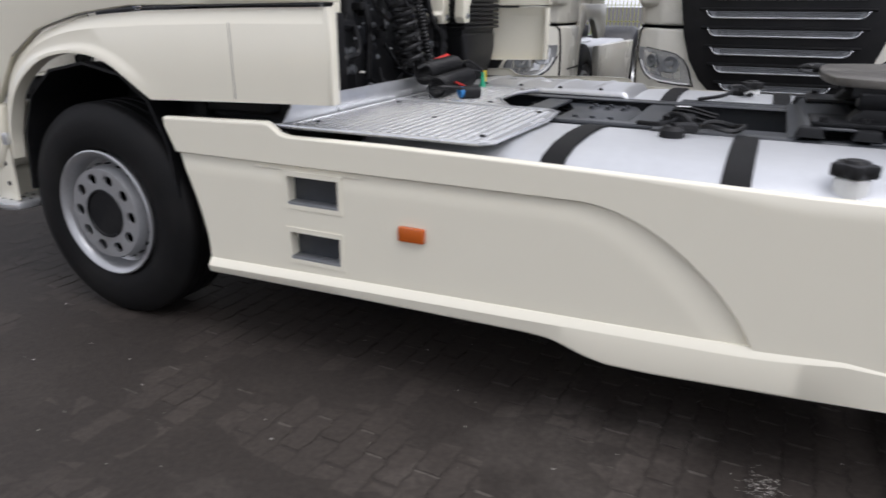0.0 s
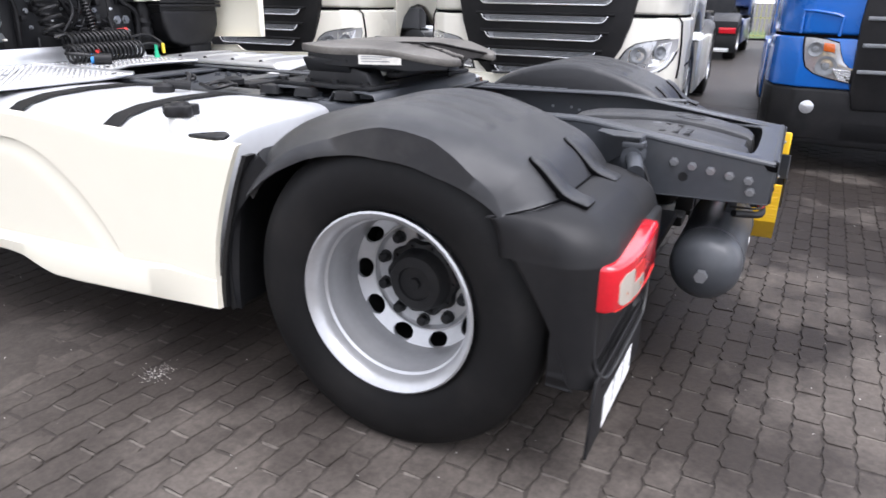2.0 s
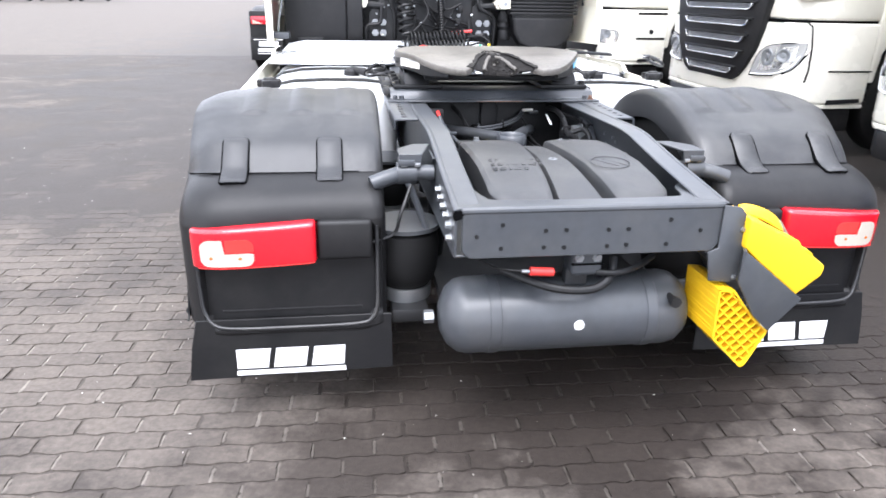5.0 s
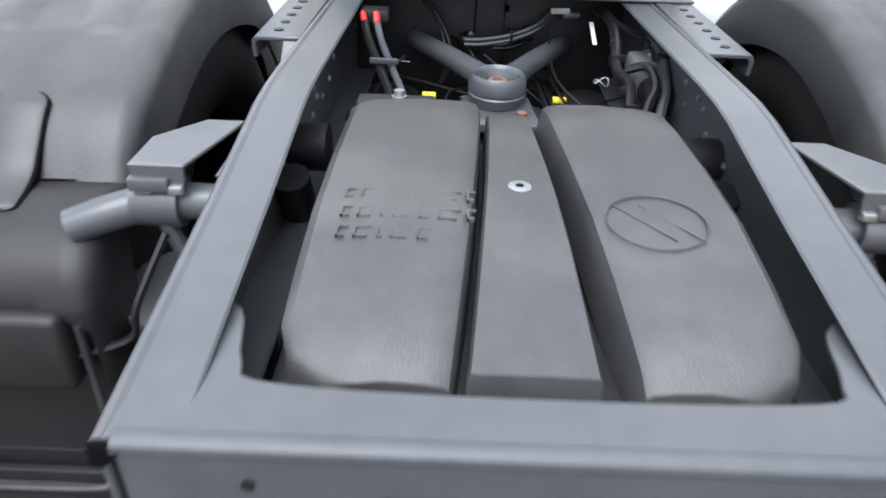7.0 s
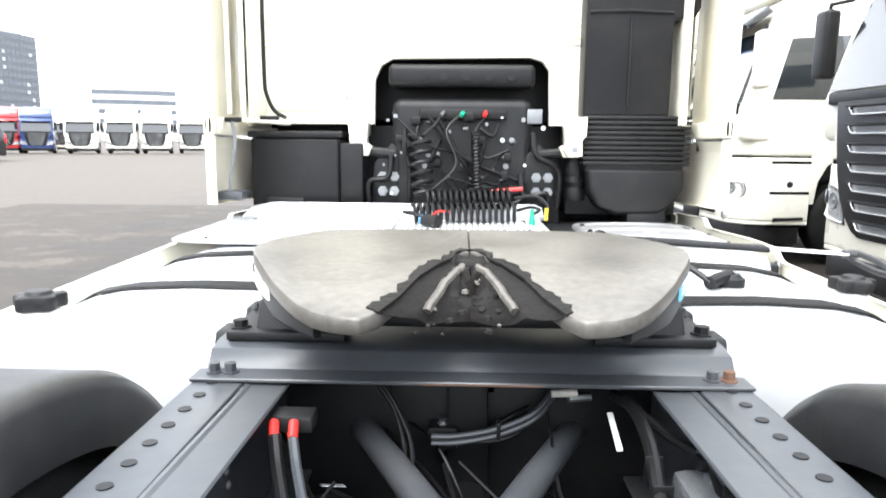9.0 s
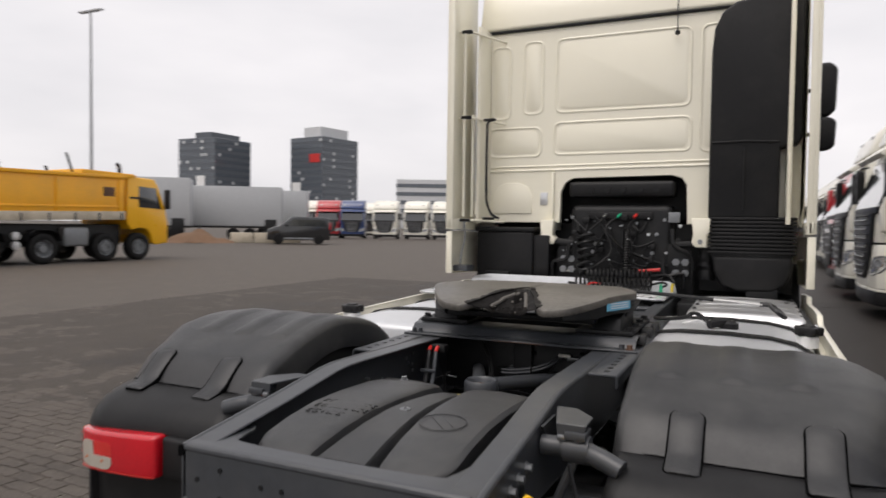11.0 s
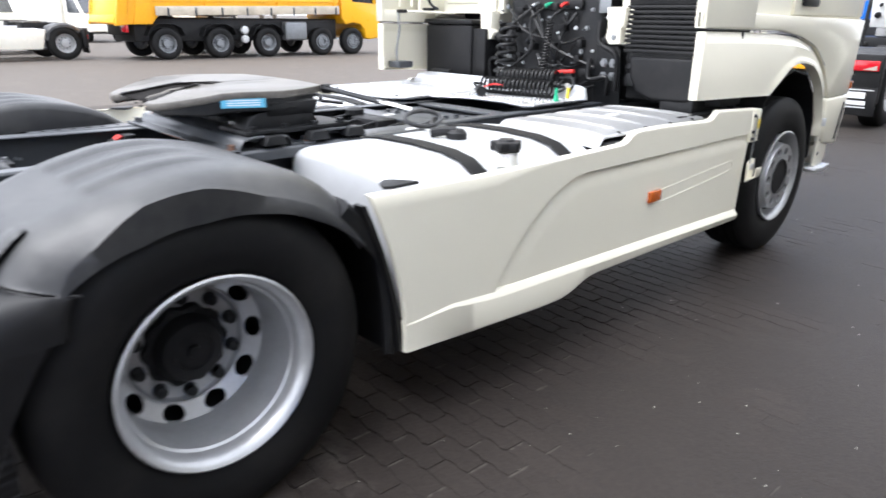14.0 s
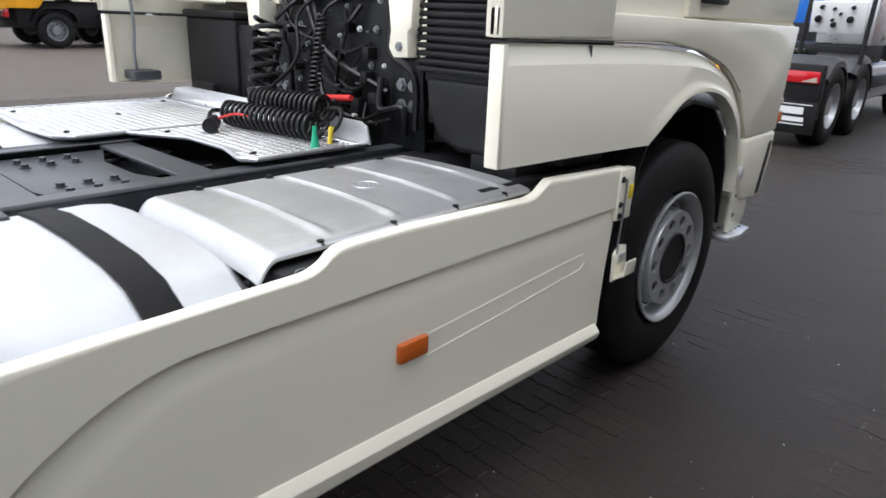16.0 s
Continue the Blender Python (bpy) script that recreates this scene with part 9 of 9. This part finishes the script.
# ---- office towers ----
def tower(bearing, dist, w1, w2, high, turn, label, cols, rows, cap):
    x, y = spot(bearing, dist)
    t = empty("office_tower", pose(x, y, 0, 0, 0, turn), label, "building", "far office towers")
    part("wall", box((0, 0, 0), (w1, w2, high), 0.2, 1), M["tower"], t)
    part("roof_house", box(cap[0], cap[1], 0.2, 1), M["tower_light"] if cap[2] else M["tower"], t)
    fw1, fh = w1 / cols, high / rows
    pane = box((0, -0.06, 0), (fw1 * 0.80, 0.0, fh * 0.52))
    me1 = bpy.data.meshes.new("window")
    pane.to_mesh(me1)
    pane.free()
    me1.materials.append(M["tower_glass"])
    c2 = max(2, int(w2 / fw1))
    r = random.Random(int(bearing * 10))
    lit = bpy.data.meshes.new("window")
    pane = box((0, -0.07, 0), (fw1 * 0.62, 0.0, fh * 0.42))
    pane.to_mesh(lit)
    pane.free()
    lit.materials.append(M["tower_light"])
    for i in range(cols):
        for j in range(1, rows):
            o = new("window", lit if r.random() < 0.10 else me1)
            o.parent = t
            o.location = (i * fw1 + fw1 * 0.10, 0, j * fh + fh * 0.25)
    for i in range(c2):
        for j in range(1, rows):
            o = new("window", lit if r.random() < 0.10 else me1)
            o.parent = t
            o.matrix_basis = pose(0, w2 - i * (w2 / c2) - 0.5, j * fh + fh * 0.25, 0, 0, -90)
    return t


B1, H1, B2, H2 = 43.3, 39.6, 34.8, 42.2
t1 = tower(B1, 320, 23, 22.5, H1, B1 + 45, "dark glass office tower with scattered pale windows", 11, 13, ((1, 3, H1), (19, 13, H1 + 2.6), False))
part("sign_panel", box((-0.3, 6, 17.5), (-0.05, 11, 22.5)), M["lettering"], t1, "white sign panel")
t2 = tower(B2, 320, 25, 21, H2, B2 + 46, "dark glass office tower with a red sign panel", 11, 14, ((2, 3, H2), (21, 14, H2 + 5), True))
part("red_sign", box((-0.3, 1.5, H2 - 12), (-0.05, 8, H2 - 8)), M["red_plastic"], t2, "red sign panel")
part("sign_panel", box((-0.3, 14, 17), (-0.05, 19.5, 21)), M["lettering"], t2, "white sign panel")
x, y = spot(28.6, 260)
low = empty("low_office", pose(x, y, 0, 0, 0, 25), "low pale office building with window bands", "building")
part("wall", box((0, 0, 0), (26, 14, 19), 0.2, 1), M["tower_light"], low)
for k in range(5):
    part("window_band", box((-0.1, -0.1, 3.0 + 3.2 * k), (26.1, 14.1, 4.4 + 3.2 * k)), M["tower_glass"], low)


# ---- lamp masts, crane, trees, fence ----
def mast(bearing, dist, high):
    x, y = spot(bearing, dist)
    m = empty("light_mast", pose(x, y, 0), "tall galvanised yard light mast", "lamp post", "yard light masts")
    part("pole", lathe([(0.11, 0), (0.055, high)], 12, "z"), M["lamp_mast"], m)
    part("cross_arm", tube([(-0.75, 0, high), (0.75, 0, high)], 0.035, 6), M["lamp_mast"], m)
    for k in (-0.7, -0.25, 0.25, 0.7):
        part("lamp_head", moved(box((-0.17, -0.2, -0.06), (0.17, 0.2, 0.06), 0.03), pose(k, 0, high + 0.08, 15)), M["tower_light"], m)
    return m


mast(52.1, 45, 13.6)
mast(21.9, 95, 16)
mast(95, 70, 15)

x, y = spot(73.5, 120)
crane = empty("lattice_crane", pose(x, y, 0, 0, 0, -17), "pale lattice crane boom leaning over the far yard", "crane")
p0, p1 = Vector((0, 0, 2)), Vector((0, 22, 62))
d = (p1 - p0)
for sx, sz in ((-0.9, 0), (0.9, 0), (-0.9, 1.4), (0.9, 1.4)):
    off = Vector((sx, -sz * 0.9, sz * 0.35))
    part("chord", tube([p0 + off, p1 + off * 0.5], 0.12, 5), M["crane"], crane)
for k in range(26):
    a, b = p0 + d * (k / 26), p0 + d * ((k + 1) / 26)
    for sx in (-0.9, 0.9):
        s0, s1 = (0, 1.4) if k % 2 else (1.4, 0)
        part("lace", tube([a + Vector((sx, -s0 * 0.9, s0 * 0.35)), b + Vector((sx, -s1 * 0.9, s1 * 0.35))], 0.06, 4), M["crane"], crane)
part("crane_house", box((-2, -6, -0.05), (2, 2, 4), 0.2), M["crane"], crane)


def tree(bearing, dist, high, seed):
    x, y = spot(bearing, dist)
    t = empty("tree", pose(x, y, 0), "dark green leafy tree beyond the yard", "tree", "trees beyond the yard")
    r = random.Random(seed)
    part("trunk", lathe([(0.28, 0), (0.2, high * 0.4), (0.08, high * 0.8)], 8, "z"), M["bark"], t)
    for k in range(5):
        a = r.uniform(0, 6.28)
        part("limb", tube([(0, 0, high * (0.35 + 0.08 * k)), (math.cos(a) * 1.2, math.sin(a) * 1.2, high * (0.55 + 0.08 * k))], 0.07, 5), M["bark"], t)
    vs, fs = [], []
    for k in range(900):
        u = Vector((r.gauss(0, 1), r.gauss(0, 1), r.gauss(0, 1))).normalized() * r.random() ** 0.4
        c = Vector((u.x * high * 0.26, u.y * high * 0.26, high * 0.68 + u.z * high * 0.33))
        if noise.noise(c * 0.9) < -0.12:
            continue
        n = Vector((r.gauss(0, 1), r.gauss(0, 1), r.gauss(0, 1))).normalized()
        e = n.orthogonal().normalized() * r.uniform(0.14, 0.3)
        f = n.cross(e)
        a = len(vs)
        vs += [c + e, c + f, c - e, c - f]
        fs.append((a, a + 1, a + 2, a + 3))
    me = bpy.data.meshes.new("crown")
    me.from_pydata(vs, [], fs)
    me.materials.append(M["leaf"])
    o = new("crown", me)
    o.parent = t
    tagged(o, kind="stuff")


for k, (b, dist, h) in enumerate(((59.3, 84, 9.2), (58.4, 90, 7.5), (88, 110, 8), (100, 120, 9))):
    tree(b, dist, h, 40 + k)

fence = empty("fence", pose(27, -12, 0), "yellow-green wire fence along a grass verge", "fence")
for k in range(11):
    part("post", box((-0.03, 3 * k - 0.03, 0), (0.03, 3 * k + 0.03, 2.0), 0.005), M["fence"], fence)
for k in range(10):
    panel = bmesh.new()
    for j in range(18):
        box((-0.008, 3 * k + 0.1 + 0.16 * j, 0.1), (0.008, 3 * k + 0.125 + 0.16 * j, 1.95), 0.0, 1, panel)
    for z in (0.15, 0.8, 1.45, 1.9):
        box((-0.012, 3 * k, z), (0.012, 3 * k + 3, z + 0.03), 0.0, 1, panel)
    tagged(part("wire_panel", panel, M["fence"], fence, smooth=False), kind="stuff")
vg = bmesh.new()
bmesh.ops.create_grid(vg, x_segments=30, y_segments=40, size=1)
for v in vg.verts:
    v.co = Vector((31 + v.co.x * 3.8, v.co.y * 24, 0.06 + 0.06 * noise.noise(v.co * 9)))
tagged(part("verge", vg, M["grass"]), "strip of rough grass behind the fence", "grass", kind="structure")


# ---- ground: pavers, laid in stretcher courses turned a little to the truck ----
gm = bmesh.new()
bmesh.ops.create_grid(gm, x_segments=40, y_segments=40, size=2500)
for v in gm.verts:
    v.co.z = -0.009
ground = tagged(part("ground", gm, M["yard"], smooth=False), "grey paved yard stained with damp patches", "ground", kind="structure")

LEN, DEEP, TURN = 0.2025, 0.0945, radians(-1.9)
gap_rng = random.Random(11)


def paver_verts(seed):
    """A concrete paver with wavy long edges and a small chamfer."""
    r = random.Random(seed)
    hx, hy = LEN / 2 - 0.0042, DEEP / 2 - 0.0034
    edge = []
    for side in (-1, 1):
        for k in range(9):
            u = -1 + 2 * k / 8
            m = k if side < 0 else 8 - k
            wave = (0.0, 0.0036, 0.0, -0.0036)[m % 4] + r.uniform(-0.0032, 0.0032)
            edge.append((-side * u * hx, side * (hy - (0.006 if k in (0, 8) else 0.0)) + wave))
        edge += [(-side * (hx - r.uniform(0, 0.005)), side * 0.45 * hy), (-side * (hx - r.uniform(0, 0.005)), -side * 0.45 * hy)]
    n = len(edge)
    vs = [(x * 0.993, y * 0.987, 0.0) for x, y in edge] + [(x, y, -0.010) for x, y in edge]
    fs = [tuple(range(n))] + [(i, n + i, n + (i + 1) % n, (i + 1) % n) for i in range(n)]
    return vs, fs


def courses(x0, x1, y0, y1):
    """Centres of the pavers in a stretch of the yard."""
    out = []
    for j in range(int(y0 / DEEP) - 6, int(y1 / DEEP) + 7):
        for i in range(int(x0 / LEN) - 3, int(x1 / LEN) + 4):
            u, v = (i + 0.5 * (j % 2)) * LEN, j * DEEP
            x, y = u * math.cos(TURN) - v * math.sin(TURN), u * math.sin(TURN) + v * math.cos(TURN)
            if x0 <= x <= x1 and y0 <= y <= y1:
                out.append((x, y))
    return out


shapes = [paver_verts(k) for k in range(12)]
paver_meshes = []
for vs, fs in shapes:
    me = bpy.data.meshes.new("paver")
    me.from_pydata(vs, [], fs)
    me.materials.append(M["paver_part"])
    paver_meshes.append(me)


def near(x, y):
    """The strips of yard beside the truck's rear left and right wheels."""
    return (-2.45 < x < -1.42 and -1.75 < y < 0.55) or (1.5 < x < 2.1 and -0.8 < y < 1.9)


joined_v, joined_f, count = [], [], 0
fill_v, fill_f = [], []
for x, y in courses(-9.0, 7.5, -6.0, 13.0):
    k = gap_rng.randrange(12)
    rise, lean_x, lean_y = gap_rng.uniform(-0.0010, 0.0010), gap_rng.gauss(0, 0.006), gap_rng.gauss(0, 0.006)
    turn = TURN + gap_rng.gauss(0, 0.012)
    # pale silt packed into most of the end joints
    if gap_rng.random() < 0.72 and math.hypot(x + 0.5, y + 0.4) < 5.0:
        a, w, up = len(fill_v), gap_rng.uniform(0.0035, 0.0085), gap_rng.uniform(-0.0022, 0.0012)
        ex, lo, hi = LEN / 2, -gap_rng.uniform(0.25, 0.54) * DEEP, gap_rng.uniform(0.25, 0.54) * DEEP
        for px, py in ((ex - w, lo * 0.8), (ex, lo), (ex + w, lo * 0.7), (ex + w * gap_rng.uniform(0.3, 1.0), 0.0), (ex + w, hi * 0.8), (ex, hi), (ex - w, hi * 0.7), (ex - w * gap_rng.uniform(0.3, 1.0), 0.0)):
            fill_v.append((x + px * math.cos(TURN) - py * math.sin(TURN), y + px * math.sin(TURN) + py * math.cos(TURN), up - 0.002 * abs(px - ex) / w))
        fill_f.append(tuple(range(a, a + 8)))
    if near(x, y) and count < 300:
        ob = new("paver", paver_meshes[k])
        ob.matrix_world = Matrix.Translation((x, y, rise)) @ Euler((lean_x, lean_y, turn)).to_matrix().to_4x4()
        ob.parent = ground
        count += 1
        continue
    c, s = math.cos(turn), math.sin(turn)
    a = len(joined_v)
    vs, fs = shapes[k]
    joined_v += [(x + c * px - s * py, y + s * px + c * py, pz + rise + lean_x * py - lean_y * px) for px, py, pz in vs]
    joined_f += [tuple(a + i for i in f) for f in fs]
me = bpy.data.meshes.new("pavers")
me.from_pydata(joined_v, [], joined_f)
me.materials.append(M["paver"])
pavers = new("pavers", me)
pavers.parent = ground
tagged(pavers, kind="stuff")

me = bpy.data.meshes.new("joint_silt")
me.from_pydata(fill_v, [], fill_f)
me.materials.append(M["silt"])
fill = new("joint_silt", me)
fill.parent = ground
tagged(fill, kind="stuff")

# sand and silt in the joints, level with the pavers in patches
sv, sf = [], []
nx, ny, sx, sy = 276, 318, 0.06, 0.06
for j in range(ny + 1):
    for i in range(nx + 1):
        x, y = -9.0 + i * sx, -6.0 + j * sy
        k = noise.noise(Vector((x * 0.9, y * 0.9, 0.3))) * 0.75 + noise.noise(Vector((x * 3.1, y * 3.1, 4.0))) * 0.4 + 0.28 * max(0.0, min(1.0, (x - 0.2) / 1.4)) + 0.12 * max(0.0, min(1.0, y / 2.0))
        u = max(0.0, min(1.0, (k + 0.12) / 0.42))
        over = max(0.0, min(1.0, (x - 1.0) / 0.8)) * max(0.0, min(1.0, (y + 1.0) / 1.4)) * (0.84 + 0.7 * noise.noise(Vector((x * 1.7, y * 1.7, 9.0))))
        far = max(0.0, min(1.0, (math.hypot(x + 0.5, y + 0.4) - 3.6) / 2.6)) * (0.7 + 0.6 * noise.noise(Vector((x * 0.7, y * 0.7, 5.0))))
        level = -0.0062 + 0.0026 * u * u * (3 - 2 * u)
        ahead_silt = max(0.0, min(1.0, (y - 0.7) / 0.9)) * max(0.0, min(1.0, (-0.9 - x) / 0.5)) * (0.78 + 0.75 * noise.noise(Vector((x * 2.1, y * 2.1, 13.0))))
        far = max(far, min(0.93, over), min(0.93, ahead_silt))
        sv.append((x, y, level + (0.0026 - level) * max(0.0, min(1.0, far))))
for j in range(ny):
    for i in range(nx):
        a = j * (nx + 1) + i
        sf.append((a, a + 1, a + nx + 2, a + nx + 1))
me = bpy.data.meshes.new("joint_sand")
me.from_pydata(sv, [], sf)
me.materials.append(M["bed"])
silt = new("joint_sand", me)
silt.parent = ground
tagged(silt, kind="stuff")

# loose grit on the pavers
SPILL = (-1.268, 0.983)
gv, gf = [], []
for i in range(900):
    x, y = gap_rng.uniform(-4.5, 4.5), gap_rng.uniform(-4, 5)
    r = gap_rng.choice((0.0012, 0.0016, 0.0022, 0.0034))
    a = len(gv)
    gv += [(x + r * dx * gap_rng.uniform(0.7, 1.3), y + r * dy * gap_rng.uniform(0.7, 1.3), 0.002 + r * (dz + 0.6) * 0.7) for dx, dy, dz in ((1, 0, 0), (0, 1, 0), (-1, 0, 0), (0, -1, 0), (0, 0, 1), (0, 0, -1))]
    gf += [(a + p, a + q, a + t) for p, q, t in ((0, 1, 4), (1, 2, 4), (2, 3, 4), (3, 0, 4), (1, 0, 5), (2, 1, 5), (3, 2, 5), (0, 3, 5))]
for i in range(170):
    # a small spill of pale sand beside the rear wheel
    x, y = SPILL[0] + gap_rng.gauss(0, 0.034), SPILL[1] + gap_rng.gauss(0, 0.030)
    r = gap_rng.choice((0.0009, 0.0014, 0.0022))
    a = len(gv)
    gv += [(x + r * dx, y + r * dy, 0.001 + r * (dz + 0.6) * 0.6) for dx, dy, dz in ((1, 0, 0), (0, 1, 0), (-1, 0, 0), (0, -1, 0), (0, 0, 1), (0, 0, -1))]
    gf += [(a + p, a + q, a + t) for p, q, t in ((0, 1, 4), (1, 2, 4), (2, 3, 4), (3, 0, 4), (1, 0, 5), (2, 1, 5), (3, 2, 5), (0, 3, 5))]
me = bpy.data.meshes.new("grit")
me.from_pydata(gv, [], gf)
me.materials.append(M["sticker"])
tagged(new("grit", me), "loose pale grit scattered on the pavers", "grit", kind="stuff")
